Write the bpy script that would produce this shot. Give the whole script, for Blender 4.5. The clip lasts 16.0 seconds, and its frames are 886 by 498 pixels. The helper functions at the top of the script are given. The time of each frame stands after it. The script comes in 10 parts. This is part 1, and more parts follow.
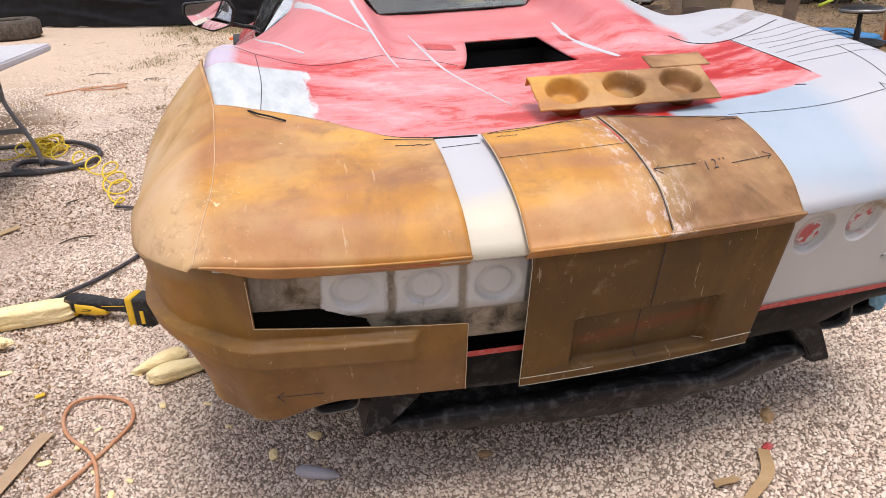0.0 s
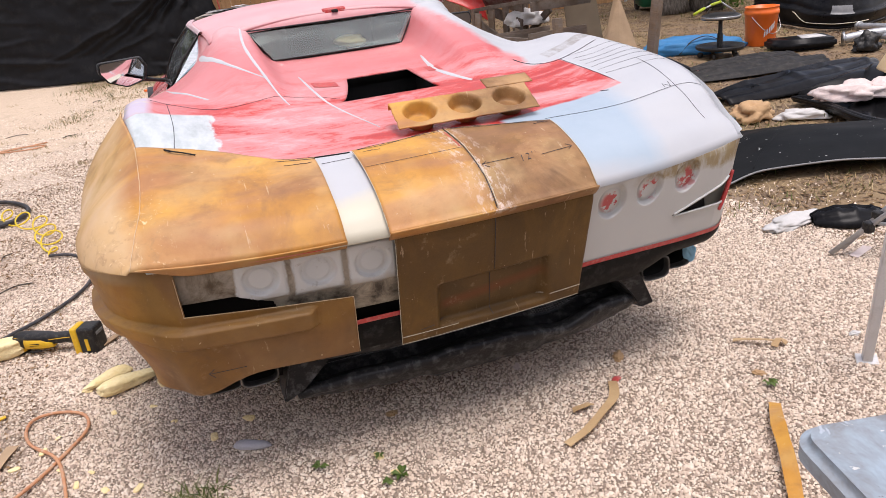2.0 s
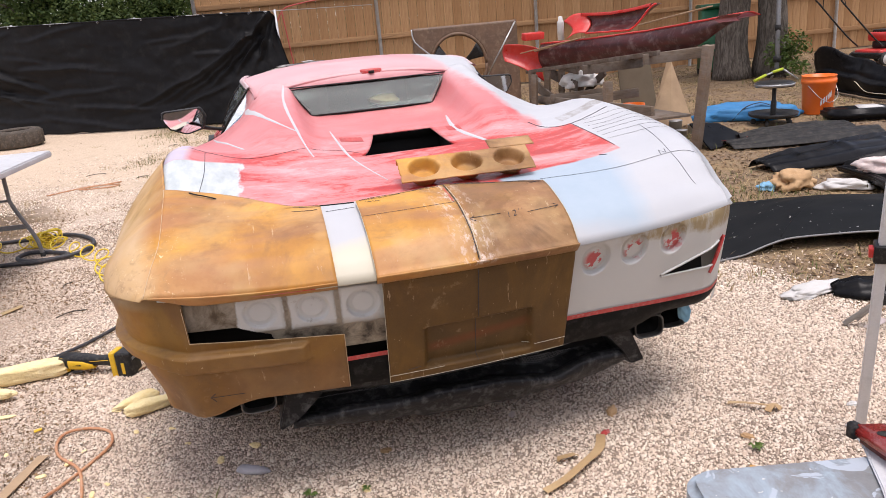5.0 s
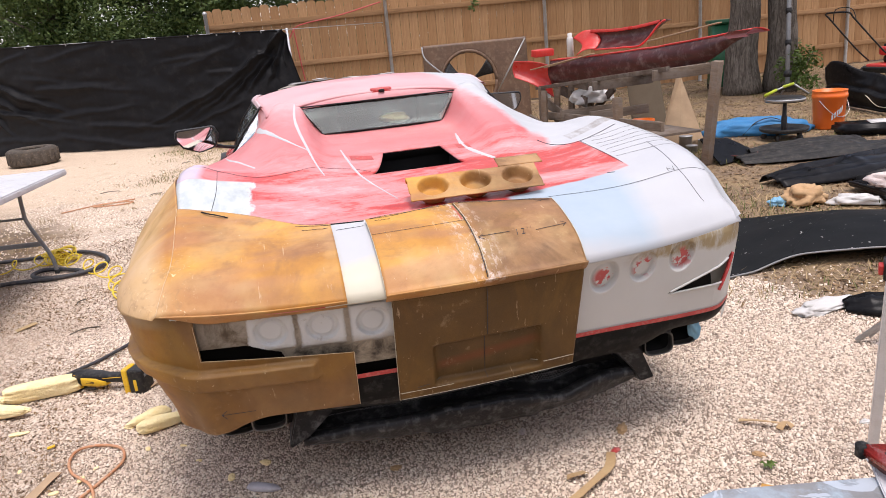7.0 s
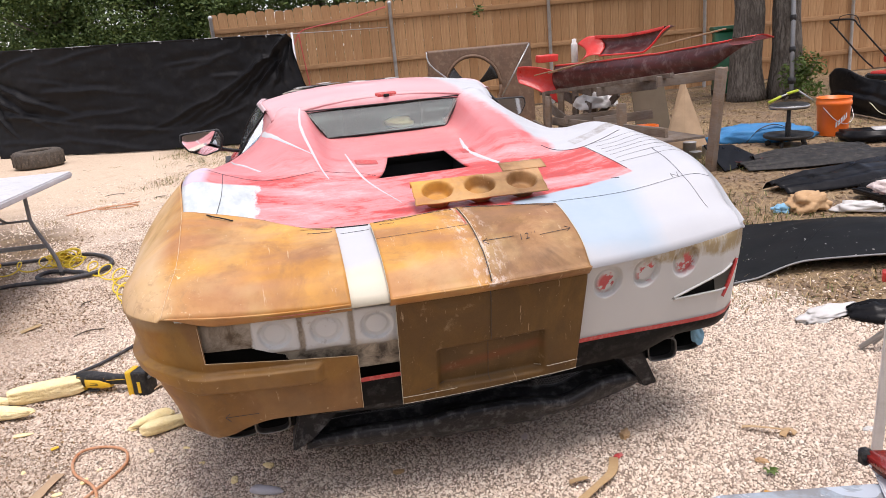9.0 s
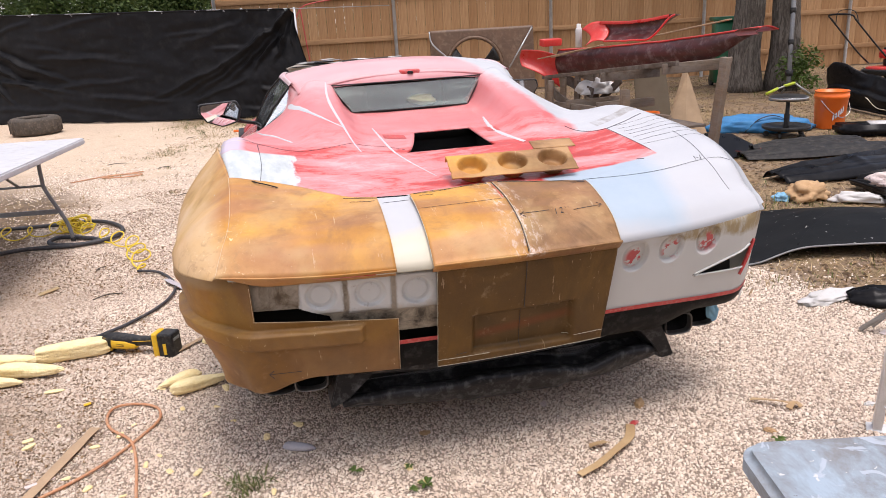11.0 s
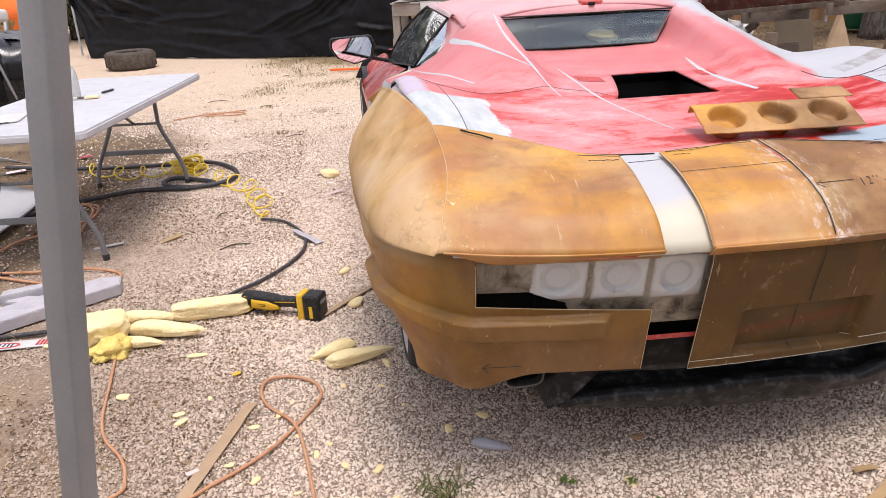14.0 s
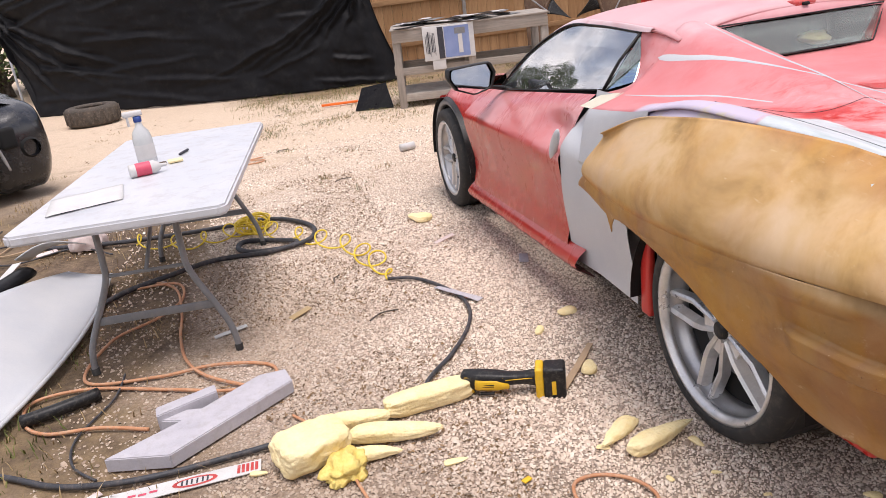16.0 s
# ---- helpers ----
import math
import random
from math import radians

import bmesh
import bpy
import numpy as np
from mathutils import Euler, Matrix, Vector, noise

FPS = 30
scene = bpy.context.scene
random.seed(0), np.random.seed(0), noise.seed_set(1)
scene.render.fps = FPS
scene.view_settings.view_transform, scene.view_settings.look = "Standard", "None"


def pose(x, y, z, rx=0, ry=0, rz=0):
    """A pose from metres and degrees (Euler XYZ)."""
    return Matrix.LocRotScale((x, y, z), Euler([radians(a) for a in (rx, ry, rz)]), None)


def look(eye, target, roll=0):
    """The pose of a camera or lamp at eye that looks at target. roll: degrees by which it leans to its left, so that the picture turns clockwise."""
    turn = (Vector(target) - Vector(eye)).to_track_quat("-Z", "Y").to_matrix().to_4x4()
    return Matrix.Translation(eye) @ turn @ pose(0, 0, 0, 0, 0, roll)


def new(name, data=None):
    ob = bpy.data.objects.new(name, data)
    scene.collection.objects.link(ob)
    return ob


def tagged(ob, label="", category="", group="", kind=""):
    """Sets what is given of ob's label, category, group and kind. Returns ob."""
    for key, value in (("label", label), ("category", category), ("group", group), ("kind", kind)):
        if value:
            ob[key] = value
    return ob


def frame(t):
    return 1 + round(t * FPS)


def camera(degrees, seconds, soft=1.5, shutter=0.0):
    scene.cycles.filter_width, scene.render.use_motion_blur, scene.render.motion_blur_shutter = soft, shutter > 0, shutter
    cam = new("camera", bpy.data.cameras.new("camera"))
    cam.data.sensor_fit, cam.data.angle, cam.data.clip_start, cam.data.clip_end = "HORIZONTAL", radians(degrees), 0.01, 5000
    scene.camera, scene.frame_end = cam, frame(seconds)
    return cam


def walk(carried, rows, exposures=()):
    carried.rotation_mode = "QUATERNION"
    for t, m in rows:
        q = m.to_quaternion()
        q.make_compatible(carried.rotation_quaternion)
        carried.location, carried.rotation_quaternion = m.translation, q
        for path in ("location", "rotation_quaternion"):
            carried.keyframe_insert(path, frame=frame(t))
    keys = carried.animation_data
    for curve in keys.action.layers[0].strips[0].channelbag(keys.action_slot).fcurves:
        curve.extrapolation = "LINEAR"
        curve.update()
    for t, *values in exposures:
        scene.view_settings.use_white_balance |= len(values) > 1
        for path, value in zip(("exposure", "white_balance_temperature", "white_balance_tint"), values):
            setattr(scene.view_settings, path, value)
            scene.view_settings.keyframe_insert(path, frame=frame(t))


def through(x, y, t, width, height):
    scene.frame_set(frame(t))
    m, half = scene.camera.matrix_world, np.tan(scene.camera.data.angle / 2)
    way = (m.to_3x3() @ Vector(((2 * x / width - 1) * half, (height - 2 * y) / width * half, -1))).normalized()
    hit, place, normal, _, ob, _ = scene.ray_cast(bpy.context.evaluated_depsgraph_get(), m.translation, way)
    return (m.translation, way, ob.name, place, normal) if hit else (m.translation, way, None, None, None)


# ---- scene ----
cam = camera(62.5, 16.0, 0.5)
PATH = [
    (0, (-0.731, -1.219, 1.375), (-0.35, 0.565, 0.555), -2.5),
    (0.5, (-0.667, -1.369, 1.387), (-0.271, 0.413, 0.569), -3.7),
    (1, (-0.629, -1.497, 1.407), (-0.224, 0.291, 0.607), -5.6),
    (1.5, (-0.675, -1.586, 1.418), (-0.206, 0.194, 0.636), -6.7),
    (2, (-0.698, -1.711, 1.449), (-0.146, 0.054, 0.686), -6.5),
    (2.5, (-0.624, -1.783, 1.445), (-0.034, -0.021, 0.704), -5.9),
    (3, (-0.561, -1.865, 1.459), (0.012, -0.086, 0.748), -5.6),
    (3.5, (-0.531, -1.906, 1.473), (-0.001, -0.101, 0.796), -5.4),
    (4, (-0.528, -1.92, 1.469), (-0.049, -0.089, 0.823), -5.3),
    (6.5, (-0.524, -1.926, 1.475), (-0.142, -0.052, 0.891), -5.4),
    (7, (-0.522, -1.936, 1.482), (-0.135, -0.058, 0.913), -5.6),
    (7.5, (-0.515, -1.937, 1.49), (-0.126, -0.054, 0.94), -5.8),
    (8, (-0.512, -1.935, 1.484), (-0.127, -0.047, 0.947), -5.8),
    (8.5, (-0.516, -1.94, 1.488), (-0.135, -0.052, 0.95), -5.6),
    (9, (-0.527, -1.942, 1.483), (-0.146, -0.059, 0.927), -5.3),
    (11.5, (-0.748, -2.028, 1.492), (-0.343, -0.168, 0.878), -2.8),
    (12, (-0.758, -2.012, 1.491), (-0.383, -0.151, 0.861), -2.7),
    (12.5, (-0.753, -1.901, 1.455), (-0.422, -0.045, 0.788), -2.7),
    (13, (-0.874, -1.757, 1.429), (-0.584, 0.09, 0.718), -2.9),
    (13.5, (-1.043, -1.63, 1.431), (-0.795, 0.214, 0.697), -2.8),
    (14, (-1.115, -1.476, 1.436), (-0.889, 0.37, 0.699), -2.8),
    (14.5, (-1.225, -1.348, 1.442), (-1.051, 0.517, 0.743), -2.4),
    (14.8, (-1.415, -1.276, 1.459), (-1.277, 0.603, 0.787), -3.1),
    (15, (-1.56, -1.166, 1.438), (-1.441, 0.731, 0.814), -4.9),
    (15.2, (-1.688, -1.048, 1.44), (-1.521, 0.846, 0.819), -7.4),
    (15.5, (-1.924, -0.984, 1.464), (-1.667, 0.883, 0.794), -7.5),
    (16, (-2.206, -0.757, 1.498), (-1.783, 1.069, 0.8), -7.1),
]
walk(cam, [(t, look(eye, target, roll)) for t, eye, target, roll in PATH], [(t, e, 6380, 18) for t, e in ((0.0, -0.17), (3.0, -0.14), (6.5, -0.05), (9.2, -0.01), (11.5, -0.08), (13.0, -0.16), (14.5, -0.11), (16.0, -0.10))])

# ---- world and light ----
SUN_EL, SUN_AZ = 76, 160
world = bpy.data.worlds.new("sky")
scene.world = world
world.use_nodes = True
wn, wl = world.node_tree.nodes, world.node_tree.links
wn.clear()
w_out = wn.new("ShaderNodeOutputWorld")
w_bg = wn.new("ShaderNodeBackground")
w_sky = wn.new("ShaderNodeTexSky")
w_sky.sky_type, w_sky.sun_disc = "NISHITA", False
w_sky.sun_elevation, w_sky.sun_rotation = radians(SUN_EL), radians(SUN_AZ)
w_sky.air_density, w_sky.dust_density = 1.0, 2.0
w_co = wn.new("ShaderNodeTexCoord")
w_no = wn.new("ShaderNodeTexNoise")
w_no.inputs["Scale"].default_value, w_no.inputs["Detail"].default_value = 2.6, 7.0
w_ra = wn.new("ShaderNodeValToRGB")
w_ra.color_ramp.elements[0].position, w_ra.color_ramp.elements[1].position = 0.40, 0.62
w_mix = wn.new("ShaderNodeMix")
w_mix.data_type = "RGBA"
w_mix.inputs[7].default_value = (10.5, 10.2, 9.9, 1)
wl.new(w_co.outputs["Generated"], w_no.inputs["Vector"])
wl.new(w_no.outputs[0], w_ra.inputs[0])
wl.new(w_ra.outputs[0], w_mix.inputs[0])
wl.new(w_sky.outputs[0], w_mix.inputs[6])
wl.new(w_mix.outputs[2], w_bg.inputs[0])
w_bg.inputs[1].default_value = 0.160
wl.new(w_bg.outputs[0], w_out.inputs[0])

sun = new("sun", bpy.data.lights.new("sun", "SUN"))
sun.data.energy, sun.data.angle, sun.data.color = 2.95, radians(26), (1.0, 0.95, 0.88)
az, el = radians(SUN_AZ), radians(SUN_EL)
sun.matrix_world = look((math.sin(az) * math.cos(el) * 20, math.cos(az) * math.cos(el) * 20, math.sin(el) * 20), (0, 0, 0))

# ---- small tools ----
R = random.Random(7)


def thing(name, label, category, at=None, group="", kind=""):
    """An empty at the base of a thing, to parent its parts."""
    ob = new(name)
    ob.empty_display_size = 0.1
    if at is not None:
        ob.matrix_world = at
    return tagged(ob, label, category, group, kind)


def part(name, bm, material, parent=None, label="", smooth=True):
    """Link a bmesh as one mesh object, under a thing or a part."""
    me = bpy.data.meshes.new(name)
    bm.to_mesh(me)
    bm.free()
    if smooth:
        me.shade_smooth()
    if material is not None:
        me.materials.append(material)
    ob = new(name, me)
    if parent is not None:
        ob.parent = parent
    if label:
        ob["label"] = label
    return ob


def solid(ob, thick, offset=-1.0):
    m = ob.modifiers.new("thickness", "SOLIDIFY")
    m.thickness, m.offset = thick, offset
    return ob


def sharp(ob, degrees=35):
    """Keep hard edges hard on a smooth mesh."""
    ob.data.set_sharp_from_angle(angle=radians(degrees))
    return ob


def box_bm(sx, sy, sz, at=(0, 0, 0), bevel=0.0, seg=2, m=None, bm=None):
    """A box with rounded edges, centred at 'at'."""
    own = bmesh.new()
    bmesh.ops.create_cube(own, size=1.0)
    bmesh.ops.scale(own, vec=(sx, sy, sz), verts=own.verts)
    if bevel:
        bmesh.ops.bevel(own, geom=own.edges[:], offset=bevel, segments=seg, affect="EDGES", profile=0.6)
    bmesh.ops.translate(own, vec=at, verts=own.verts)
    if m is not None:
        bmesh.ops.transform(own, matrix=m, verts=own.verts)
    if bm is None:
        return own
    return merge(bm, own)


def merge(bm, other):
    me = bpy.data.meshes.new("tmp")
    other.to_mesh(me)
    other.free()
    bm.from_mesh(me)
    bpy.data.meshes.remove(me)
    return bm


def smooth_path(pts, per=8):
    """Catmull-Rom through points."""
    p = [Vector(q) for q in pts]
    out = []
    for i in range(len(p) - 1):
        a, b, c, d = p[max(i - 1, 0)], p[i], p[i + 1], p[min(i + 2, len(p) - 1)]
        for k in range(per):
            t = k / per
            out.append(0.5 * (2 * b + (c - a) * t + (2 * a - 5 * b + 4 * c - d) * t * t + (3 * b - a - 3 * c + d) * t ** 3))
    out.append(p[-1])
    return out


def tube_bm(pts, r, sides=8, bm=None, flat=1.0):
    """A tube along points; r is a number or one radius per point."""
    bm = bm or bmesh.new()
    pts = [Vector(q) for q in pts]
    rings = []
    up = None
    for i, q in enumerate(pts):
        d = (pts[min(i + 1, len(pts) - 1)] - pts[max(i - 1, 0)]).normalized()
        if up is None:
            up = Vector((0, 0, 1)) if abs(d.z) < 0.9 else Vector((1, 0, 0))
        a = d.cross(up).normalized()
        b = a.cross(d).normalized()
        up = b
        rr = r[i] if isinstance(r, (list, tuple)) else r
        rings.append([bm.verts.new(q + rr * (math.cos(t) * a + flat * math.sin(t) * b)) for t in [2 * math.pi * k / sides for k in range(sides)]])
    for u, v in zip(rings, rings[1:]):
        for k in range(sides):
            bm.faces.new((u[k], u[(k + 1) % sides], v[(k + 1) % sides], v[k]))
    bm.faces.new(rings[0][::-1])
    bm.faces.new(rings[-1])
    return bm


def lathe_bm(profile, sides=32, m=None, bm=None, close=False):
    """Turn a profile of (radius, z) round the z axis."""
    own = bmesh.new()
    rings = []
    for r, z in profile:
        rings.append([own.verts.new((r * math.cos(2 * math.pi * k / sides), r * math.sin(2 * math.pi * k / sides), z)) for k in range(sides)])
    pairs = list(zip(rings, rings[1:])) + ([(rings[-1], rings[0])] if close else [])
    for u, v in pairs:
        for k in range(sides):
            own.faces.new((u[k], u[(k + 1) % sides], v[(k + 1) % sides], v[k]))
    if m is not None:
        bmesh.ops.transform(own, matrix=m, verts=own.verts)
    if bm is None:
        return own
    return merge(bm, own)


def grid_bm(nu, nv, f, skip=None, bm=None, flip=False):
    """A sheet of (nu x nv) cells; f(u, v) gives the place, u and v run 0..1."""
    bm = bm or bmesh.new()
    vs = [[bm.verts.new(f(i / nu, j / nv)) for j in range(nv + 1)] for i in range(nu + 1)]
    for i in range(nu):
        for j in range(nv):
            if skip and skip((i + 0.5) / nu, (j + 0.5) / nv):
                continue
            q = (vs[i][j], vs[i + 1][j], vs[i + 1][j + 1], vs[i][j + 1])
            bm.faces.new(q[::-1] if flip else q)
    loose = [v for v in bm.verts if not v.link_faces]
    if loose:
        bmesh.ops.delete(bm, geom=loose, context="VERTS")
    return bm


def slab_bm(outline, z0, z1, bevel=0.0, m=None, rims_only=False):
    """An upright-sided slab from a plan outline of (x, y)."""
    bm = bmesh.new()
    f = bm.faces.new([bm.verts.new((x, y, z0)) for x, y in outline])
    ext = bmesh.ops.extrude_face_region(bm, geom=[f])
    bmesh.ops.translate(bm, vec=(0, 0, z1 - z0), verts=[v for v in ext["geom"] if isinstance(v, bmesh.types.BMVert)])
    bmesh.ops.recalc_face_normals(bm, faces=bm.faces)
    if bevel:
        bmesh.ops.bevel(bm, geom=[e for e in bm.edges if not rims_only or abs(e.verts[0].co.z - e.verts[1].co.z) < 1e-6], offset=bevel, segments=3 if rims_only else 2, affect="EDGES")
    if m is not None:
        bmesh.ops.transform(bm, matrix=m, verts=bm.verts)
    return bm


def curve_at(x, knots):
    """Smooth value at x through (x, value) knots, flat beyond the ends."""
    if x <= knots[0][0]:
        return knots[0][1]
    if x >= knots[-1][0]:
        return knots[-1][1]
    i = max(k for k in range(len(knots) - 1) if knots[k][0] <= x)
    (x0, y0), (x1, y1) = knots[i], knots[i + 1]
    xa, ya = knots[i - 1] if i else (x0, y0)
    xb, yb = knots[i + 2] if i + 2 < len(knots) else (x1, y1)
    m0 = (y1 - ya) / (x1 - xa) if x1 > xa else 0
    m1 = (yb - y0) / (xb - x0) if xb > x0 else 0
    h = x1 - x0
    t = (x - x0) / h
    return (2 * t ** 3 - 3 * t * t + 1) * y0 + (t ** 3 - 2 * t * t + t) * h * m0 + (-2 * t ** 3 + 3 * t * t) * y1 + (t ** 3 - t * t) * h * m1


def smoothstep(a, b, x):
    t = min(1, max(0, (x - a) / (b - a)))
    return t * t * (3 - 2 * t)


# ---- materials ----
class Nodes:
    """A short hand for node trees."""

    def __init__(self, name):
        self.mat = bpy.data.materials.new(name)
        self.mat.use_nodes = True
        self.t = self.mat.node_tree
        self.bsdf = self.t.nodes["Principled BSDF"]
        self.co = self.t.nodes.new("ShaderNodeTexCoord").outputs["Object"]

    def link(self, a, b):
        self.t.links.new(a, b)

    def put(self, socket, value):
        if isinstance(value, (int, float)):
            socket.default_value = value
        elif isinstance(value, tuple):
            socket.default_value = (*value, 1)[:4] if socket.type == "RGBA" else value
        else:
            self.link(value, socket)

    def noise(self, scale, detail=4.0, rough=0.55, stretch=None, warp=0.0, seed=0.0):
        n = self.t.nodes.new("ShaderNodeTexNoise")
        n.inputs["Scale"].default_value, n.inputs["Detail"].default_value = scale, detail
        n.inputs["Roughness"].default_value, n.inputs["Distortion"].default_value = rough, warp
        mp = self.t.nodes.new("ShaderNodeMapping")
        mp.inputs["Location"].default_value = (seed, seed * 0.7, seed * 1.3)
        if stretch:
            mp.inputs["Scale"].default_value = stretch[:3]
            if len(stretch) > 3:
                mp.inputs["Rotation"].default_value = (0, 0, radians(stretch[3]))
        self.link(self.co, mp.inputs[0])
        self.link(mp.outputs[0], n.inputs["Vector"])
        return n.outputs[0]

    def voronoi(self, scale, feature="F1", what="Distance", rand=1.0):
        n = self.t.nodes.new("ShaderNodeTexVoronoi")
        n.feature = feature
        n.inputs["Scale"].default_value = scale
        n.inputs["Randomness"].default_value = rand
        self.link(self.co, n.inputs["Vector"])
        return n.outputs[what]

    def ramp(self, value, stops):
        n = self.t.nodes.new("ShaderNodeValToRGB")
        e = n.color_ramp.elements
        while len(e) < len(stops):
            e.new(0.5)
        for k, (p, c) in enumerate(stops):
            e[k].position = p
            e[k].color = (*c, 1) if isinstance(c, tuple) else (c, c, c, 1)
        self.link(value, n.inputs[0])
        return n.outputs[0]

    def mix(self, fac, a, b, how="MIX"):
        n = self.t.nodes.new("ShaderNodeMix")
        n.data_type, n.blend_type = "RGBA", how
        self.put(n.inputs[0], fac)
        self.put(n.inputs[6], a)
        self.put(n.inputs[7], b)
        return n.outputs[2]

    def math(self, op, a, b=0.0, c=0.0, clamp=False):
        n = self.t.nodes.new("ShaderNodeMath")
        n.operation, n.use_clamp = op, clamp
        for s, v in zip(n.inputs, (a, b, c)):
            self.put(s, v)
        return n.outputs[0]

    def xyz(self):
        n = self.t.nodes.new("ShaderNodeSeparateXYZ")
        self.link(self.co, n.inputs[0])
        return n.outputs

    def side(self, a, b, c, d, soft, wobble=None, amp=0.0):
        """0 to 1 across the plane a x + b y + c z = d; wobble frays the border."""
        x, y, z = self.xyz()
        v = self.math("MULTIPLY_ADD", x, a, -d)
        v = self.math("MULTIPLY_ADD", y, b, v)
        if c:
            v = self.math("MULTIPLY_ADD", z, c, v)
        if wobble is not None:
            v = self.math("MULTIPLY_ADD", self.math("SUBTRACT", wobble, 0.5), amp, v)
        return self.math("MULTIPLY_ADD", v, 1.0 / soft, 0.5, clamp=True)

    def both(self, *masks):
        m = masks[0]
        for n in masks[1:]:
            m = self.math("MULTIPLY", m, n)
        return m

    def bump(self, height, strength=0.3, dist=0.002):
        n = self.t.nodes.new("ShaderNodeBump")
        n.inputs["Strength"].default_value, n.inputs["Distance"].default_value = strength, dist
        self.link(height, n.inputs["Height"])
        self.link(n.outputs[0], self.bsdf.inputs["Normal"])

    def done(self, color, rough=0.6, metal=0.0, spec=None, coat=0.0):
        self.put(self.bsdf.inputs["Base Color"], color)
        self.put(self.bsdf.inputs["Roughness"], rough)
        self.put(self.bsdf.inputs["Metallic"], metal)
        if spec is not None:
            self.put(self.bsdf.inputs["Specular IOR Level"], spec)
        if coat:
            self.bsdf.inputs["Coat Weight"].default_value = coat
            self.bsdf.inputs["Coat Roughness"].default_value = 0.15
        return self.mat


def surf(name, c1, c2, rough=0.6, scale=6.0, metal=0.0, fine=180.0, bump=0.2, dist=0.001, dirt=None, dirt_amount=0.4, stretch=None, spec=None, coat=0.0, spread=0.1):
    """A surface whose colour drifts between two tones, with grain, relief and an optional dust or stain."""
    n = Nodes(name)
    big, small = n.noise(scale, 5.0, 0.6, stretch), n.noise(fine, 3.0)
    col = n.mix(n.ramp(big, [(0.32, 0.0), (0.68, 1.0)]), c1, c2)
    col = n.mix(0.22, col, n.mix(small, tuple(0.55 * v for v in c1), tuple(min(1, 1.35 * v) for v in c2)))
    ro = n.math("MULTIPLY_ADD", n.math("SUBTRACT", big, 0.5), 2 * spread, rough, clamp=True)
    if dirt:
        spots = n.ramp(n.noise(scale * 3.1, 6.0, 0.68, seed=4.0), [(0.5, 0.0), (0.72, dirt_amount)])
        col = n.mix(spots, col, dirt)
        ro = n.math("ADD", ro, n.math("MULTIPLY", spots, 0.2), clamp=True)
    n.bump(n.math("ADD", n.math("MULTIPLY", small, 0.6), big), bump, dist)
    return n.done(col, ro, metal, spec, coat)


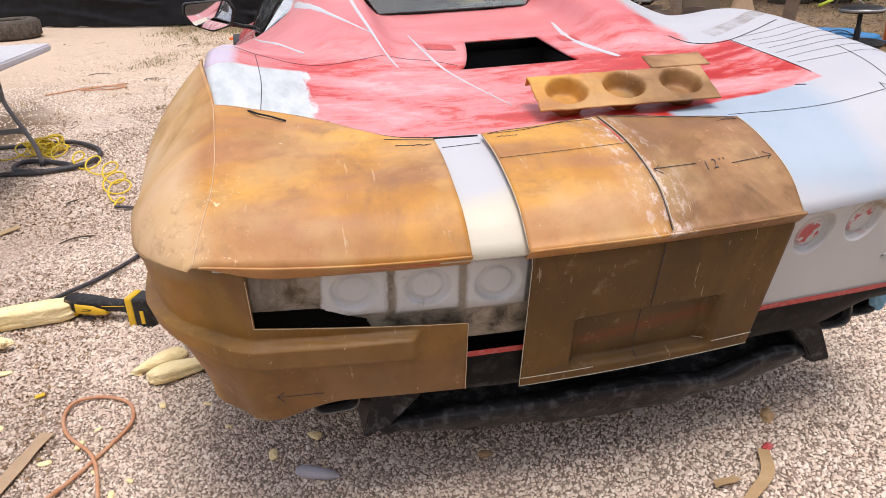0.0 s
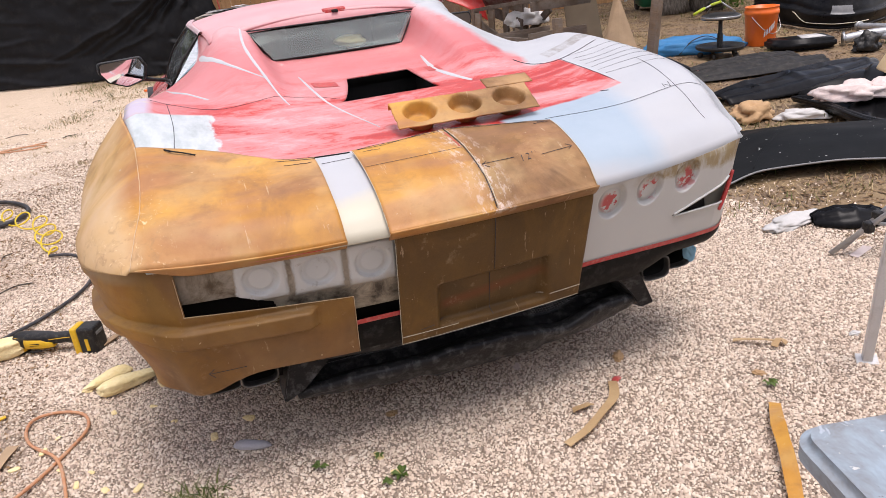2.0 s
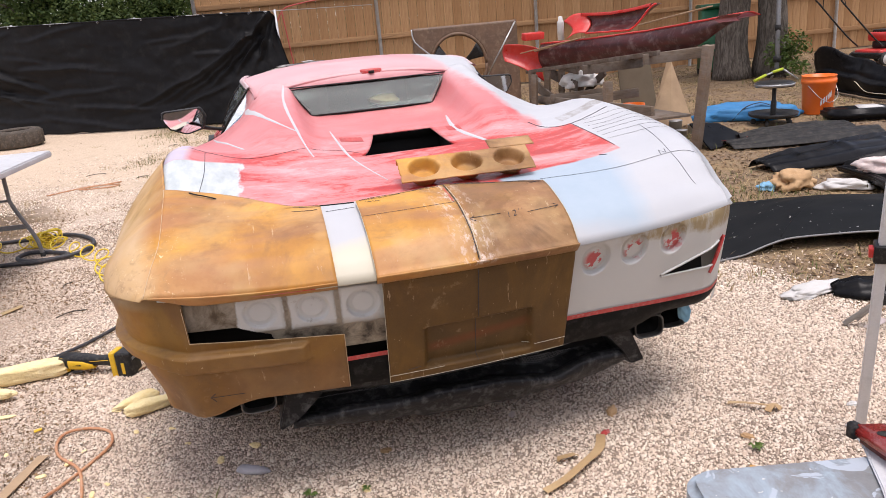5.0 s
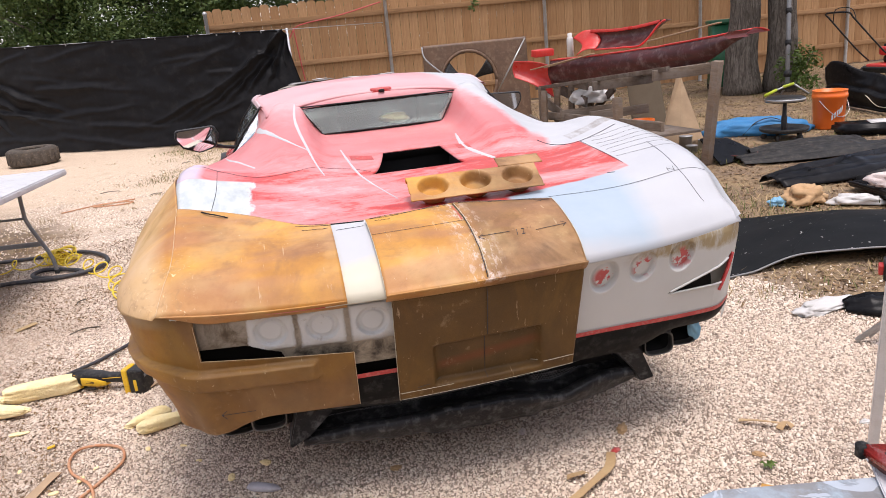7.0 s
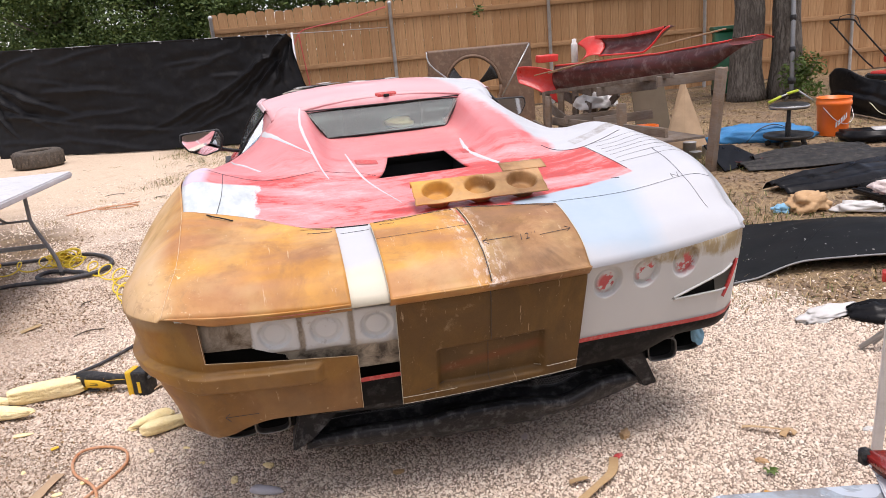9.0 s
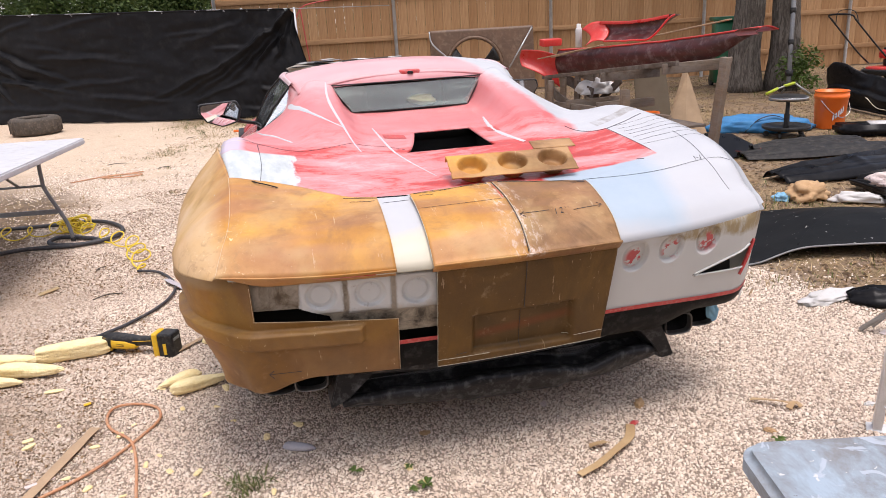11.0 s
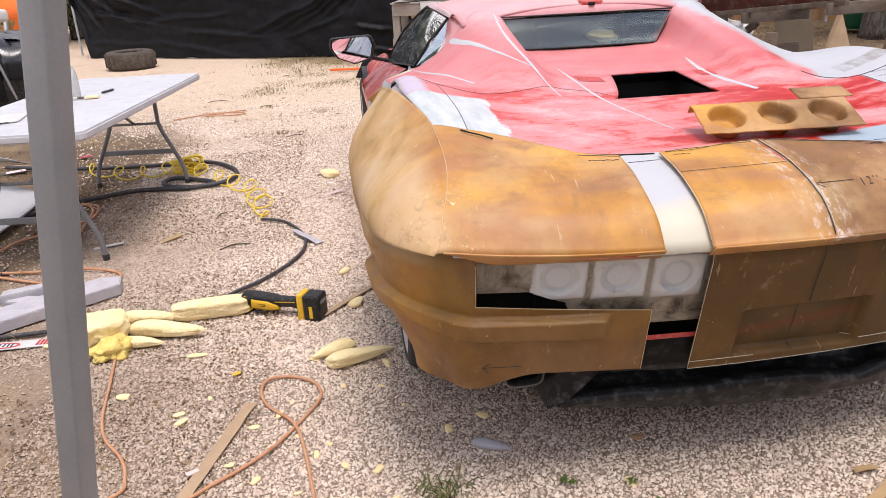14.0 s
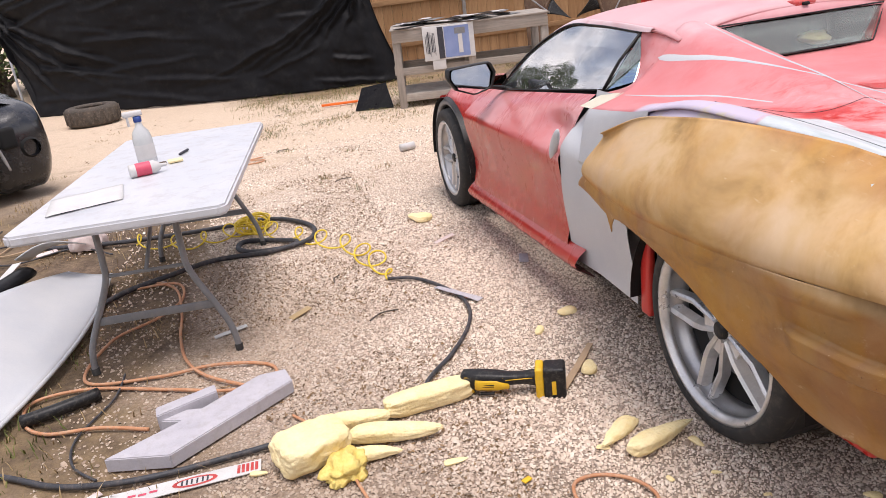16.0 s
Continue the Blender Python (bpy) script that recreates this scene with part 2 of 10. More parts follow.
def make_fibreglass(name="fibreglass_resin", thin=0.0):
    """Amber resin over glass mat: broad soft clouds, faint smoky bands, dust and scuffs; thinner and greener in the plate pocket."""
    n = Nodes(name)
    x, y, z = n.xyz()
    clouds, band = n.noise(4.0, 5.0, 0.55, warp=0.5), n.noise(2.2, 3.0, 0.5, stretch=(0.7, 4.0, 1.5, 8), seed=3.0)
    col = n.ramp(clouds, [(0.28, (0.33, 0.140, 0.022)), (0.40, (0.45, 0.200, 0.030)), (0.52, (0.57, 0.272, 0.038)), (0.64, (0.64, 0.335, 0.055)), (0.78, (0.67, 0.40, 0.10))])
    col = n.mix(n.ramp(band, [(0.48, 0.0), (0.62, 0.55)]), col, (0.38, 0.175, 0.10))
    brown = n.both(n.side(1, 0, 0, 0.0, 0.06, clouds, 0.05), n.side(-1, 0, 0, -0.36, 0.02))
    col = n.mix(n.math("MULTIPLY", brown, 0.82), col, n.mix(n.ramp(n.noise(9.0, 6.0, 0.66, seed=7.0), [(0.36, 0.0), (0.64, 1.0)]), (0.075, 0.038, 0.014), (0.245, 0.125, 0.046)))
    col = n.mix(n.ramp(n.noise(4.4, 4.0, 0.55, seed=9.0), [(0.50, 0.0), (0.68, 0.6)]), col, (0.53, 0.36, 0.155))
    col = n.mix(n.ramp(n.noise(8.0, 5.0, 0.62, seed=14.0), [(0.55, 0.0), (0.72, 0.40)]), col, (0.24, 0.10, 0.045))
    col = n.mix(n.ramp(n.noise(26.0, 6.0, 0.66, seed=33.0), [(0.52, 0.0), (0.70, 0.28)]), col, (0.26, 0.115, 0.04))
    smoke = n.both(n.side(0, 1, 0, 0.17, 0.05, band, 0.22), n.side(0, -1, 0, -0.27, 0.06, band, 0.22), n.side(1, 0, 0, -0.80, 0.1, clouds, 0.2), n.side(0, 0, 1, 0.80, 0.02))
    col = n.mix(n.math("MULTIPLY", smoke, n.ramp(n.noise(6.0, 6.0, 0.62, seed=81.0, stretch=(0.6, 1.6, 1.0)), [(0.40, 0.0), (0.60, 0.62)])), col, (0.25, 0.110, 0.065))
    soot = n.ramp(n.noise(5.0, 6.0, 0.68, seed=84.0, warp=0.6), [(0.53, 0.0), (0.69, 0.62)])
    col = n.mix(soot, col, (0.205, 0.100, 0.046))
    peach = n.ramp(n.noise(3.6, 6.0, 0.62, seed=93.0, warp=0.4), [(0.50, 0.0), (0.66, 0.50)])
    col = n.mix(peach, col, (0.64, 0.385, 0.175))
    # khaki side tone, with its pale sky sheen put into the colour
    khaki_sheen = n.both(n.side(-1, 0, 0, 0.925, 0.06, clouds, 0.08), n.side(0, 0, 1, 0.74, 0.02))
    col = n.mix(n.math("MULTIPLY", khaki_sheen, n.ramp(n.noise(3.4, 5.0, 0.6, seed=61.0), [(0.36, 0.95), (0.66, 0.55)])), col, n.ramp(n.noise(3.2, 5.0, 0.58, seed=66.0, warp=0.5), [(0.34, (0.28, 0.175, 0.060)), (0.44, (0.50, 0.325, 0.125)), (0.54, (0.62, 0.435, 0.23)), (0.68, (0.68, 0.51, 0.32))]))
    chips = n.both(n.side(-1, 0, 0, 0.835, 0.06), n.side(0, -1, 0, -0.27, 0.08), n.side(0, 0, 1, 0.77, 0.02))
    col = n.mix(n.math("MULTIPLY", chips, n.ramp(n.noise(30.0, 6.0, 0.7, seed=101.0, warp=0.8), [(0.52, 0.0), (0.70, 0.6)])), col, (0.30, 0.175, 0.08))
    col = n.mix(n.math("MULTIPLY", chips, n.ramp(n.noise(62.0, 4.0, 0.65, seed=103.0, warp=1.2), [(0.63, 0.0), (0.67, 0.9)])), col, (0.80, 0.62, 0.36))
    # mixes the resin towards darker browns, half as strongly on the flank
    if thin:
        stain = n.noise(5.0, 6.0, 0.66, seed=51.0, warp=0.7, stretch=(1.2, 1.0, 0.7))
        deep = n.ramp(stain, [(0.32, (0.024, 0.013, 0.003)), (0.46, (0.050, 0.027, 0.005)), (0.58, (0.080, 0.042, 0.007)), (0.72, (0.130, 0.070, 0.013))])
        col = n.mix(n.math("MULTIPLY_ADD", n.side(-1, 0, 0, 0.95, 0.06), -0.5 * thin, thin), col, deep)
    pocket_in = n.both(n.side(1, 0, 0, -0.150, 0.03), n.side(-1, 0, 0, -0.172, 0.03), n.side(0, 0, -1, -0.578, 0.012), n.side(0, 0, 1, 0.436, 0.012), n.side(0, -1, 0, -0.22, 0.01))
    through = n.mix(n.ramp(n.noise(9.0, 4.0, seed=2.5), [(0.4, 0.0), (0.65, 1.0)]), (0.060, 0.038, 0.013), (0.115, 0.066, 0.022))
    red_band = n.both(n.side(-0.12, 0, 1, 0.492, 0.02), n.side(0.12, 0, -1, -0.520, 0.02))
    through = n.mix(n.math("MULTIPLY", red_band, 0.7), through, (0.17, 0.038, 0.014))
    col = n.mix(n.math("MULTIPLY", pocket_in, 0.85), col, through)
    weave = n.noise(420.0, 2.0, 0.5)
    col = n.mix(0.10, col, n.mix(weave, (0.18, 0.07, 0.02), (0.7, 0.42, 0.17)))
    dust = n.ramp(n.noise(17.0, 7.0, 0.72, seed=2.0), [(0.60, 0.0), (0.76, 0.35)])
    specks = n.ramp(n.noise(75.0, 4.0, 0.6, seed=6.0), [(0.705, 0.0), (0.735, 0.85)])
    pits = n.ramp(n.noise(60.0, 3.0, 0.6, seed=16.0), [(0.745, 0.0), (0.77, 0.8)])
    scuff = n.ramp(n.noise(9.0, 6.0, 0.7, stretch=(6.0, 0.8, 1.0, 24), seed=26.0), [(0.64, 0.0), (0.685, 0.5)])
    col = n.mix(n.math("MAXIMUM", n.math("MAXIMUM", dust, specks), scuff), col, (0.62, 0.47, 0.29))
    col = n.mix(pits, col, (0.10, 0.05, 0.025))
    seam = n.both(n.side(1, 0.04, 0, -0.045, 0.06, clouds, 0.05), n.side(-1, -0.04, 0, -0.040, 0.06, clouds, 0.05), n.side(0, 0, 1, 0.775, 0.01))
    col = n.mix(n.math("MULTIPLY", seam, n.ramp(n.noise(34.0, 6.0, 0.72, stretch=(1.6, 0.7, 1.0, 20), seed=55.0), [(0.50, 0.0), (0.62, 0.85)])), col, (0.66, 0.55, 0.48))
    ro = n.math("MULTIPLY_ADD", dust, 0.5, n.math("MULTIPLY_ADD", clouds, 0.25, 0.42), clamp=True)
    n.bump(n.math("ADD", n.math("MULTIPLY", weave, 0.10), n.noise(13.0, 3.0)), 0.07, 0.004)
    return n.done(col, ro, spec=0.3 if thin > 0.8 else 0.45)


def red_base(n):
    """Sanded red paint: bright red rubbed through to pink and pale primer."""
    rub = n.noise(2.6, 5.0, 0.58, stretch=(0.8, 2.1, 1.3, -28), warp=0.8, seed=1.0)
    fineline = n.noise(13.0, 9.0, 0.72, stretch=(1.0, 2.0, 1.3, -32), warp=1.2, seed=5.0)
    v = n.math("MULTIPLY_ADD", n.math("SUBTRACT", fineline, 0.5), 0.55, rub)
    v = n.math("MULTIPLY_ADD", n.math("SUBTRACT", v, 0.5), 1.8, 0.55)
    return v, n.ramp(v, [(0.24, (0.46, 0.022, 0.017)), (0.38, (0.55, 0.046, 0.036)), (0.45, (0.58, 0.110, 0.100)), (0.54, (0.61, 0.200, 0.195)), (0.70, (0.63, 0.265, 0.265)), (0.90, (0.65, 0.38, 0.38))])


def make_body_top():
    """The rear deck: sanded red, white filler on one haunch, pale primer patches on the other."""
    n = Nodes("sanded_body_paint")
    v, red = red_base(n)
    fray = n.noise(9.0, 6.0, 0.65, seed=8.0)
    pale = n.mix(n.noise(5.0, 5.0, 0.6, seed=11.0), (0.59, 0.130, 0.132), (0.65, 0.285, 0.290))
    # paler pink on the buttresses and roof
    high = n.both(n.side(0, 0.35, 1.0, 1.43, 0.22, fray, 0.18))
    red = n.mix(n.math("MULTIPLY", high, 0.86), red, pale)
    top_most = n.side(0, 0.0, 1.0, 1.165, 0.07, fray, 0.10)
    red = n.mix(n.math("MULTIPLY", top_most, 0.75), red, n.mix(v, (0.64, 0.33, 0.34), (0.68, 0.47, 0.48)))
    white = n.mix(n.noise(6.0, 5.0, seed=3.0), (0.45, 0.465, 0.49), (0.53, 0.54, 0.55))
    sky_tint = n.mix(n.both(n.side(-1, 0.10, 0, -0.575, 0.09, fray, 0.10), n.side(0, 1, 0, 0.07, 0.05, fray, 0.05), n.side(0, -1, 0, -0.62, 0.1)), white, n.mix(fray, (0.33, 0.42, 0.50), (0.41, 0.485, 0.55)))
    # right haunch and tail in white, but for a red field ahead of the tail
    tail = n.both(n.side(1, 0, 0, 0.20, 0.02), n.side(0.15, -1, 0, -0.375, 0.010, fray, 0.03))
    tail = n.math("MAXIMUM", tail, n.both(n.side(1, 0.0, 0, 0.690, 0.006, fray, 0.012), n.side(0.1, -1, 0, -1.55, 0.08, fray, 0.05)))
    hump = n.both(n.side(1, -0.16, 0, 0.43, 0.03, fray, 0.10), n.side(0.30, 1, 0, 1.135, 0.006, fray, 0.012), n.side(0.0, -1, 0, -1.50, 0.10, fray, 0.06))
    band = n.both(n.side(1, 0.20, 0, 0.80, 0.05, fray, 0.10), n.side(0, 1, 0, 1.15, 0.1, fray, 0.1))
    col = n.mix(band, red, white)
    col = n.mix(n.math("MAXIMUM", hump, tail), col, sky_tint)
    rubbed = n.both(n.side(1, 0, 0, 0.68, 0.01, fray, 0.02), n.side(-0.15, 1, 0, 0.885, 0.008, fray, 0.015), n.side(0.15, -1, 0, -0.97, 0.008, fray, 0.015))
    col = n.mix(n.math("MULTIPLY", rubbed, n.ramp(n.noise(30.0, 6.0, 0.7, stretch=(1.0, 0.4, 1.0), seed=71.0), [(0.40, 0.85), (0.62, 0.1)])), col, (0.27, 0.245, 0.22))
    # left haunch: grey-white skim of filler, ragged on its inner side
    scrape = n.noise(7.0, 6.0, 0.66, stretch=(3.0, 0.9, 1.0, 6), seed=21.0)
    skim = n.mix(n.ramp(scrape, [(0.36, 0.0), (0.60, 1.0)]), (0.44, 0.49, 0.49), (0.58, 0.62, 0.63))
    left = n.both(n.side(-1, 0, 0, 0.655, 0.014, scrape, 0.12), n.side(0.3, -1, 0, -1.19, 0.02, fray, 0.02))
    col = n.mix(left, col, skim)
    lilac = n.both(n.side(-1, 0, 0, 0.845, 0.03, fray, 0.03), n.side(-0.3, 1, 0, 1.19, 0.02, fray, 0.02), n.side(0, -1, 0, -1.55, 0.04, fray, 0.03))
    col = n.mix(lilac, col, n.mix(n.ramp(fray, [(0.52, 0.0), (0.62, 0.8)]), (0.54, 0.47, 0.57), (0.60, 0.53, 0.36)))
    gap = n.both(n.side(-1, 0, 0, 0.24, 0.004), n.side(1, 0, 0, -0.47, 0.004), n.side(0, -1, 0, -0.378, 0.004, fray, 0.006))
    cream = n.side(0, -1, 0, -0.12, 0.05, fray, 0.08)
    col = n.mix(gap, col, n.mix(cream, white, (0.60, 0.56, 0.44)))
    ro = n.math("MULTIPLY_ADD", v, 0.35, 0.26, clamp=True)
    n.bump(n.math("ADD", v, n.noise(220.0, 2.0)), 0.10, 0.002)
    return n.done(col, ro, spec=0.4)


def make_red_side():
    n = Nodes("faded_red_side_paint")
    v, red = red_base(n)
    # below the crease, shade and dark ground reflection are put into the colour
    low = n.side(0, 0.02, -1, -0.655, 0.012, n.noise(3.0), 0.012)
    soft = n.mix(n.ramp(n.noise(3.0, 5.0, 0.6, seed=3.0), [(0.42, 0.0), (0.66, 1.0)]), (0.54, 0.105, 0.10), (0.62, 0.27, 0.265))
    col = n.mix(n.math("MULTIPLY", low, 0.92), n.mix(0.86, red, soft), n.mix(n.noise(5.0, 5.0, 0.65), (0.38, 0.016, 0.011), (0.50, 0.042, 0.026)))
    scratch = n.ramp(n.noise(24.0, 5.0, 0.7, stretch=(1.0, 0.5, 1.2), seed=13.0), [(0.68, 0.0), (0.74, 0.18)])
    col = n.mix(scratch, col, (0.62, 0.42, 0.38))
    n.bump(v, 0.015, 0.002)
    return n.done(col, n.math("MULTIPLY_ADD", v, 0.3, 0.12, clamp=True), spec=0.4, coat=0.3)


def make_white_tail():
    n = Nodes("white_primer_tail")
    grime = n.noise(8.0, 7.0, 0.7, seed=2.0)
    col = n.mix(n.noise(4.0, 4.0), (0.50, 0.505, 0.485), (0.58, 0.585, 0.565))
    edge = n.both(n.side(0, 0, 1, 0.728, 0.02, grime, 0.10), n.side(1, 0, 0, 0.50, 0.12, grime, 0.2))
    col = n.mix(n.math("MULTIPLY", edge, n.ramp(n.noise(40.0, 5.0, 0.7, stretch=(1, 1, 0.25)), [(0.34, 0.25), (0.55, 0.95)])), col, (0.30, 0.225, 0.11))
    flake = n.ramp(n.noise(34.0, 5.0, 0.6, seed=9.0), [(0.50, 0.0), (0.53, 0.95)])
    x, y, z = n.xyz()
    near = 0.0
    for cx, cz in ((0.398, 0.700), (0.540, 0.705), (0.690, 0.708)):
        dx, dz = n.math("SUBTRACT", x, cx), n.math("SUBTRACT", z, cz)
        d = n.math("SQRT", n.math("ADD", n.math("MULTIPLY", dx, dx), n.math("MULTIPLY", dz, dz)))
        near = n.math("MAXIMUM", near, n.math("MULTIPLY_ADD", d, -60.0, 2.6, clamp=True))
    col = n.mix(n.math("MULTIPLY", near, flake), col, (0.50, 0.06, 0.06))
    n.bump(grime, 0.08, 0.003)
    return n.done(col, 0.42)


def make_old_tail():
    n = Nodes("scraped_primer_tail")
    wear = n.noise(11.0, 7.0, 0.7, warp=0.5, seed=4.0)
    col = n.ramp(wear, [(0.30, (0.20, 0.14, 0.08)), (0.42, (0.36, 0.30, 0.22)), (0.50, (0.50, 0.49, 0.45)), (0.62, (0.58, 0.585, 0.565))])
    x, y, z = n.xyz()
    pad, rim = 0.0, 0.0
    for cx, cz in ((-0.338, 0.684), (-0.485, 0.690), (-0.635, 0.693)):
        dx, dz = n.math("ABSOLUTE", n.math("SUBTRACT", x, cx)), n.math("ABSOLUTE", n.math("SUBTRACT", z, cz))
        e = n.math("MULTIPLY_ADD", n.math("SUBTRACT", wear, 0.5), 0.03, n.math("MAXIMUM", dx, dz))
        pad = n.math("MAXIMUM", pad, n.math("MULTIPLY_ADD", e, -180.0, 12.4, clamp=True))
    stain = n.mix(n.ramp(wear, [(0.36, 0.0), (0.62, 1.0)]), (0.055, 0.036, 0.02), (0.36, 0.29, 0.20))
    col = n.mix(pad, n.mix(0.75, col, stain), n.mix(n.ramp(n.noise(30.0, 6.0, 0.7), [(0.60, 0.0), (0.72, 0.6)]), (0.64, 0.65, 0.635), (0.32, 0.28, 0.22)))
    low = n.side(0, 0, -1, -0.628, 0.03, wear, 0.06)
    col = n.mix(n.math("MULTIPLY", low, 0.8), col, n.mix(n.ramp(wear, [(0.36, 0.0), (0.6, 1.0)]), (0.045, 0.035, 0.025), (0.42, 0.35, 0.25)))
    n.bump(wear, 0.25, 0.004)
    return n.done(col, 0.55)


def make_ground():
    n = Nodes("gravel_and_dirt_ground")
    x, y, z = n.xyz()
    wob = n.noise(0.9, 5.0, 0.62, seed=3.0)
    cell = n.voronoi(95.0, what="Color")
    sep = n.t.nodes.new("ShaderNodeSeparateColor")
    n.link(cell, sep.inputs[0])
    stone = n.ramp(sep.outputs[0], [(0.0, (0.16, 0.115, 0.085)), (0.12, (0.44, 0.33, 0.25)), (0.40, (0.68, 0.55, 0.44)), (0.75, (0.80, 0.68, 0.57)), (1.0, (0.88, 0.80, 0.71))])
    # dark cell edges put the shade between stones into the colour
    stone = n.mix(n.math("MULTIPLY", n.ramp(n.voronoi(95.0), [(0.38, 0.0), (0.60, 0.75)]), 1.0), stone, (0.15, 0.11, 0.085))
    stone = n.mix(0.30, stone, n.mix(n.noise(1.3, 5.0), (0.52, 0.41, 0.31), (0.78, 0.65, 0.52)))
    dust = n.mix(n.noise(60.0, 4.0, 0.7), (0.56, 0.42, 0.285), (0.78, 0.625, 0.455))
    # nearer ground darkened again, standing in for shadowed gaps under loose stones
    stone = n.mix(n.math("MULTIPLY", n.side(0, -1, 0, -2.1, 1.6, wob, 1.0), 0.62), stone, n.mix(n.noise(75.0, 3.0, 0.7, seed=19.0), (0.10, 0.075, 0.055), (0.36, 0.27, 0.20)))
    far = n.side(0, 1, 0, 5.5, 3.0, wob, 3.0)
    gravel = n.mix(n.math("MULTIPLY", far, 0.62), stone, dust)
    crumbs = n.ramp(n.noise(24.0, 6.0, 0.75, seed=41.0), [(0.60, 0.0), (0.70, 0.6)])
    gravel = n.mix(crumbs, gravel, (0.24, 0.18, 0.125))
    grain = n.noise(38.0, 7.0, 0.75, seed=6.0)
    dirt = n.mix(n.ramp(grain, [(0.34, 0.0), (0.66, 1.0)]), (0.080, 0.054, 0.037), (0.34, 0.245, 0.165))
    straw = n.mix(n.noise(90.0, 4.0, 0.7, stretch=(1, 3, 1, 30)), (0.15, 0.098, 0.050), (0.46, 0.34, 0.185))
    dirt = n.mix(n.ramp(n.noise(2.0, 6.0, 0.7, seed=12.0), [(0.42, 0.0), (0.6, 0.85)]), dirt, straw)
    right = n.side(1.0, 0.10, 0, 2.05, 0.5, wob, 1.2)
    right = n.math("MAXIMUM", right, n.both(n.side(1, 0.0, 0, 1.2, 0.5, wob, 1.0), n.side(0.25, 1, 0, 5.4, 0.8, wob, 1.5)))
    left = n.both(n.side(-1, 0.0, 0, 2.62, 0.5, wob, 1.0), n.side(-0.15, -1, 0, -6.0, 2.0, wob, 2.0))
    left = n.math("MAXIMUM", left, n.both(n.side(-1, -0.12, 0, 1.86, 0.50, wob, 1.4), n.math("MULTIPLY", n.side(0, -1, 0, -1.35, 0.5, wob, 0.8), 0.6)))
    weeds = n.both(n.side(0.33, 1, 0, 10.1, 0.6, wob, 1.2), n.side(1, 0, 0, -2.4, 0.8, wob, 1.0))
    mask = n.math("MAXIMUM", n.math("MAXIMUM", right, left), weeds)
    soil = n.math("MULTIPLY", n.both(n.side(-1, 0, 0, 2.7, 0.6, wob, 1.0), n.side(0, 1, 0, 1.5, 0.6, wob, 0.8)), n.ramp(n.noise(5.0, 6.0, 0.7, seed=73.0), [(0.36, 0.8), (0.62, 0.25)]))
    col = n.mix(mask, gravel, n.mix(soil, dirt, (0.070, 0.050, 0.036)))
    dark = n.ramp(n.noise(1.7, 6.0, 0.7, seed=31.0), [(0.56, 0.0), (0.72, 0.45)])
    col = n.mix(dark, col, (0.23, 0.17, 0.12))
    n.bump(n.math("SUBTRACT", grain, n.voronoi(95.0)), 0.6, 0.007)
    return n.done(col, 0.95, spec=0.2)


def make_stone():
    n = Nodes("crushed_limestone")
    g = n.t.nodes.new("ShaderNodeNewGeometry")
    r = g.outputs["Random Per Island"]
    col = n.ramp(r, [(0.0, (0.10, 0.07, 0.05)), (0.10, (0.30, 0.22, 0.165)), (0.22, (0.58, 0.46, 0.365)), (0.6, (0.82, 0.68, 0.545)), (1.0, (0.93, 0.85, 0.73))])
    col = n.mix(0.30, col, n.mix(n.noise(160.0, 3.0), (0.44, 0.33, 0.25), (0.86, 0.75, 0.64)))
    col = n.mix(n.ramp(n.noise(0.9, 5.0, 0.6, seed=8.0), [(0.50, 0.0), (0.75, 0.25)]), col, (0.50, 0.37, 0.28))
    wob = n.noise(0.9, 5.0, 0.62, seed=3.0)
    dusty = n.both(n.side(-1, -0.12, 0, 1.65, 0.7, wob, 1.4), n.side(0, -1, 0, -3.2, 1.2, wob, 0.8))
    col = n.mix(n.math("MULTIPLY", dusty, 0.62), col, n.mix(n.noise(21.0, 5.0, 0.7, seed=47.0), (0.13, 0.088, 0.058), (0.46, 0.35, 0.25)))
    return n.done(col, 0.95, spec=0.2)


def make_wood(name, c1, c2, along="z", grey=0.0):
    n = Nodes(name)
    st = {"x": (0.6, 9, 9), "y": (9, 0.6, 9), "z": (9, 9, 0.6)}[along]
    info = n.t.nodes.new("ShaderNodeObjectInfo")
    grain = n.noise(4.0, 6.0, 0.62, stretch=st, warp=1.2)
    tone = n.mix(info.outputs["Random"], c1, c2)
    col = n.mix(n.ramp(grain, [(0.35, 0.0), (0.7, 0.7)]), tone, tuple(0.55 * v for v in c1))
    col = n.mix(n.ramp(n.noise(1.3, 5.0, 0.65, seed=5), [(0.45, 0.0), (0.75, 0.45)]), col, tuple(0.72 * v for v in c2))
    if grey:
        col = n.mix(n.ramp(n.noise(7.0, 6.0, 0.7, seed=7), [(0.4, 0.0), (0.65, grey)]), col, (0.24, 0.22, 0.20))
    n.bump(grain, 0.35, 0.004)
    return n.done(col, 0.78, spec=0.25)


def make_bark():
    """Deep vertical furrows between grey plates."""
    n = Nodes("grey_oak_bark")
    plates = n.noise(9.0, 6.0, 0.65, stretch=(2.2, 2.2, 0.45), warp=1.4)
    fine = n.noise(60.0, 4.0, 0.7)
    col = n.ramp(plates, [(0.36, (0.030, 0.024, 0.019)), (0.46, (0.085, 0.070, 0.057)), (0.58, (0.19, 0.165, 0.14)), (0.75, (0.28, 0.25, 0.22))])
    col = n.mix(0.3, col, n.mix(fine, (0.05, 0.04, 0.03), (0.30, 0.27, 0.23)))
    n.bump(n.math("MULTIPLY_ADD", fine, 0.2, plates), 1.0, 0.05)
    return n.done(col, 0.95, spec=0.2)


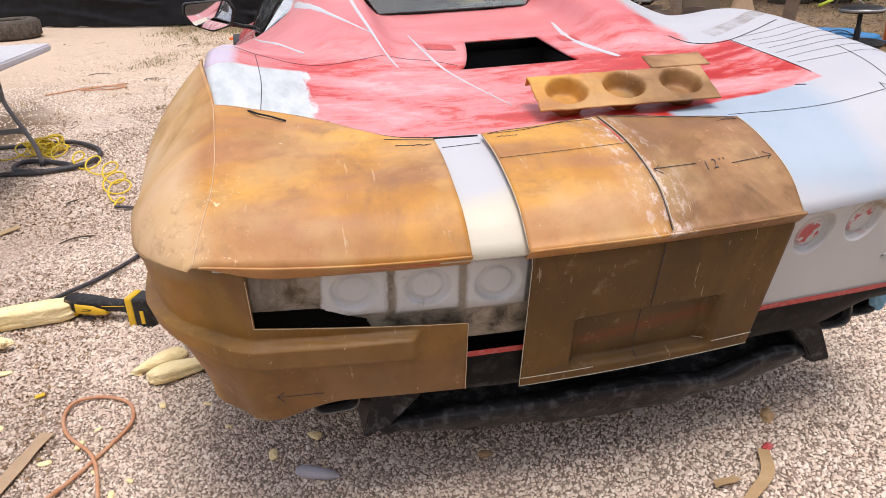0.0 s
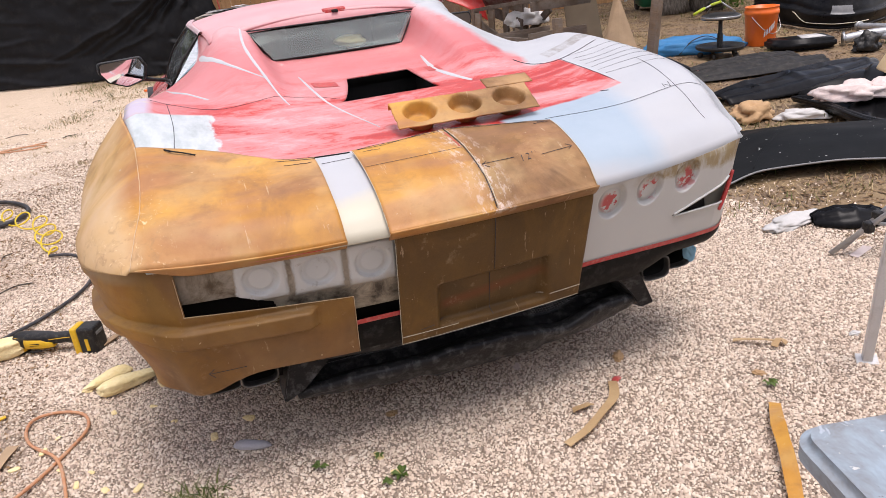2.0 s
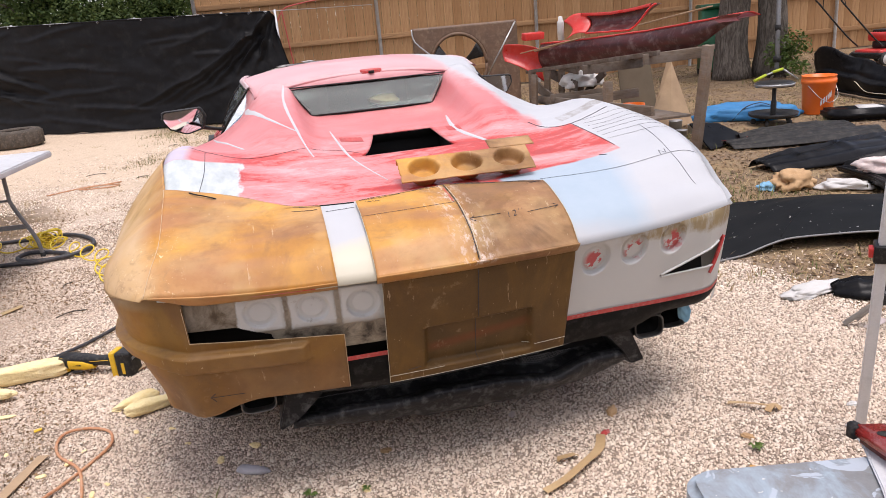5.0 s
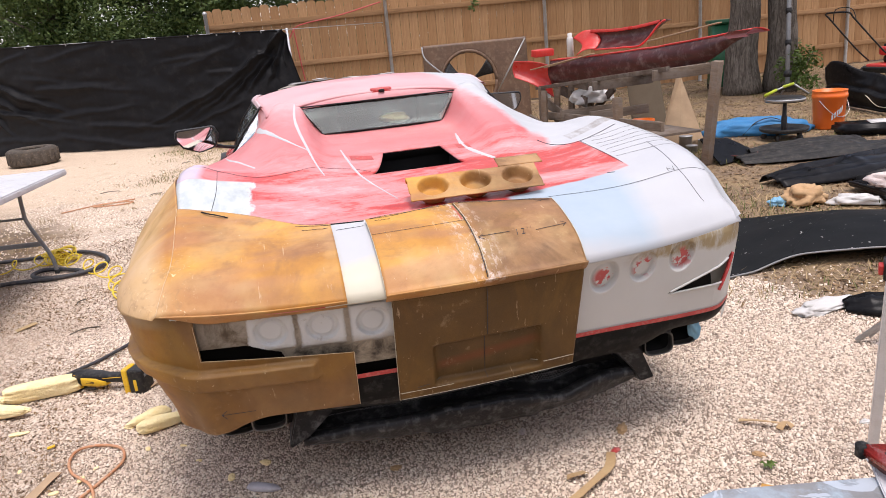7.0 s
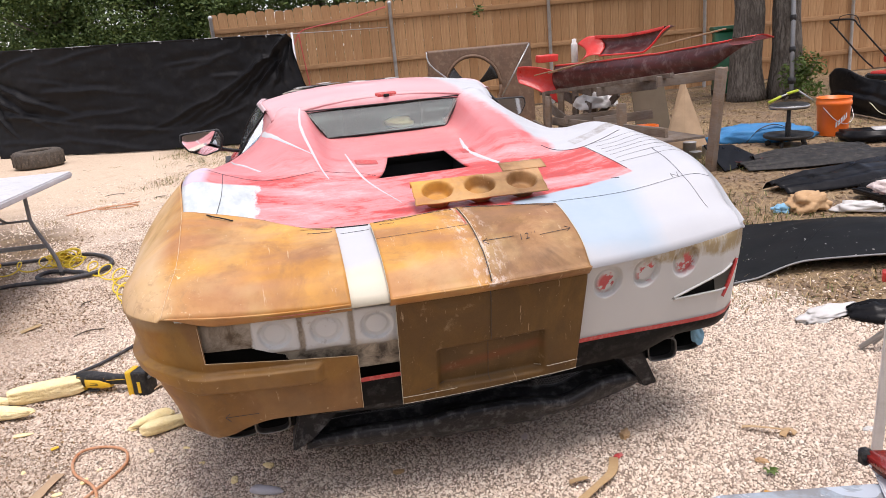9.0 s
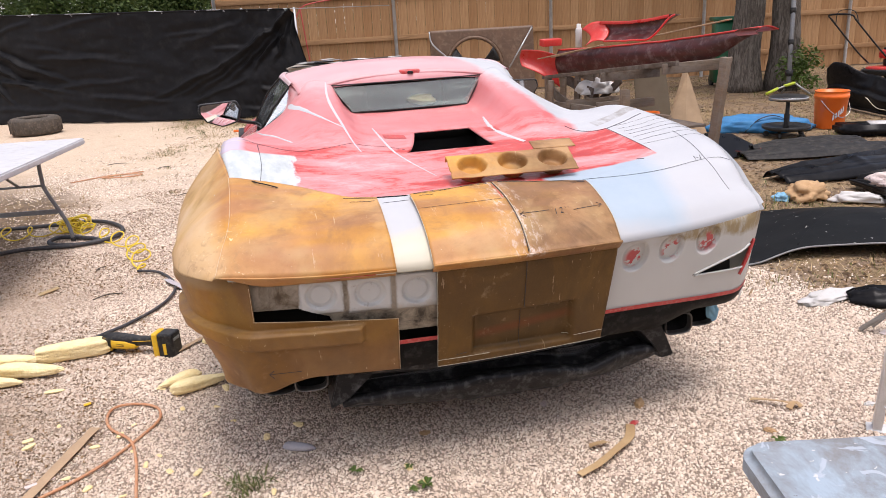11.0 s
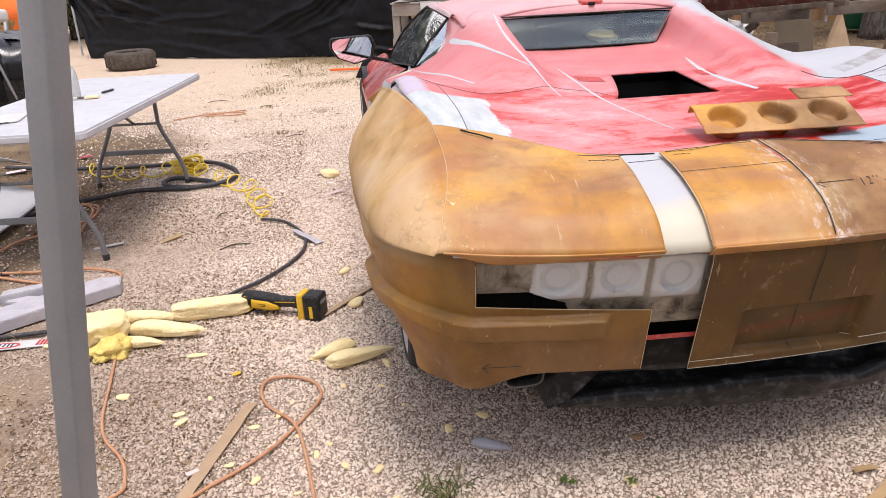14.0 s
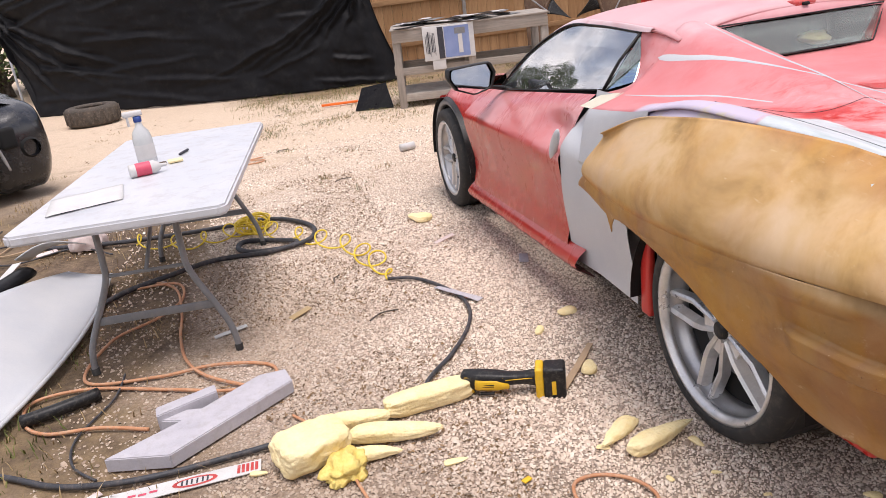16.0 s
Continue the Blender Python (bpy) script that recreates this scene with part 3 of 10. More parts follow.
def make_leaf(name, c1, c2):
    n = Nodes(name)
    g = n.t.nodes.new("ShaderNodeNewGeometry")
    col = n.mix(g.outputs["Random Per Island"], c1, c2)
    return n.done(n.mix(0.3, col, n.mix(n.noise(3.0), c1, c2)), 0.6, spec=0.3)


def make_glass(name, tint, rough=0.03, ior=1.45, dusty=0.0):
    n = Nodes(name)
    n.bsdf.inputs["Transmission Weight"].default_value = 1.0
    if dusty:
        # dusty smears, made paler to stand in for some reflected sky
        smear = n.noise(5.0, 6.0, 0.65, stretch=(0.6, 1.0, 5.0), warp=0.6)
        n.link(n.math("SUBTRACT", 1.0, n.ramp(smear, [(0.46, 0.08), (0.72, dusty)])), n.bsdf.inputs["Transmission Weight"])
    n.bsdf.inputs["IOR"].default_value = ior
    return n.done(tint, n.math("MULTIPLY", n.noise(8.0, 5.0), 2 * rough))


def make_worktop():
    """Blue-grey plastic, grey with ground-in dust, with resin drips and pale flakes."""
    n = Nodes("blue_grey_worn_plastic_top")
    base = n.mix(n.noise(4.0, 5.0, 0.6), (0.27, 0.345, 0.41), (0.38, 0.455, 0.52))
    grey = n.ramp(n.noise(6.0, 6.0, 0.72, seed=2.0, warp=0.5), [(0.38, 0.0), (0.56, 0.9)])
    col = n.mix(grey, base, n.mix(n.noise(30.0, 5.0, 0.7), (0.12, 0.115, 0.11), (0.27, 0.265, 0.26)))
    drip = n.ramp(n.noise(13.0, 4.0, 0.55, seed=8.0, warp=0.8), [(0.60, 0.0), (0.62, 0.85)])
    col = n.mix(drip, col, (0.42, 0.47, 0.53))
    flake = n.ramp(n.noise(48.0, 3.0, 0.55, seed=5.0), [(0.69, 0.0), (0.71, 0.9)])
    col = n.mix(flake, col, (0.58, 0.58, 0.56))
    spot = n.ramp(n.noise(38.0, 4.0, 0.6, seed=15.0), [(0.70, 0.0), (0.73, 0.8)])
    col = n.mix(spot, col, (0.10, 0.06, 0.04))
    n.bump(n.math("ADD", drip, flake), 0.25, 0.003)
    return n.done(col, 0.5)


M = dict(
    fibre=make_fibreglass(), dark_fibre=make_fibreglass("dark_amber_resin", 0.92), side_fibre=make_fibreglass("brown_side_resin", 0.68), top=make_body_top(), red_side=make_red_side(), white_tail=make_white_tail(), old_tail=make_old_tail(),
    ground=make_ground(), stone=make_stone(),
    white=surf("white_filler_primer", (0.47, 0.49, 0.515), (0.545, 0.555, 0.56), 0.42, 5.0, bump=0.05),
    raw_edge=surf("raw_resin_edge", (0.56, 0.38, 0.21), (0.70, 0.56, 0.38), 0.6, 30.0),
    cream=surf("cream_filler", (0.58, 0.54, 0.40), (0.64, 0.60, 0.48), 0.5, 6.0),
    red_line=surf("red_paint_edge", (0.40, 0.03, 0.03), (0.55, 0.07, 0.06), 0.45, 20.0, dirt=(0.5, 0.4, 0.35)),
    red=surf("glossy_red_plastic", (0.52, 0.025, 0.02), (0.62, 0.045, 0.035), 0.3, 5.0, dirt=(0.45, 0.28, 0.24), dirt_amount=0.18),
    dark_red=surf("dusty_dark_red_panel", (0.09, 0.02, 0.02), (0.2, 0.035, 0.03), 0.35, 4.0, dirt=(0.33, 0.26, 0.24), dirt_amount=0.5),
    inner_red=surf("dusty_maroon_inner_face", (0.028, 0.009, 0.008), (0.105, 0.016, 0.015), 0.4, 3.0, dirt=(0.30, 0.24, 0.22), dirt_amount=0.5, stretch=(5.0, 0.5, 5.0)),
    black=surf("black_bumper_plastic", (0.004, 0.004, 0.005), (0.010, 0.010, 0.011), 0.30, 7.0, dirt=(0.08, 0.075, 0.07), dirt_amount=0.15, spec=0.12),
    dusty_black=surf("dusty_black_moulding", (0.012, 0.012, 0.012), (0.030, 0.029, 0.028), 0.55, 7.0, dirt=(0.16, 0.14, 0.12), dirt_amount=0.4, spec=0.2),
    valance=surf("matt_black_valance", (0.004, 0.004, 0.004), (0.012, 0.012, 0.012), 0.55, 9.0, dirt=(0.12, 0.115, 0.11), dirt_amount=0.25, spec=0.10, stretch=(2.2, 2.2, 0.5)),
    soot_chrome=surf("sooty_chrome", (0.09, 0.088, 0.085), (0.22, 0.215, 0.21), 0.38, 14.0, metal=0.8),
    carbon=surf("scuffed_carbon", (0.007, 0.007, 0.008), (0.022, 0.022, 0.023), 0.34, 9.0, dirt=(0.24, 0.235, 0.23), dirt_amount=0.40, spec=0.24, bump=0.4, dist=0.006, stretch=(0.5, 1.6, 1.6)),
    # darker copy of the canopy leg, its shaded side put into the colour
    leg_shaded=surf("shaded_canopy_leg", (0.22, 0.225, 0.23), (0.30, 0.305, 0.31), 0.45, 6.0, dirt=(0.3, 0.28, 0.26), dirt_amount=0.3),
    # near-black tone that stands in for shade inside openings
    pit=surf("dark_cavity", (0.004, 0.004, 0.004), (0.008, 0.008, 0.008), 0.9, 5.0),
    rubber=surf("worn_tyre_rubber", (0.017, 0.017, 0.017), (0.035, 0.034, 0.032), 0.8, 9.0, dirt=(0.16, 0.13, 0.10), dirt_amount=0.35, bump=0.4),
    old_rubber=surf("dusty_old_tyre", (0.045, 0.038, 0.032), (0.10, 0.083, 0.066), 0.9, 6.0, dirt=(0.26, 0.20, 0.15), dirt_amount=0.6, bump=0.5),
    alloy=surf("silver_wheel_alloy", (0.62, 0.62, 0.62), (0.74, 0.74, 0.73), 0.30, 8.0, metal=0.55, dirt=(0.36, 0.33, 0.30), dirt_amount=0.35),
    steel=surf("brushed_steel", (0.38, 0.38, 0.38), (0.5, 0.5, 0.5), 0.35, 9.0, metal=0.9),
    galv=surf("galvanised_pipe", (0.36, 0.37, 0.38), (0.52, 0.53, 0.54), 0.45, 12.0, metal=0.6),
    alu=surf("white_coated_canopy_leg", (0.58, 0.59, 0.60), (0.68, 0.68, 0.68), 0.38, 6.0, dirt=(0.4, 0.37, 0.33), dirt_amount=0.3),
    greyleg=surf("grey_coated_steel_leg", (0.16, 0.165, 0.17), (0.22, 0.225, 0.23), 0.42, 9.0, dirt=(0.36, 0.31, 0.26), dirt_amount=0.3),
    tarp=surf("black_woven_tarp", (0.005, 0.005, 0.006), (0.009, 0.009, 0.010), 0.52, 2.0, fine=320.0, dirt=(0.03, 0.029, 0.027), dirt_amount=0.35, bump=0.12, spec=0.14),
    table=surf("white_plastic_table_top", (0.52, 0.535, 0.56), (0.60, 0.605, 0.62), 0.42, 4.0, dirt=(0.40, 0.36, 0.33), dirt_amount=0.45),
    bluetop=make_worktop(),
    foam=surf("yellow_polyurethane_foam", (0.90, 0.70, 0.32), (0.95, 0.81, 0.49), 0.95, 14.0, fine=75.0, bump=1.0, dist=0.009),
    foam_deep=surf("amber_foam_crust", (0.74, 0.52, 0.10), (0.84, 0.68, 0.24), 0.85, 30.0, fine=120.0, bump=0.9, dist=0.006),
    greyfoam=surf("grey_lilac_foam_board", (0.40, 0.385, 0.42), (0.50, 0.485, 0.51), 0.85, 9.0, dirt=(0.30, 0.26, 0.23), dirt_amount=0.4),
    yellow=surf("yellow_tool_plastic", (0.72, 0.42, 0.01), (0.80, 0.50, 0.02), 0.45, 20.0, dirt=(0.4, 0.3, 0.1), dirt_amount=0.3),
    yellowhose=surf("yellow_coiled_hose", (0.78, 0.55, 0.02), (0.86, 0.64, 0.05), 0.4, 20.0),
    toolblack=surf("black_tool_plastic", (0.009, 0.009, 0.010), (0.02, 0.02, 0.02), 0.42, 20.0, spec=0.28, dirt=(0.2, 0.18, 0.15), dirt_amount=0.3),
    orange_cord=surf("orange_extension_cord", (0.46, 0.19, 0.085), (0.58, 0.31, 0.165), 0.6, 20.0, dirt=(0.5, 0.40, 0.30), dirt_amount=0.75),
    black_cord=surf("black_air_hose", (0.02, 0.021, 0.024), (0.05, 0.052, 0.06), 0.55, 12.0, dirt=(0.25, 0.2, 0.16), dirt_amount=0.4),
    orange=surf("orange_bucket_plastic", (0.90, 0.15, 0.012), (0.95, 0.19, 0.02), 0.38, 4.0),
    blue=surf("blue_nylon_bag", (0.02, 0.15, 0.36), (0.04, 0.23, 0.48), 0.6, 5.0, bump=0.4, dist=0.01),
    lime=surf("lime_tool_plastic", (0.42, 0.52, 0.02), (0.52, 0.62, 0.04), 0.45, 20.0),
    green=surf("green_bin_plastic", (0.008, 0.09, 0.04), (0.015, 0.13, 0.06), 0.5, 4.0),
    cloth=surf("crumpled_pale_cloth", (0.62, 0.48, 0.45), (0.78, 0.68, 0.64), 0.9, 9.0, bump=0.6, dist=0.01),
    tan=surf("brown_paper", (0.42, 0.26, 0.13), (0.55, 0.36, 0.19), 0.9, 8.0, bump=0.5, dist=0.006),
    khaki=surf("khaki_hardboard", (0.135, 0.105, 0.068), (0.19, 0.15, 0.10), 0.8, 3.0),
    board=surf("raw_particle_board", (0.36, 0.25, 0.15), (0.48, 0.34, 0.21), 0.85, 7.0, fine=140.0),
    brownplate=surf("rusty_brown_shroud", (0.075, 0.04, 0.022), (0.16, 0.09, 0.05), 0.55, 4.0, dirt=(0.28, 0.2, 0.13), dirt_amount=0.5),
    fence=make_wood("cedar_fence_board", (0.36, 0.195, 0.088), (0.50, 0.30, 0.15), "z"),
    rail=make_wood("cedar_fence_rail", (0.32, 0.18, 0.085), (0.44, 0.26, 0.13), "x"),
    oldwood=make_wood("weathered_bench_wood", (0.085, 0.060, 0.044), (0.27, 0.205, 0.15), "x", 0.45),
    oldpost=make_wood("weathered_post_wood", (0.20, 0.135, 0.09), (0.30, 0.22, 0.15), "z", 0.6),
    bark=make_bark(),
    leaf=make_leaf("oak_leaves", (0.035, 0.07, 0.012), (0.12, 0.17, 0.035)),
    cedar=make_leaf("cedar_foliage", (0.026, 0.058, 0.014), (0.11, 0.150, 0.038)),
    grass=make_leaf("yard_grass", (0.055, 0.085, 0.018), (0.19, 0.19, 0.055)),
    straw=make_leaf("dry_straw", (0.20, 0.135, 0.062), (0.52, 0.39, 0.21)),
    glass=make_glass("tinted_window_glass", (0.42, 0.58, 0.51), 0.02, 2.1, 0.52),
    side_glass=make_glass("coated_side_glass", (0.55, 0.60, 0.60), 0.010, 5.5, 0.55),
    ink=surf("marker_ink", (0.02, 0.02, 0.03), (0.05, 0.05, 0.06), 0.6, 30.0),
    roof_rail=surf("rubbed_roof_rail_paint", (0.60, 0.40, 0.41), (0.66, 0.56, 0.57), 0.4, 4.0, dirt=(0.56, 0.16, 0.16), dirt_amount=0.5),
    carton_blue=surf("printed_blue_card", (0.16, 0.22, 0.42), (0.24, 0.30, 0.50), 0.5, 6.0),
    tape=surf("blue_masking_tape", (0.16, 0.36, 0.52), (0.22, 0.44, 0.6), 0.7, 10.0),
    paper=surf("white_printed_paper", (0.52, 0.51, 0.49), (0.62, 0.61, 0.59), 0.8, 9.0),
    pink=surf("pink_label", (0.55, 0.05, 0.10), (0.62, 0.10, 0.15), 0.5, 9.0),
)
mirror_nodes = Nodes("mirror_glass")
M["mirror"] = mirror_nodes.done((0.85, 0.86, 0.87), 0.03, 1.0)

# ---- ground ----
def ground_z(x, y):
    """Nearly level, with a slight roughness away from the car."""
    d = smoothstep(2.5, 7.0, abs(x) + 0.3 * abs(y))
    return 0.05 * d * noise.noise((x * 0.35, y * 0.35, 0)) - 0.004


def build_ground():
    bm = bmesh.new()
    def f(u, v):
        a, b = 2 * u - 1, 2 * v - 1
        x = 9 * a + 400 * a * abs(a) ** 7
        y = 4 + 11 * b + 400 * b * abs(b) ** 7
        return (x, y, ground_z(x, y))
    grid_bm(90, 90, f, bm=bm)
    tagged(part("ground", bm, M["ground"]), "pale limestone gravel yard fading into bare dirt and dry grass", "ground", kind="structure")


def gravel_here(x, y):
    right = 2.05 - 0.1 * y + (0.25 if y < 0.9 else 0.0) + 0.5 * noise.noise((x * 0.8, y * 0.8, 3))
    left = -2.6 + 0.5 * noise.noise((x * 0.8, y * 0.8, 7)) - (0.35 * max(0, y - 4.5))
    if x < -1.5 and noise.noise((x * 1.6, y * 1.6, 11)) > 0.20:
        return False
    if y < 1.3 and x < -1.9 + 0.12 * y + 0.4 * noise.noise((x * 2, y * 2, 5)):
        return False
    return left < x < right


def laid(g, x0, x1, y0, y1, gap):
    """Places on a loose staggered grid, so that stones lie side by side."""
    nx, ny = int((x1 - x0) / gap), int((y1 - y0) / (0.87 * gap))
    i, j = np.meshgrid(np.arange(nx), np.arange(ny))
    x = x0 + gap * (i + 0.5 * (j % 2)) + g.normal(0, 0.24 * gap, i.shape)
    y = y0 + 0.87 * gap * j + g.normal(0, 0.24 * gap, i.shape)
    return np.stack([x.ravel(), y.ravel()], 1)


def stone_mesh(g, spots, size, base, corners, starts):
    """One mesh of many stones: a base shape, jittered, scaled, tipped and turned for each spot."""
    k, nv = len(spots), len(base)
    s = np.stack([size * g.uniform(0.85, 1.35, k), size * g.uniform(0.75, 1.15, k), size * g.uniform(0.55, 1.0, k)], 1)
    ang, tip = g.uniform(0, 2 * np.pi, k), g.normal(0, 0.40, k)
    v = (base[None] + g.normal(0, 0.17, (k, nv, 3))) * s[:, None, :]
    c, sn = np.cos(tip)[:, None], np.sin(tip)[:, None]
    v = np.stack([v[..., 0], c * v[..., 1] - sn * v[..., 2], sn * v[..., 1] + c * v[..., 2]], -1)
    c, sn = np.cos(ang)[:, None], np.sin(ang)[:, None]
    v = np.stack([c * v[..., 0] - sn * v[..., 1], sn * v[..., 0] + c * v[..., 1], v[..., 2]], -1)
    v[..., 0] += spots[:, None, 0]
    v[..., 1] += spots[:, None, 1]
    v[..., 2] += (g.uniform(-0.35, 0.55, k) * size)[:, None]
    step, faces = len(corners), len(starts)
    me = bpy.data.meshes.new("gravel")
    me.vertices.add(nv * k)
    me.vertices.foreach_set("co", v.reshape(-1))
    me.loops.add(step * k)
    me.loops.foreach_set("vertex_index", (corners[None] + nv * np.arange(k)[:, None]).reshape(-1).astype(np.int32))
    me.polygons.add(faces * k)
    me.polygons.foreach_set("loop_start", (starts[None] + step * np.arange(k)[:, None]).reshape(-1).astype(np.int32))
    me.update()
    me.validate()
    me.materials.append(M["stone"])
    return me


def build_gravel():
    """Loose crushed stone over the yard, closely laid near the car and thinner farther off."""
    g = np.random.default_rng(5)
    chunk = np.array([[-1, -0.9, -0.7], [0.95, -1, -0.7], [1, 0.9, -0.7], [-0.9, 1, -0.7], [-0.55, -0.65, 0.75], [0.68, -0.45, 0.75], [0.5, 0.65, 0.7], [-0.65, 0.45, 0.75]], float) * 0.80
    chunk_corners, chunk_starts = np.array([0, 1, 5, 4, 1, 2, 6, 5, 2, 3, 7, 6, 3, 0, 4, 7, 4, 5, 6, 7]), np.array([0, 4, 8, 12, 16])
    chip = np.array([[-1, -1, -0.8], [1, -1, -0.8], [1, 1, -0.8], [-1, 1, -0.8], [-0.55, -0.1, 0.75], [0.6, 0.15, 0.75]], float) * 0.75
    chip_corners, chip_starts = np.array([0, 1, 5, 4, 2, 3, 4, 5, 1, 2, 5, 3, 0, 4]), np.array([0, 4, 8, 11])

    def sown(zones):
        spots = np.concatenate([laid(g, *z) for z in zones])
        def stays(x, y):
            if (abs(x) < 0.70 and 0.85 < y < 4.6) or abs(x + 0.4) > (1.1 if x < 0 else 1.5) + 1.0 * (y + 1.0):
                return False
            if gravel_here(x, y):
                return g.random() < 0.93 - 0.45 * max(0.0, noise.noise((x * 1.3, y * 1.3, 21)) - 0.1)
            return g.random() < (0.64 if -2.3 < x < -1.0 and y < 2.4 else 0.14 if x < -1.0 else 0.05)
        return spots[np.array([stays(x, y) for x, y in spots])]

    near = sown(((-2.3, 2.0, -1.0, 1.05, 0.0086),))
    far = sown(((-3.2, -2.3, -0.6, 1.5, 0.0125), (2.0, 2.5, -0.4, 1.5, 0.0125), (-2.3, 2.0, 1.05, 1.5, 0.0098), (-3.2, 2.4, 1.5, 3.0, 0.0115), (-3.2, 2.4, 3.0, 4.4, 0.0150), (-3.6, 2.4, 4.4, 7.0, 0.024), (-3.6, 2.4, 7.0, 10.0, 0.050)))
    near_size = g.gamma(5.0, 0.00056, len(near)) + 0.0015
    far_size = g.gamma(6.0, 0.00062, len(far)) + 0.0021 + 0.0008 * (far[:, 1] > 3.0)
    tagged(new("gravel", stone_mesh(g, near, near_size, chunk, chunk_corners, chunk_starts)), "loose crushed limestone gravel, pale beige and pinkish grey", "gravel", kind="stuff")
    tagged(new("gravel", stone_mesh(g, far, far_size, chip, chip_corners, chip_starts)), "finer limestone gravel trodden into pale dust", "gravel", kind="stuff")


build_ground()
build_gravel()

# ---- the car: shared shapes (tail at y = 0, nose towards +y) ----
TOP_X = (0.0, 0.22, 0.33, 0.40, 0.42, 0.52, 0.65, 0.78, 0.88, 0.93)
TOP_Y = (0.0, 0.05, 0.12, 0.25, 0.50, 0.95, 1.25, 1.55, 1.90)
TOP_Z = (
    (0.775, 0.773, 0.771, 0.770, 0.770, 0.769, 0.770, 0.775, 0.783, 0.787),
    (0.832, 0.830, 0.829, 0.828, 0.828, 0.827, 0.827, 0.828, 0.828, 0.822),
    (0.871, 0.870, 0.868, 0.866, 0.866, 0.864, 0.863, 0.862, 0.860, 0.850),
    (0.906, 0.906, 0.907, 0.908, 0.908, 0.910, 0.914, 0.922, 0.926, 0.918),
    (0.926, 0.928, 0.931, 0.9345, 0.935, 0.940, 0.952, 0.976, 0.995, 0.986),
    (0.955, 0.956, 0.962, 0.967, 0.968, 0.972, 0.984, 1.016, 1.045, 1.030),
    (0.985, 0.988, 1.002, 1.050, 1.055, 1.050, 1.012, 1.018, 1.045, 1.030),
    (1.015, 1.018, 1.036, 1.119, 1.125, 1.126, 1.062, 0.996, 0.990, 0.975),
    (1.040, 1.043, 1.066, 1.198, 1.205, 1.206, 1.070, 0.985, 0.950, 0.938),
)


def bow(x, y):
    """The tail's edge sweeps forward towards its corners."""
    return (0.15 if x > 0 else 0.105) * (abs(x) / 0.93) ** 1.7 * (1 - smoothstep(0.0, 0.6, y))


def deck_z(x, y):
    """Height of the rear deck; y is counted from the tail's edge."""
    col = [curve_at(abs(x), tuple(zip(TOP_X, row))) for row in TOP_Z]
    return curve_at(y, tuple(zip(TOP_Y, col)))


def deck(x, y, lift=0.0):
    """A point on the deck, in the car's space."""
    return (x, y + bow(x, y) - 0.4 * lift * (1 - smoothstep(0, 0.12, y)), deck_z(x, y) + lift)


HALF_W = ((0.10, 0.935), (0.15, 0.985), (0.22, 1.035), (0.32, 1.066), (0.60, 1.088), (0.95, 1.106), (1.20, 1.108), (1.47, 1.085), (1.75, 1.045), (2.2, 1.015), (3.5, 1.0), (4.2, 0.99), (4.8, 0.85))
CREASE_Z = ((0.10, 0.790), (0.32, 0.780), (0.77, 0.735), (1.47, 0.718), (1.80, 0.735), (2.2, 0.74), (3.5, 0.70), (4.8, 0.62))


def crease(y, slim=0.0):
    w = curve_at(y, HALF_W)
    if slim:
        w = min(w, 0.932 + (0.055 if slim < 0.095 else 0.03) * smoothstep(1.2, 1.9, y))
    return w, curve_at(y, CREASE_Z)


def ring_x(y, z, slim=0.0):
    """Half width below the crease: tucks in under it, then in again towards the sill."""
    w, zc = crease(y, slim)
    d = max(0.0, zc - z)
    return w - 0.055 * smoothstep(0, 0.10, d) - 0.05 * smoothstep(0.15, 0.5, d)


def face_y(x, z):
    """The rear face under the tail's edge."""
    a = abs(x)
    return 0.042 + max(0.0, 0.74 - z) * 0.24 + 0.075 * (a / 0.84) ** 2


def ring(s, z, slim=0.0):
    """A path round the tail at height z: s in metres from the middle of the rear face, round the corner and along the side."""
    drop = max(0.0, 0.74 - z)
    y0 = 0.042 + drop * 0.24
    if s <= 0.84:
        return s, face_y(s, z)
    ws = ring_x(0.55, z, slim)
    pts = ((0.70, face_y(0.70, z)), (0.84, face_y(0.84, z)), (0.925, face_y(0.84, z) + 0.055), (0.985 - 0.05 * (1.085 - ws), face_y(0.84, z) + 0.14), (ws - 0.012, face_y(0.84, z) + 0.30 - 0.1 * drop), (ring_x(0.75, z, slim), 0.75))
    k = (s - 0.84) / 0.14
    i = int(k)
    if i >= 4:
        y = 0.75 + (s - 1.40)
        return ring_x(y, z, slim), y
    a, b, c, d = (Vector(pts[j]) for j in (i, i + 1, i + 2, min(i + 3, 5)))
    t = k - i
    q = 0.5 * (2 * b + (c - a) * t + (2 * a - 5 * b + 4 * c - d) * t * t + (3 * b - a - 3 * c + d) * t ** 3)
    return q.x, q.y


def lights_in(x, z, centres, r, depth):
    """Depth of the round lamp recesses at a place on the rear face."""
    out = 0.0
    for cx, cz in centres:
        d = math.hypot(x - cx, z - cz)
        out = max(out, depth * (1 - smoothstep(r - 0.007, r, d)) - 0.25 * depth * (1 - smoothstep(r * 0.62, r * 0.7, d)))
    return out


car = thing("sports_car", "stripped sports car in sanded red and white primer, on gravel", "car")


def car_part(name, bm, mat, label="", parent=None, smooth=True):
    return part(name, bm, mat, parent or car, label, smooth)


# -- rear deck with a cut-out over the engine --
VENT_Y0, VENT_Y1 = 0.975, 1.30


def vent_x(y):
    t = (y - VENT_Y0) / (VENT_Y1 - VENT_Y0)
    t = max(0.0, t) ** 0.6
    return -0.190 + 0.105 * t, 0.205 - 0.030 * t


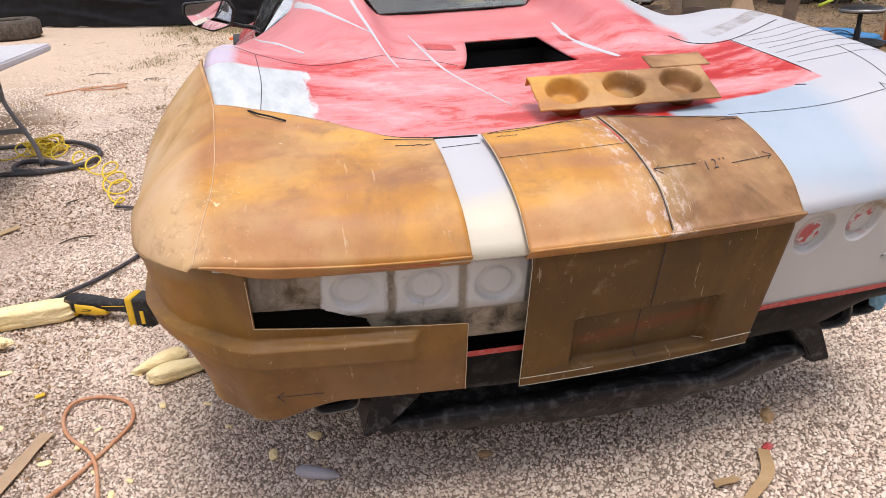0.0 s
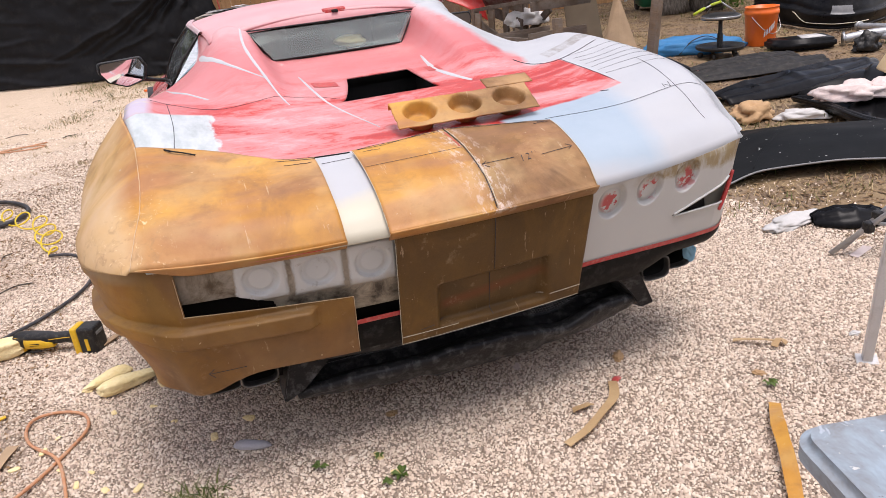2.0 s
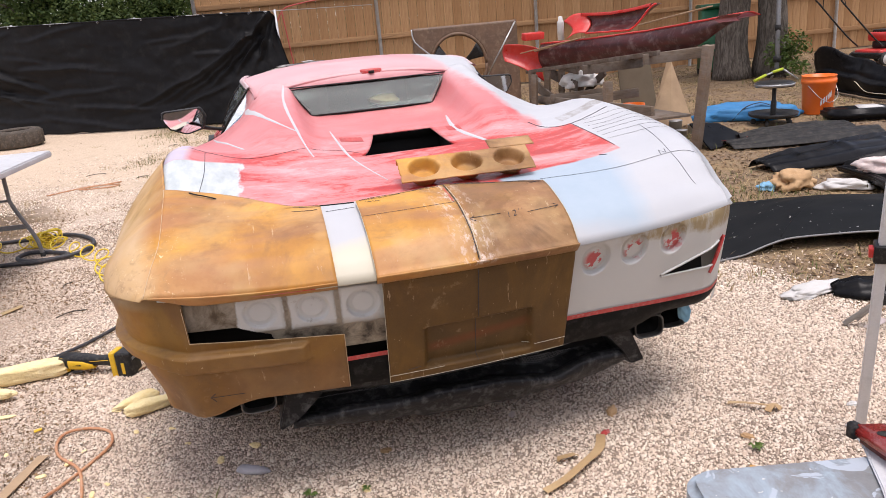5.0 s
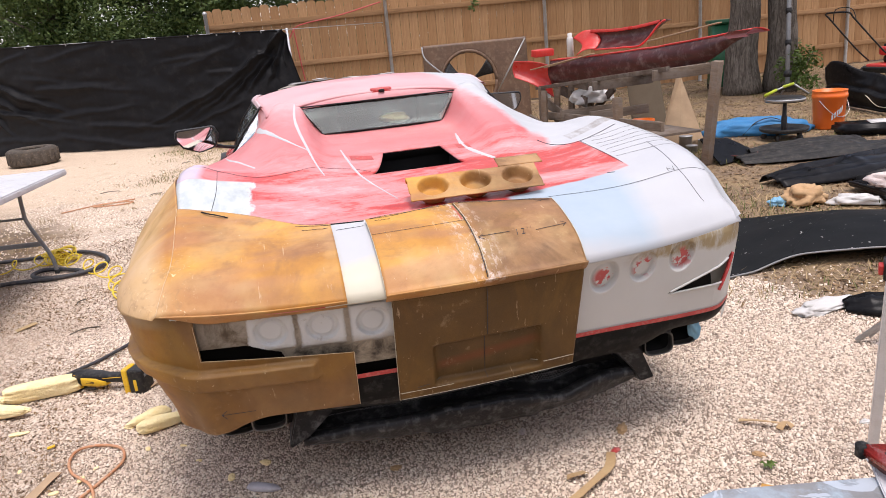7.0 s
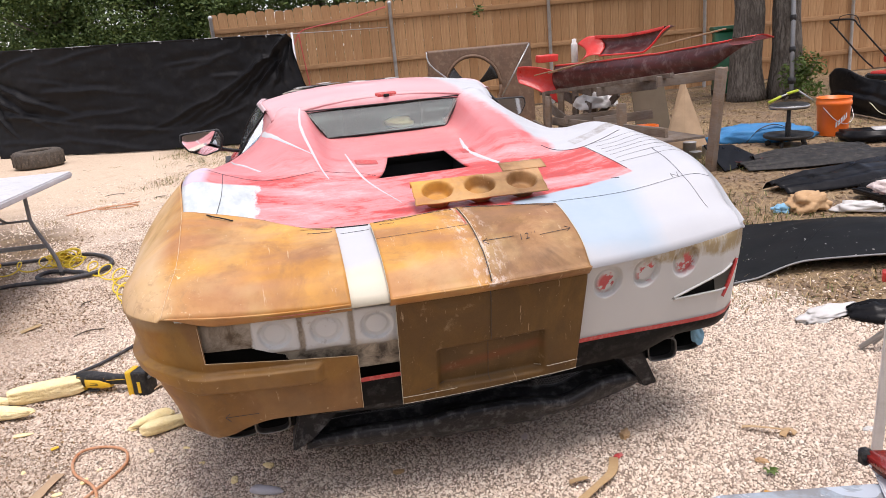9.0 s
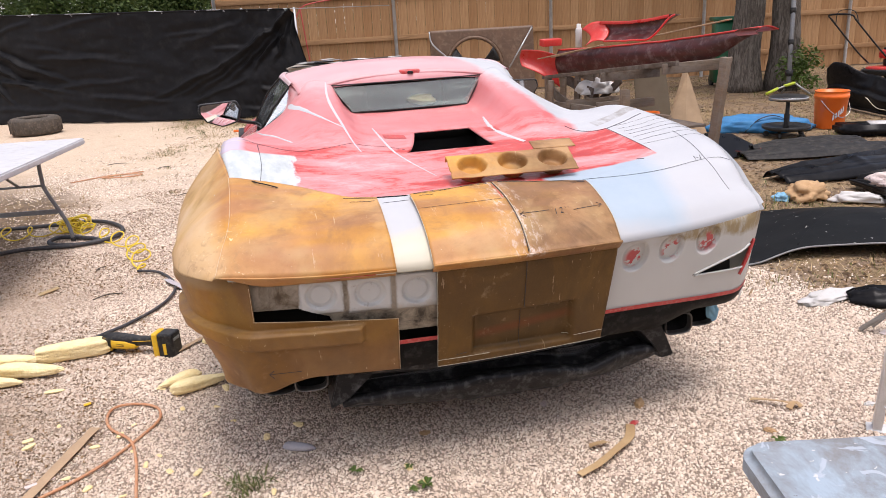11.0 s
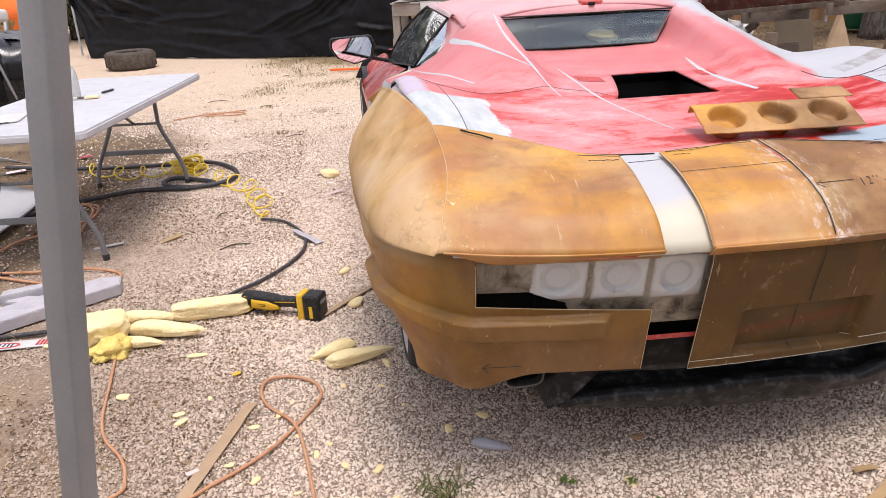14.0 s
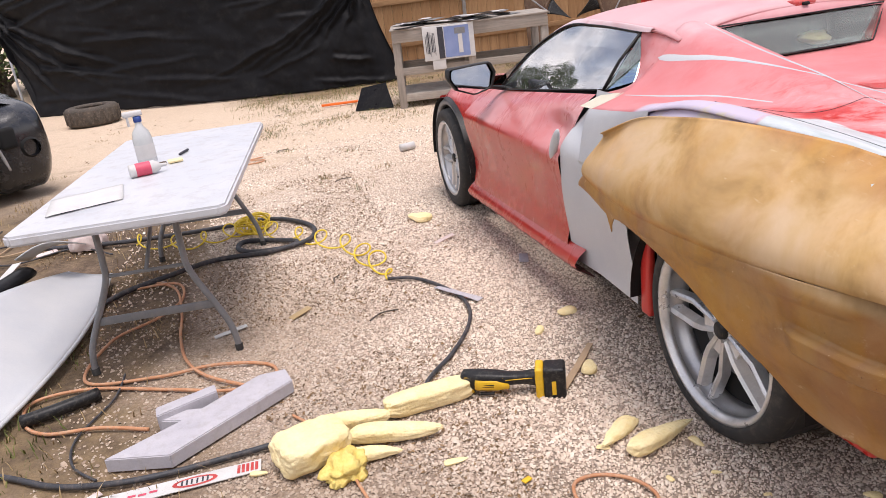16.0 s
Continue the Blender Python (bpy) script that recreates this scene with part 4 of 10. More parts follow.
def deck_cols(u, y):
    """Spread columns so that the cut-out's sides fall on columns 0.4 and 0.6."""
    xl, xr = vent_x(min(max(y, VENT_Y0), VENT_Y1))
    if u < 0.4:
        edge = curve_at(y, ((0.0, 0.90), (0.5, 0.884), (0.75, 0.906), (1.0, 0.928), (1.3, 0.93)))
        return -edge + (xl + edge) * u / 0.4
    if u < 0.6:
        return xl + (xr - xl) * (u - 0.4) / 0.2
    return xr + (0.93 - xr) * (u - 0.6) / 0.4


def deck_rows(v):
    if v < 0.5:
        return VENT_Y0 * v / 0.5
    if v < 0.68:
        return VENT_Y0 + (VENT_Y1 - VENT_Y0) * (v - 0.5) / 0.18
    return VENT_Y1 + (1.90 - VENT_Y1) * (v - 0.68) / 0.32


bm = grid_bm(100, 100, lambda u, v: deck(deck_cols(u, deck_rows(v)), deck_rows(v)), skip=lambda u, v: (0.4 < u < 0.6 and 0.5 < v < 0.68) or (deck_rows(v) > 1.80 and abs(deck_cols(u, deck_rows(v))) < 0.31))
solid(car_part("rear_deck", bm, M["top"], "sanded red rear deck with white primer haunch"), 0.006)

# engine bay as an empty near-black box, its shade put into the colour
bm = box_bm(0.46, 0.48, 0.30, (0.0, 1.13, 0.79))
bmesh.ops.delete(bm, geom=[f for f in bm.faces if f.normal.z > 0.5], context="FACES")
car_part("engine_bay", bm, M["pit"], "empty box under the cut-out, coloured near-black for its shade", smooth=False)

# flat dark red patches beside the cut-out, toned to read as shaded recesses
for sx in (-1, 1):
    bm = grid_bm(8, 8, lambda u, v: deck(sx * (0.142 + 0.095 * u) if sx < 0 else 0.236 + 0.055 * u, 1.19 + 0.075 * v + (0.03 if sx < 0 else -0.02) * u, 0.0015))
    car_part("hinge_pocket", bm, M["red_line"])

# -- sides below the deck and above the crease (body), both flanks --
def flank(sx, slim, y0, y1, inset=0.0, n=60, m=12, top_x=0.93):
    def f(u, v):
        y = y0 + (y1 - y0) * u
        yd = y
        tx, ty, tz = deck(top_x, max(0.0, yd - bow(top_x, yd)))
        cx, cz = crease(y, slim)
        cx = max(cx, tx + 0.004) if slim < 0.095 else min(cx, tx - 0.02)
        t = v
        x = tx + (cx - tx) * (0.30 * t + 0.70 * t ** 0.75)
        z = tz + (cz - tz) * (0.55 * t + 0.45 * t * t)
        return (sx * (x - inset), y, z - inset * 0.6)
    return grid_bm(n, m, f, flip=sx > 0)


def side_low(y):
    """Lower edge of the body side, with both wheel arches."""
    out = 0.22
    for hub, r in ((1.06, 0.42), (3.97, 0.40)):
        d = abs(y - hub)
        if d < r:
            out = max(out, 0.31 + math.sqrt(r * r - d * d) * 0.98)
    return out


for sx, slim in ((-1, 0.09), (1, 0.10)):
    car_part("haunch", flank(sx, slim, 0.155 if sx > 0 else 1.45, 1.90), M["white"], "smooth white primer haunch")

    def low(u, v):
        s = 0.968 + (2.56 - 0.968) * u
        x, y = ring(s, 0.6, slim)
        zt = crease(max(y, 0.15), slim)[1]
        zb = min(zt - 0.02, max((0.40 if sx > 0 else 0.54) if y < 0.62 else 0.25, side_low(y)))
        z = zt + (zb - zt) * v
        x, y = ring(s, z, slim)
        return (sx * x, y, z)
    car_part("quarter_panel", grid_bm(110, 14, low, flip=sx < 0), M["white_tail"], "white quarter panel with an open wheel arch")

car_part("haunch", flank(-1, 0.0, 0.50, 1.60, 0.012, top_x=0.905), M["top"], "lilac and cream primer on the haunch")

# -- rear face: right side with three lamp recesses and a dark slot --
R_LAMPS = ((0.393, 0.694), (0.532, 0.702), (0.680, 0.706))
L_LAMPS = ((-0.338, 0.684), (-0.485, 0.690), (-0.635, 0.693))


def slot_edge(z):
    """The slanted red edge that closes the slot towards the corner."""
    return 0.872 + (z - 0.551) * 0.82


def slot(x, z):
    """The wedge-shaped slot beside the outer lamp of the right side."""
    t = (x - 0.645) / 0.31
    return t > 0 and 0.583 - 0.014 * t < z < 0.587 + 0.088 * t and x < slot_edge(z)


def right_face(u, v):
    s = 0.27 + 0.70 * u
    z = 0.772 - (0.772 - (0.508 - 0.03 * smoothstep(0.3, 0.95, s))) * v
    x, y = ring(s, z, 0.10)
    p = Vector((x, y + lights_in(x, z, R_LAMPS, 0.052, 0.022), z))
    return p.lerp(Vector(deck(min(0.93, x), 0.0)), (1 - v) ** 5)


bm = tube_bm([(ring(slot_edge(z), z, 0.10)[0], ring(slot_edge(z), z, 0.10)[1] - 0.002, z) for z in [0.545 + 0.125 * k / 12 for k in range(13)]], 0.010, 6, flat=0.5)
car_part("slot_trim", bm, M["red_line"], "red paint edge of the slot")
bm = grid_bm(260, 110, right_face, skip=lambda u, v: slot(0.27 + 0.70 * u, right_face(u, v)[2]), flip=True)
for lo, up in ((0.583, -0.014), (0.587, 0.088)):
    edge_pts = [ring(0.645 + 0.31 * t, lo + up * t, 0.10) + (lo + up * t,) for t in [0.02 + 0.83 * k / 24 for k in range(25)]]
    car_part("slot_edge", tube_bm([(x, y - 0.001, z) for x, y, z in edge_pts], 0.0042, 6), M["white_tail"], "white rim of the slot")
car_part("tail_panel", bm, M["white_tail"], "white tail panel with three round lamp recesses")
# near-black sheet standing in for the shaded depth of the slot
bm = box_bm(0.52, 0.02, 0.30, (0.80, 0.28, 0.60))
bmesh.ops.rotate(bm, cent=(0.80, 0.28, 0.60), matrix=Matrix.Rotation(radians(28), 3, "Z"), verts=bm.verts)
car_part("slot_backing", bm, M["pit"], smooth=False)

# left: old primer tail behind the fibreglass opening
def left_face(u, v):
    s = 0.25 + 0.63 * u
    z = 0.772 - 0.235 * v
    x, y = ring(s, z)
    pads = 0.0
    for cx, cz in L_LAMPS:
        e = max(abs(-x - cx), abs(z - cz))
        pads = max(pads, 0.006 * (1 - smoothstep(0.060, 0.066, e)))
    return (-x, y + 0.022 + lights_in(-x, z, L_LAMPS, 0.050, 0.016) - pads, z)


bm = grid_bm(200, 100, left_face, skip=lambda u, v: v > 0.50 + 0.16 * smoothstep(0.72, 0.60, 0.25 + 0.63 * u) + 0.9 * max(0, 0.615 - (0.25 + 0.63 * u)) / 0.1)
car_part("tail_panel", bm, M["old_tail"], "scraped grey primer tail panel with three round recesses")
# near-black sheets in place of the shaded inside of the tail
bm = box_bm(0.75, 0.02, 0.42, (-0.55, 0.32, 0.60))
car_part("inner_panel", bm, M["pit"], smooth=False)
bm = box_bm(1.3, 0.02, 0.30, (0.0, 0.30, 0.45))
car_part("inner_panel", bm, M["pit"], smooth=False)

# red painted edge under the tail panels, and the black valance below it
def stripe(sx, s0, s1):
    def f(u, v):
        s = s0 + (s1 - s0) * u
        z = 0.512 - 0.03 * smoothstep(0.3, 0.95, s) - 0.016 * v
        x, y = ring(s, z, 0.10)
        return (sx * x, y - 0.004, z)
    return grid_bm(40, 2, f, flip=sx > 0)


def valance(sx, s0, s1):
    def f(u, v):
        s = s0 + (s1 - s0) * u
        z0 = 0.498 - 0.03 * smoothstep(0.3, 0.95, s)
        z = z0 - (0.108 - 0.056 * smoothstep(0.52, 0.72, s)) * v
        x, y = ring(s, z, 0.10)
        return (sx * x, y - 0.002 - 0.010 * v + 0.030 * v * v, z)
    return grid_bm(50, 8, f, flip=sx > 0)


for sx in (-1, 1):
    reach = 1.05 if sx > 0 else 0.80
    car_part("red_edge", stripe(sx, 0.26, reach), M["red_line"], "thin red paint edge")
    car_part("valance", valance(sx, 0.26, reach), M["valance"], "dusty black lower valance")

# -- diffuser: ledge, sunk channel with mesh, drooping blade and end fins --
LEDGE_Z = ((-0.60, 0.372), (-0.46, 0.362), (-0.28, 0.353), (0.0, 0.355), (0.33, 0.372), (0.57, 0.396))
LIP_Z = ((-0.60, 0.262), (-0.44, 0.276), (-0.19, 0.276), (-0.16, 0.290), (0.05, 0.286), (0.17, 0.274), (0.21, 0.262), (0.29, 0.250), (0.41, 0.280), (0.58, 0.285))
FOOT_Z = ((-0.60, 0.232), (-0.44, 0.222), (-0.2, 0.208), (0.05, 0.200), (0.26, 0.200), (0.44, 0.212), (0.58, 0.248))


def diff_x(u):
    return -0.595 + 1.165 * u


def sweep(x):
    return 0.03 * abs(x / 0.58) ** 2.4


def channel(u, v):
    """From the valance over the ledge, back into the channel and out to the blade's lip."""
    x = diff_x(u)
    lz, bz = curve_at(x, LEDGE_Z), curve_at(x, LIP_Z)
    path = ((0.195, lz + 0.048), (0.170, lz + 0.036), (0.172, lz + 0.006), (0.192, lz - 0.008), (0.215, lz - 0.016), (0.285, lz - 0.030), (0.300, bz + 0.010), (0.262, bz - 0.012), (0.215, bz - 0.003))
    k = v * 8
    i = min(int(k), 7)
    a, b = Vector(path[i]), Vector(path[i + 1])
    p = a.lerp(b, k - i)
    return (x, p.x + sweep(x), p.y)


def blade(u, v):
    x = diff_x(u)
    bz, fz = curve_at(x, LIP_Z), curve_at(x, FOOT_Z)
    path = ((0.232, bz - 0.004), (0.205, bz + 0.003), (0.193, bz - 0.003), (0.190, bz - 0.016), (0.196, 0.5 * (bz + fz)), (0.208, fz + 0.006), (0.222, fz), (0.32, fz - 0.012), (0.55, fz - 0.03))
    k = v * 8
    i = min(int(k), 7)
    p = Vector(path[i]).lerp(Vector(path[i + 1]), k - i)
    wob = 0.006 * noise.noise((x * 8, 0, 3)) + 0.004 * noise.noise((x * 21, v * 3, 8))
    block = 0.014 * smoothstep(-0.20, -0.16, x) * (1 - smoothstep(0.16, 0.22, x)) * (1 - smoothstep(0.6, 0.8, v))
    return (x, p.x + sweep(x) + wob - block, p.y + 0.6 * wob)


diff = car_part("diffuser", grid_bm(110, 24, channel), M["carbon"], "black carbon rear diffuser, dusty and scuffed")
solid(part("blade", grid_bm(140, 24, blade), M["carbon"], diff, "drooping black splitter edge, scuffed grey"), 0.005)


def fin_bm(face, back):
    """A tapering plate: its rear outline, run forwards."""
    bm = bmesh.new()
    a = [bm.verts.new(p) for p in face]
    b = [bm.verts.new(Vector(p) + Vector(back)) for p in face]
    bm.faces.new(a)
    bm.faces.new(b[::-1])
    for k in range(len(a)):
        q = (k + 1) % len(a)
        bm.faces.new((a[k], b[k], b[q], a[q]))
    bmesh.ops.recalc_face_normals(bm, faces=bm.faces)
    bmesh.ops.bevel(bm, geom=bm.edges[:], offset=0.004, segments=2, affect="EDGES")
    return bm


sharp(part("fin", fin_bm([(0.455, 0.200, 0.388), (0.562, 0.196, 0.404), (0.592, 0.192, 0.338), (0.626, 0.190, 0.254), (0.580, 0.198, 0.243), (0.548, 0.203, 0.300), (0.500, 0.206, 0.356)], (0.0, 0.13, -0.03)), M["carbon"], diff, "black end fin, scuffed"))
sharp(part("fin", fin_bm([(-0.600, 0.215, 0.392), (-0.480, 0.205, 0.368), (-0.505, 0.200, 0.345), (-0.575, 0.195, 0.285), (-0.638, 0.200, 0.254), (-0.640, 0.203, 0.268)], (0.0, 0.14, -0.02)), M["carbon"], diff, "black end fin, dusty"))
# hexagonal mesh in the channel's back: cells stand proud of the dark
for x0, x1 in ((0.215, 0.545), (-0.50, -0.185)):
    bm = bmesh.new()
    for i in range(int((x1 - x0) / 0.0105)):
        for j in range(7):
            x = x0 + 0.0105 * i + 0.00525 * (j % 2)
            lz, bz = curve_at(x, LEDGE_Z), curve_at(x, LIP_Z)
            t = (j + 0.7) / 7.6
            q = Vector((x, 0.281 + sweep(x) + 0.012 * t, lz - 0.034 + (bz + 0.012 - lz + 0.034) * t))
            ro, ri = 0.0058, 0.0044
            hexa = [(math.cos(math.pi * (k / 3 + 1 / 6)), math.sin(math.pi * (k / 3 + 1 / 6))) for k in range(6)]
            o = [bm.verts.new(q + Vector((ro * c, 0, ro * s))) for c, s in hexa]
            n_ = [bm.verts.new(q + Vector((ri * c, 0, ri * s))) for c, s in hexa]
            for k in range(6):
                bm.faces.new((o[k], o[(k + 1) % 6], n_[(k + 1) % 6], n_[k]))
    part("grille_mesh", bm, M["greyleg"], diff, "fine hexagonal mesh grille", smooth=False)

# -- exhaust tips --
def squircle(bm, x, y, z, r, d):
    out = []
    for k in range(28):
        a = 2 * math.pi * k / 28
        c, s = math.cos(a), math.sin(a)
        e = 1.0 / (abs(c) ** 4 + abs(s) ** 4) ** 0.25
        out.append(bm.verts.new((x + r * e * c, y + d, z + 0.74 * r * e * s + 0.12 * d)))
    return out


def loft(bm, rings, cap=False):
    for a, b in zip(rings, rings[1:]):
        for k in range(len(a)):
            bm.faces.new((a[k], a[(k + 1) % len(a)], b[(k + 1) % len(a)], b[k]))
    if cap:
        bm.faces.new(rings[-1])
    return bm


def exhaust(x, y, z):
    bm = bmesh.new()
    loft(bm, [squircle(bm, x, y, z, r, d) for r, d in ((0.050, 0.20), (0.055, 0.02), (0.057, 0.004))])
    tip = car_part("exhaust_tip", bm, M["black"], "squarish exhaust tip with a dull chrome rim")
    bm = bmesh.new()
    loft(bm, [squircle(bm, x, y, z, r, d) for r, d in ((0.057, 0.004), (0.0575, -0.003), (0.055, -0.006), (0.0515, -0.003), (0.049, 0.020))])
    part("rim", bm, M["soot_chrome"], tip, "dull chrome rim")
    bm = bmesh.new()
    loft(bm, [squircle(bm, x, y, z, r, d) for r, d in ((0.049, 0.020), (0.046, 0.14))], True)
    part("bore", bm, M["pit"], tip, "sooty bore")


for x, y, z in ((-0.692, 0.25, 0.352), (-0.796, 0.325, 0.318), (0.694, 0.28, 0.330), (0.812, 0.315, 0.334)):
    exhaust(x, y, z)
bm = bmesh.new()
bmesh.ops.create_icosphere(bm, subdivisions=4, radius=0.034)
for v in bm.verts:
    v.co *= 1 + 0.5 * noise.noise(v.co * 45)
    v.co = Vector((0.70 * v.co.x, 0.45 * v.co.y, 1.15 * v.co.z)) + Vector((0.846, 0.292, 0.362))
car_part("tape_wrap", bm, M["tape"], "crumpled scrap of blue masking tape")

# -- cabin: roof, rear window, buttress lines, side glass --
ROOF_Y = ((1.84, 1.212), (1.95, 1.242), (2.3, 1.272), (2.75, 1.250), (2.95, 1.200))


def roof(u, v):
    a = 2 * u - 1
    y = 1.86 + 1.06 * v + 0.03 * a * a * (1 - v) * -1
    zc = curve_at(y, ROOF_Y)
    w = curve_at(y, ((1.86, 0.575), (2.05, 0.60), (2.3, 0.628), (2.95, 0.60)))
    fall = 0.058 * abs(a) ** 2.6
    return (w * a, y, zc - fall + 0.004)


solid(car_part("roof", grid_bm(40, 24, roof), M["top"], "rubbed pink and white roof panel"), 0.01)
# roof's rear edge rolls down to the window
def roof_edge(u, v):
    a = 2 * u - 1
    top = 1.222 - 0.058 * abs(0.69 * a) ** 2.6
    return (0.43 * a, 1.864 - 0.016 * math.sin(v * math.pi * 0.5), top + (1.184 - 0.010 * a * a - top) * v)


car_part("roof_edge", grid_bm(40, 5, roof_edge), M["top"])
# rear window
rw = car_part("rear_window", grid_bm(24, 8, lambda u, v: ((2 * u - 1) * (0.305 + 0.095 * v), 1.80 + 0.055 * v + 0.01 * math.cos((2 * u - 1) * 1.2), 1.046 + 0.135 * v)), M["glass"], "tinted rear window, dusty smears paled for reflected sky")
rw.visible_shadow = False
fr = []
for u, v in [(0, 0), (0.5, 0), (1, 0), (1, 0.5), (1, 1), (0.5, 1), (0, 1), (0, 0.5), (0, 0)]:
    fr.append(((2 * u - 1) * (0.308 + 0.097 * v), 1.795 + 0.055 * v, 1.044 + 0.139 * v))
part("seal", tube_bm(fr, 0.0038, 6), M["toolblack"], rw, "black rubber window seal")
# third lamp housing on the roof's edge
bm = box_bm(0.11, 0.05, 0.03, (0.02, 1.885, 1.222), 0.010)
lamp = car_part("roof_camera", bm, M["red_line"], "small housing on the roof edge")
part("lens", box_bm(0.03, 0.02, 0.014, (0.02, 1.858, 1.222), 0.005), M["pit"], lamp, "dark lens")

# cabin interior: dark tub, two seat heads and dash
bm = box_bm(1.20, 1.7, 0.55, (0, 2.68, 0.66), 0.05)
bmesh.ops.delete(bm, geom=[f for f in bm.faces if f.normal.z > 0.5 and f.calc_center_median().z > 0.9], context="FACES")
car_part("cabin_tub", bm, M["pit"], "dark cabin interior")
for sx in (-0.36, 0.36):
    bm = box_bm(0.30, 0.12, 0.34, (sx, 2.08, 1.00), 0.05, 3)
    box_bm(0.20, 0.10, 0.10, (sx, 2.10, 1.13), 0.04, 3, bm=bm)
    car_part("seat_back", bm, M["toolblack"], "dark leather seat head")
bm = box_bm(1.2, 0.25, 0.12, (0, 3.42, 0.86), 0.05)
car_part("dashboard", bm, M["toolblack"])
# crumpled yellow cloth on the shelf
bm = bmesh.new()
bmesh.ops.create_icosphere(bm, subdivisions=3, radius=0.06)
for v in bm.verts:
    v.co = Vector((v.co.x * 1.3, v.co.y * 0.6, v.co.z * 0.45)) * (1 + 0.5 * noise.noise(v.co * 22))
    v.co += Vector((0.08, 1.90, 1.065))
tagged(part("crumpled_rag", bm, M["foam"]), "crumpled yellow rag behind the rear window", "rag")

# side windows, pillars and doors, both sides
BELT = ((1.90, 0.985), (1.97, 0.983), (3.20, 0.862), (3.5, 0.84))


def belt_z(y):
    return curve_at(y, BELT)


GLASS_TOP = ((2.05, 1.176), (2.4, 1.200), (2.75, 1.180), (3.0, 1.05), (3.22, 0.872))
GLASS_TOP_X = ((2.05, 0.606), (2.4, 0.640), (2.75, 0.636), (3.0, 0.735), (3.22, 0.822))


def glass_side(sx):
    def f(u, v):
        y0 = 2.085 + 1.135 * u
        top, b = curve_at(y0, GLASS_TOP), belt_z(y0)
        x0, x1 = 0.768 + 0.057 * u, curve_at(y0, GLASS_TOP_X)
        return (sx * (x0 + (x1 - x0) * v ** 0.9 + 0.022 * math.sin(math.pi * u) * math.sin(math.pi * v)), y0 - 0.025 * v * (1 - u), b + (top - b) * v)
    return grid_bm(30, 10, f, flip=sx < 0)


for sx in (-1, 1):
    g = car_part("side_window", glass_side(sx), M["side_glass"], "side window reflecting sky and clouds")
    g.visible_shadow = False
    pts = [(sx * (curve_at(y0, GLASS_TOP_X) + 0.003), y0, curve_at(y0, GLASS_TOP) + 0.006) for y0 in [2.06 + 1.16 * k / 24 for k in range(25)]]
    part("seal", tube_bm(pts, 0.005, 6), M["toolblack"], g, "black window surround")
    pts = [(sx * (0.774 + 0.057 * u), 2.085 + 1.135 * u, belt_z(2.085 + 1.135 * u) - 0.004) for u in [k / 10 for k in range(11)]]
    part("belt_seal", tube_bm(pts, 0.004, 6), M["toolblack"], g, "black belt seal")
    # small fixed quarter glass behind its dark post
    bm = bmesh.new()
    bm.faces.new([bm.verts.new((sx * x, y, z)) for x, y, z in ((0.608, 2.056, 1.172), (0.632, 2.018, 1.083), (0.668, 1.975, 1.032), (0.702, 1.955, 1.004), (0.768, 2.080, 0.966))])
    part("quarter_glass", bm, M["glass"], g, "dark fixed quarter glass", smooth=False)
    # roof side rail
    def rail(u, v):
        y0 = 1.98 + 1.22 * u
        top = curve_at(y0, GLASS_TOP) + 0.010
        zr = curve_at(min(y0, 2.92), ROOF_Y) - 0.052
        a = (curve_at(y0, GLASS_TOP_X) + 0.004, top)
        b = (curve_at(y0, ((1.9, 0.575), (2.3, 0.615), (2.85, 0.585), (3.2, 0.74))), max(top + 0.012, zr if y0 < 2.85 else top + 0.02))
        return (sx * (a[0] + (b[0] - a[0]) * v), y0, a[1] + (b[1] - a[1]) * v + 0.01 * math.sin(math.pi * v))
    car_part("roof_rail", grid_bm(30, 4, rail, flip=sx < 0), M["roof_rail"], "whitish pink roof rail")

    # sail behind the window down to the shoulder
    def sail(u, v, a=0.0, b=1.0):
        s = a + (b - a) * u
        p = Vector(deck(0.555 + 0.375 * s, 1.88, 0.001))
        knots = ((0.0, 0.600, 2.060, 1.184), (0.10, 0.612, 2.048, 1.160), (0.25, 0.634, 2.018, 1.083), (0.38, 0.702, 1.955, 1.004), (0.62, 0.792, 2.04, 0.962), (1.0, 0.900, 2.05, 0.925))
        q = Vector([curve_at(s, tuple((kn[0], kn[c]) for kn in knots)) for c in (1, 2, 3)])
        w = p.lerp(q, v)
        return (sx * w.x, w.y, w.z)
    car_part("sail_panel", grid_bm(24, 6, lambda u, v: sail(u, v, 0.0, 0.62), flip=sx > 0), M["red_side"], "pink rubbed sail panel behind the window")
    car_part("sail_foot", grid_bm(14, 6, lambda u, v: sail(u, v, 0.62, 1.0), flip=sx > 0), M["cream"], "cream filler below the quarter glass")
    car_part("quarter_post", tube_bm([(sx * 0.611, 2.060, 1.176), (sx * 0.700, 2.080, 1.075), (sx * 0.772, 2.088, 0.966)], 0.007, 6), M["toolblack"], "black window post")
    # door
    def door(u, v):
        y = 2.10 + 1.38 * u
        zt, zb = belt_z(y) - 0.012, 0.30 - 0.05 * u
        z = zt + (zb - zt) * v
        w, zc = 1.0, 0.72 - 0.02 * u
        if z > zc:
            t = (zt - z) / (zt - zc)
            x = 0.815 + (w - 0.815) * (0.62 * t ** 0.6 + 0.38 * t)
        else:
            t = (zc - z) / (zc - zb)
            x = w - 0.05 * smoothstep(0.0, 0.7, t) + 0.02 * smoothstep(0.7, 1, t)
        scoop = 0.05 * math.exp(-((y - 2.28) / 0.16) ** 2 - ((z - 0.80) / 0.06) ** 2)
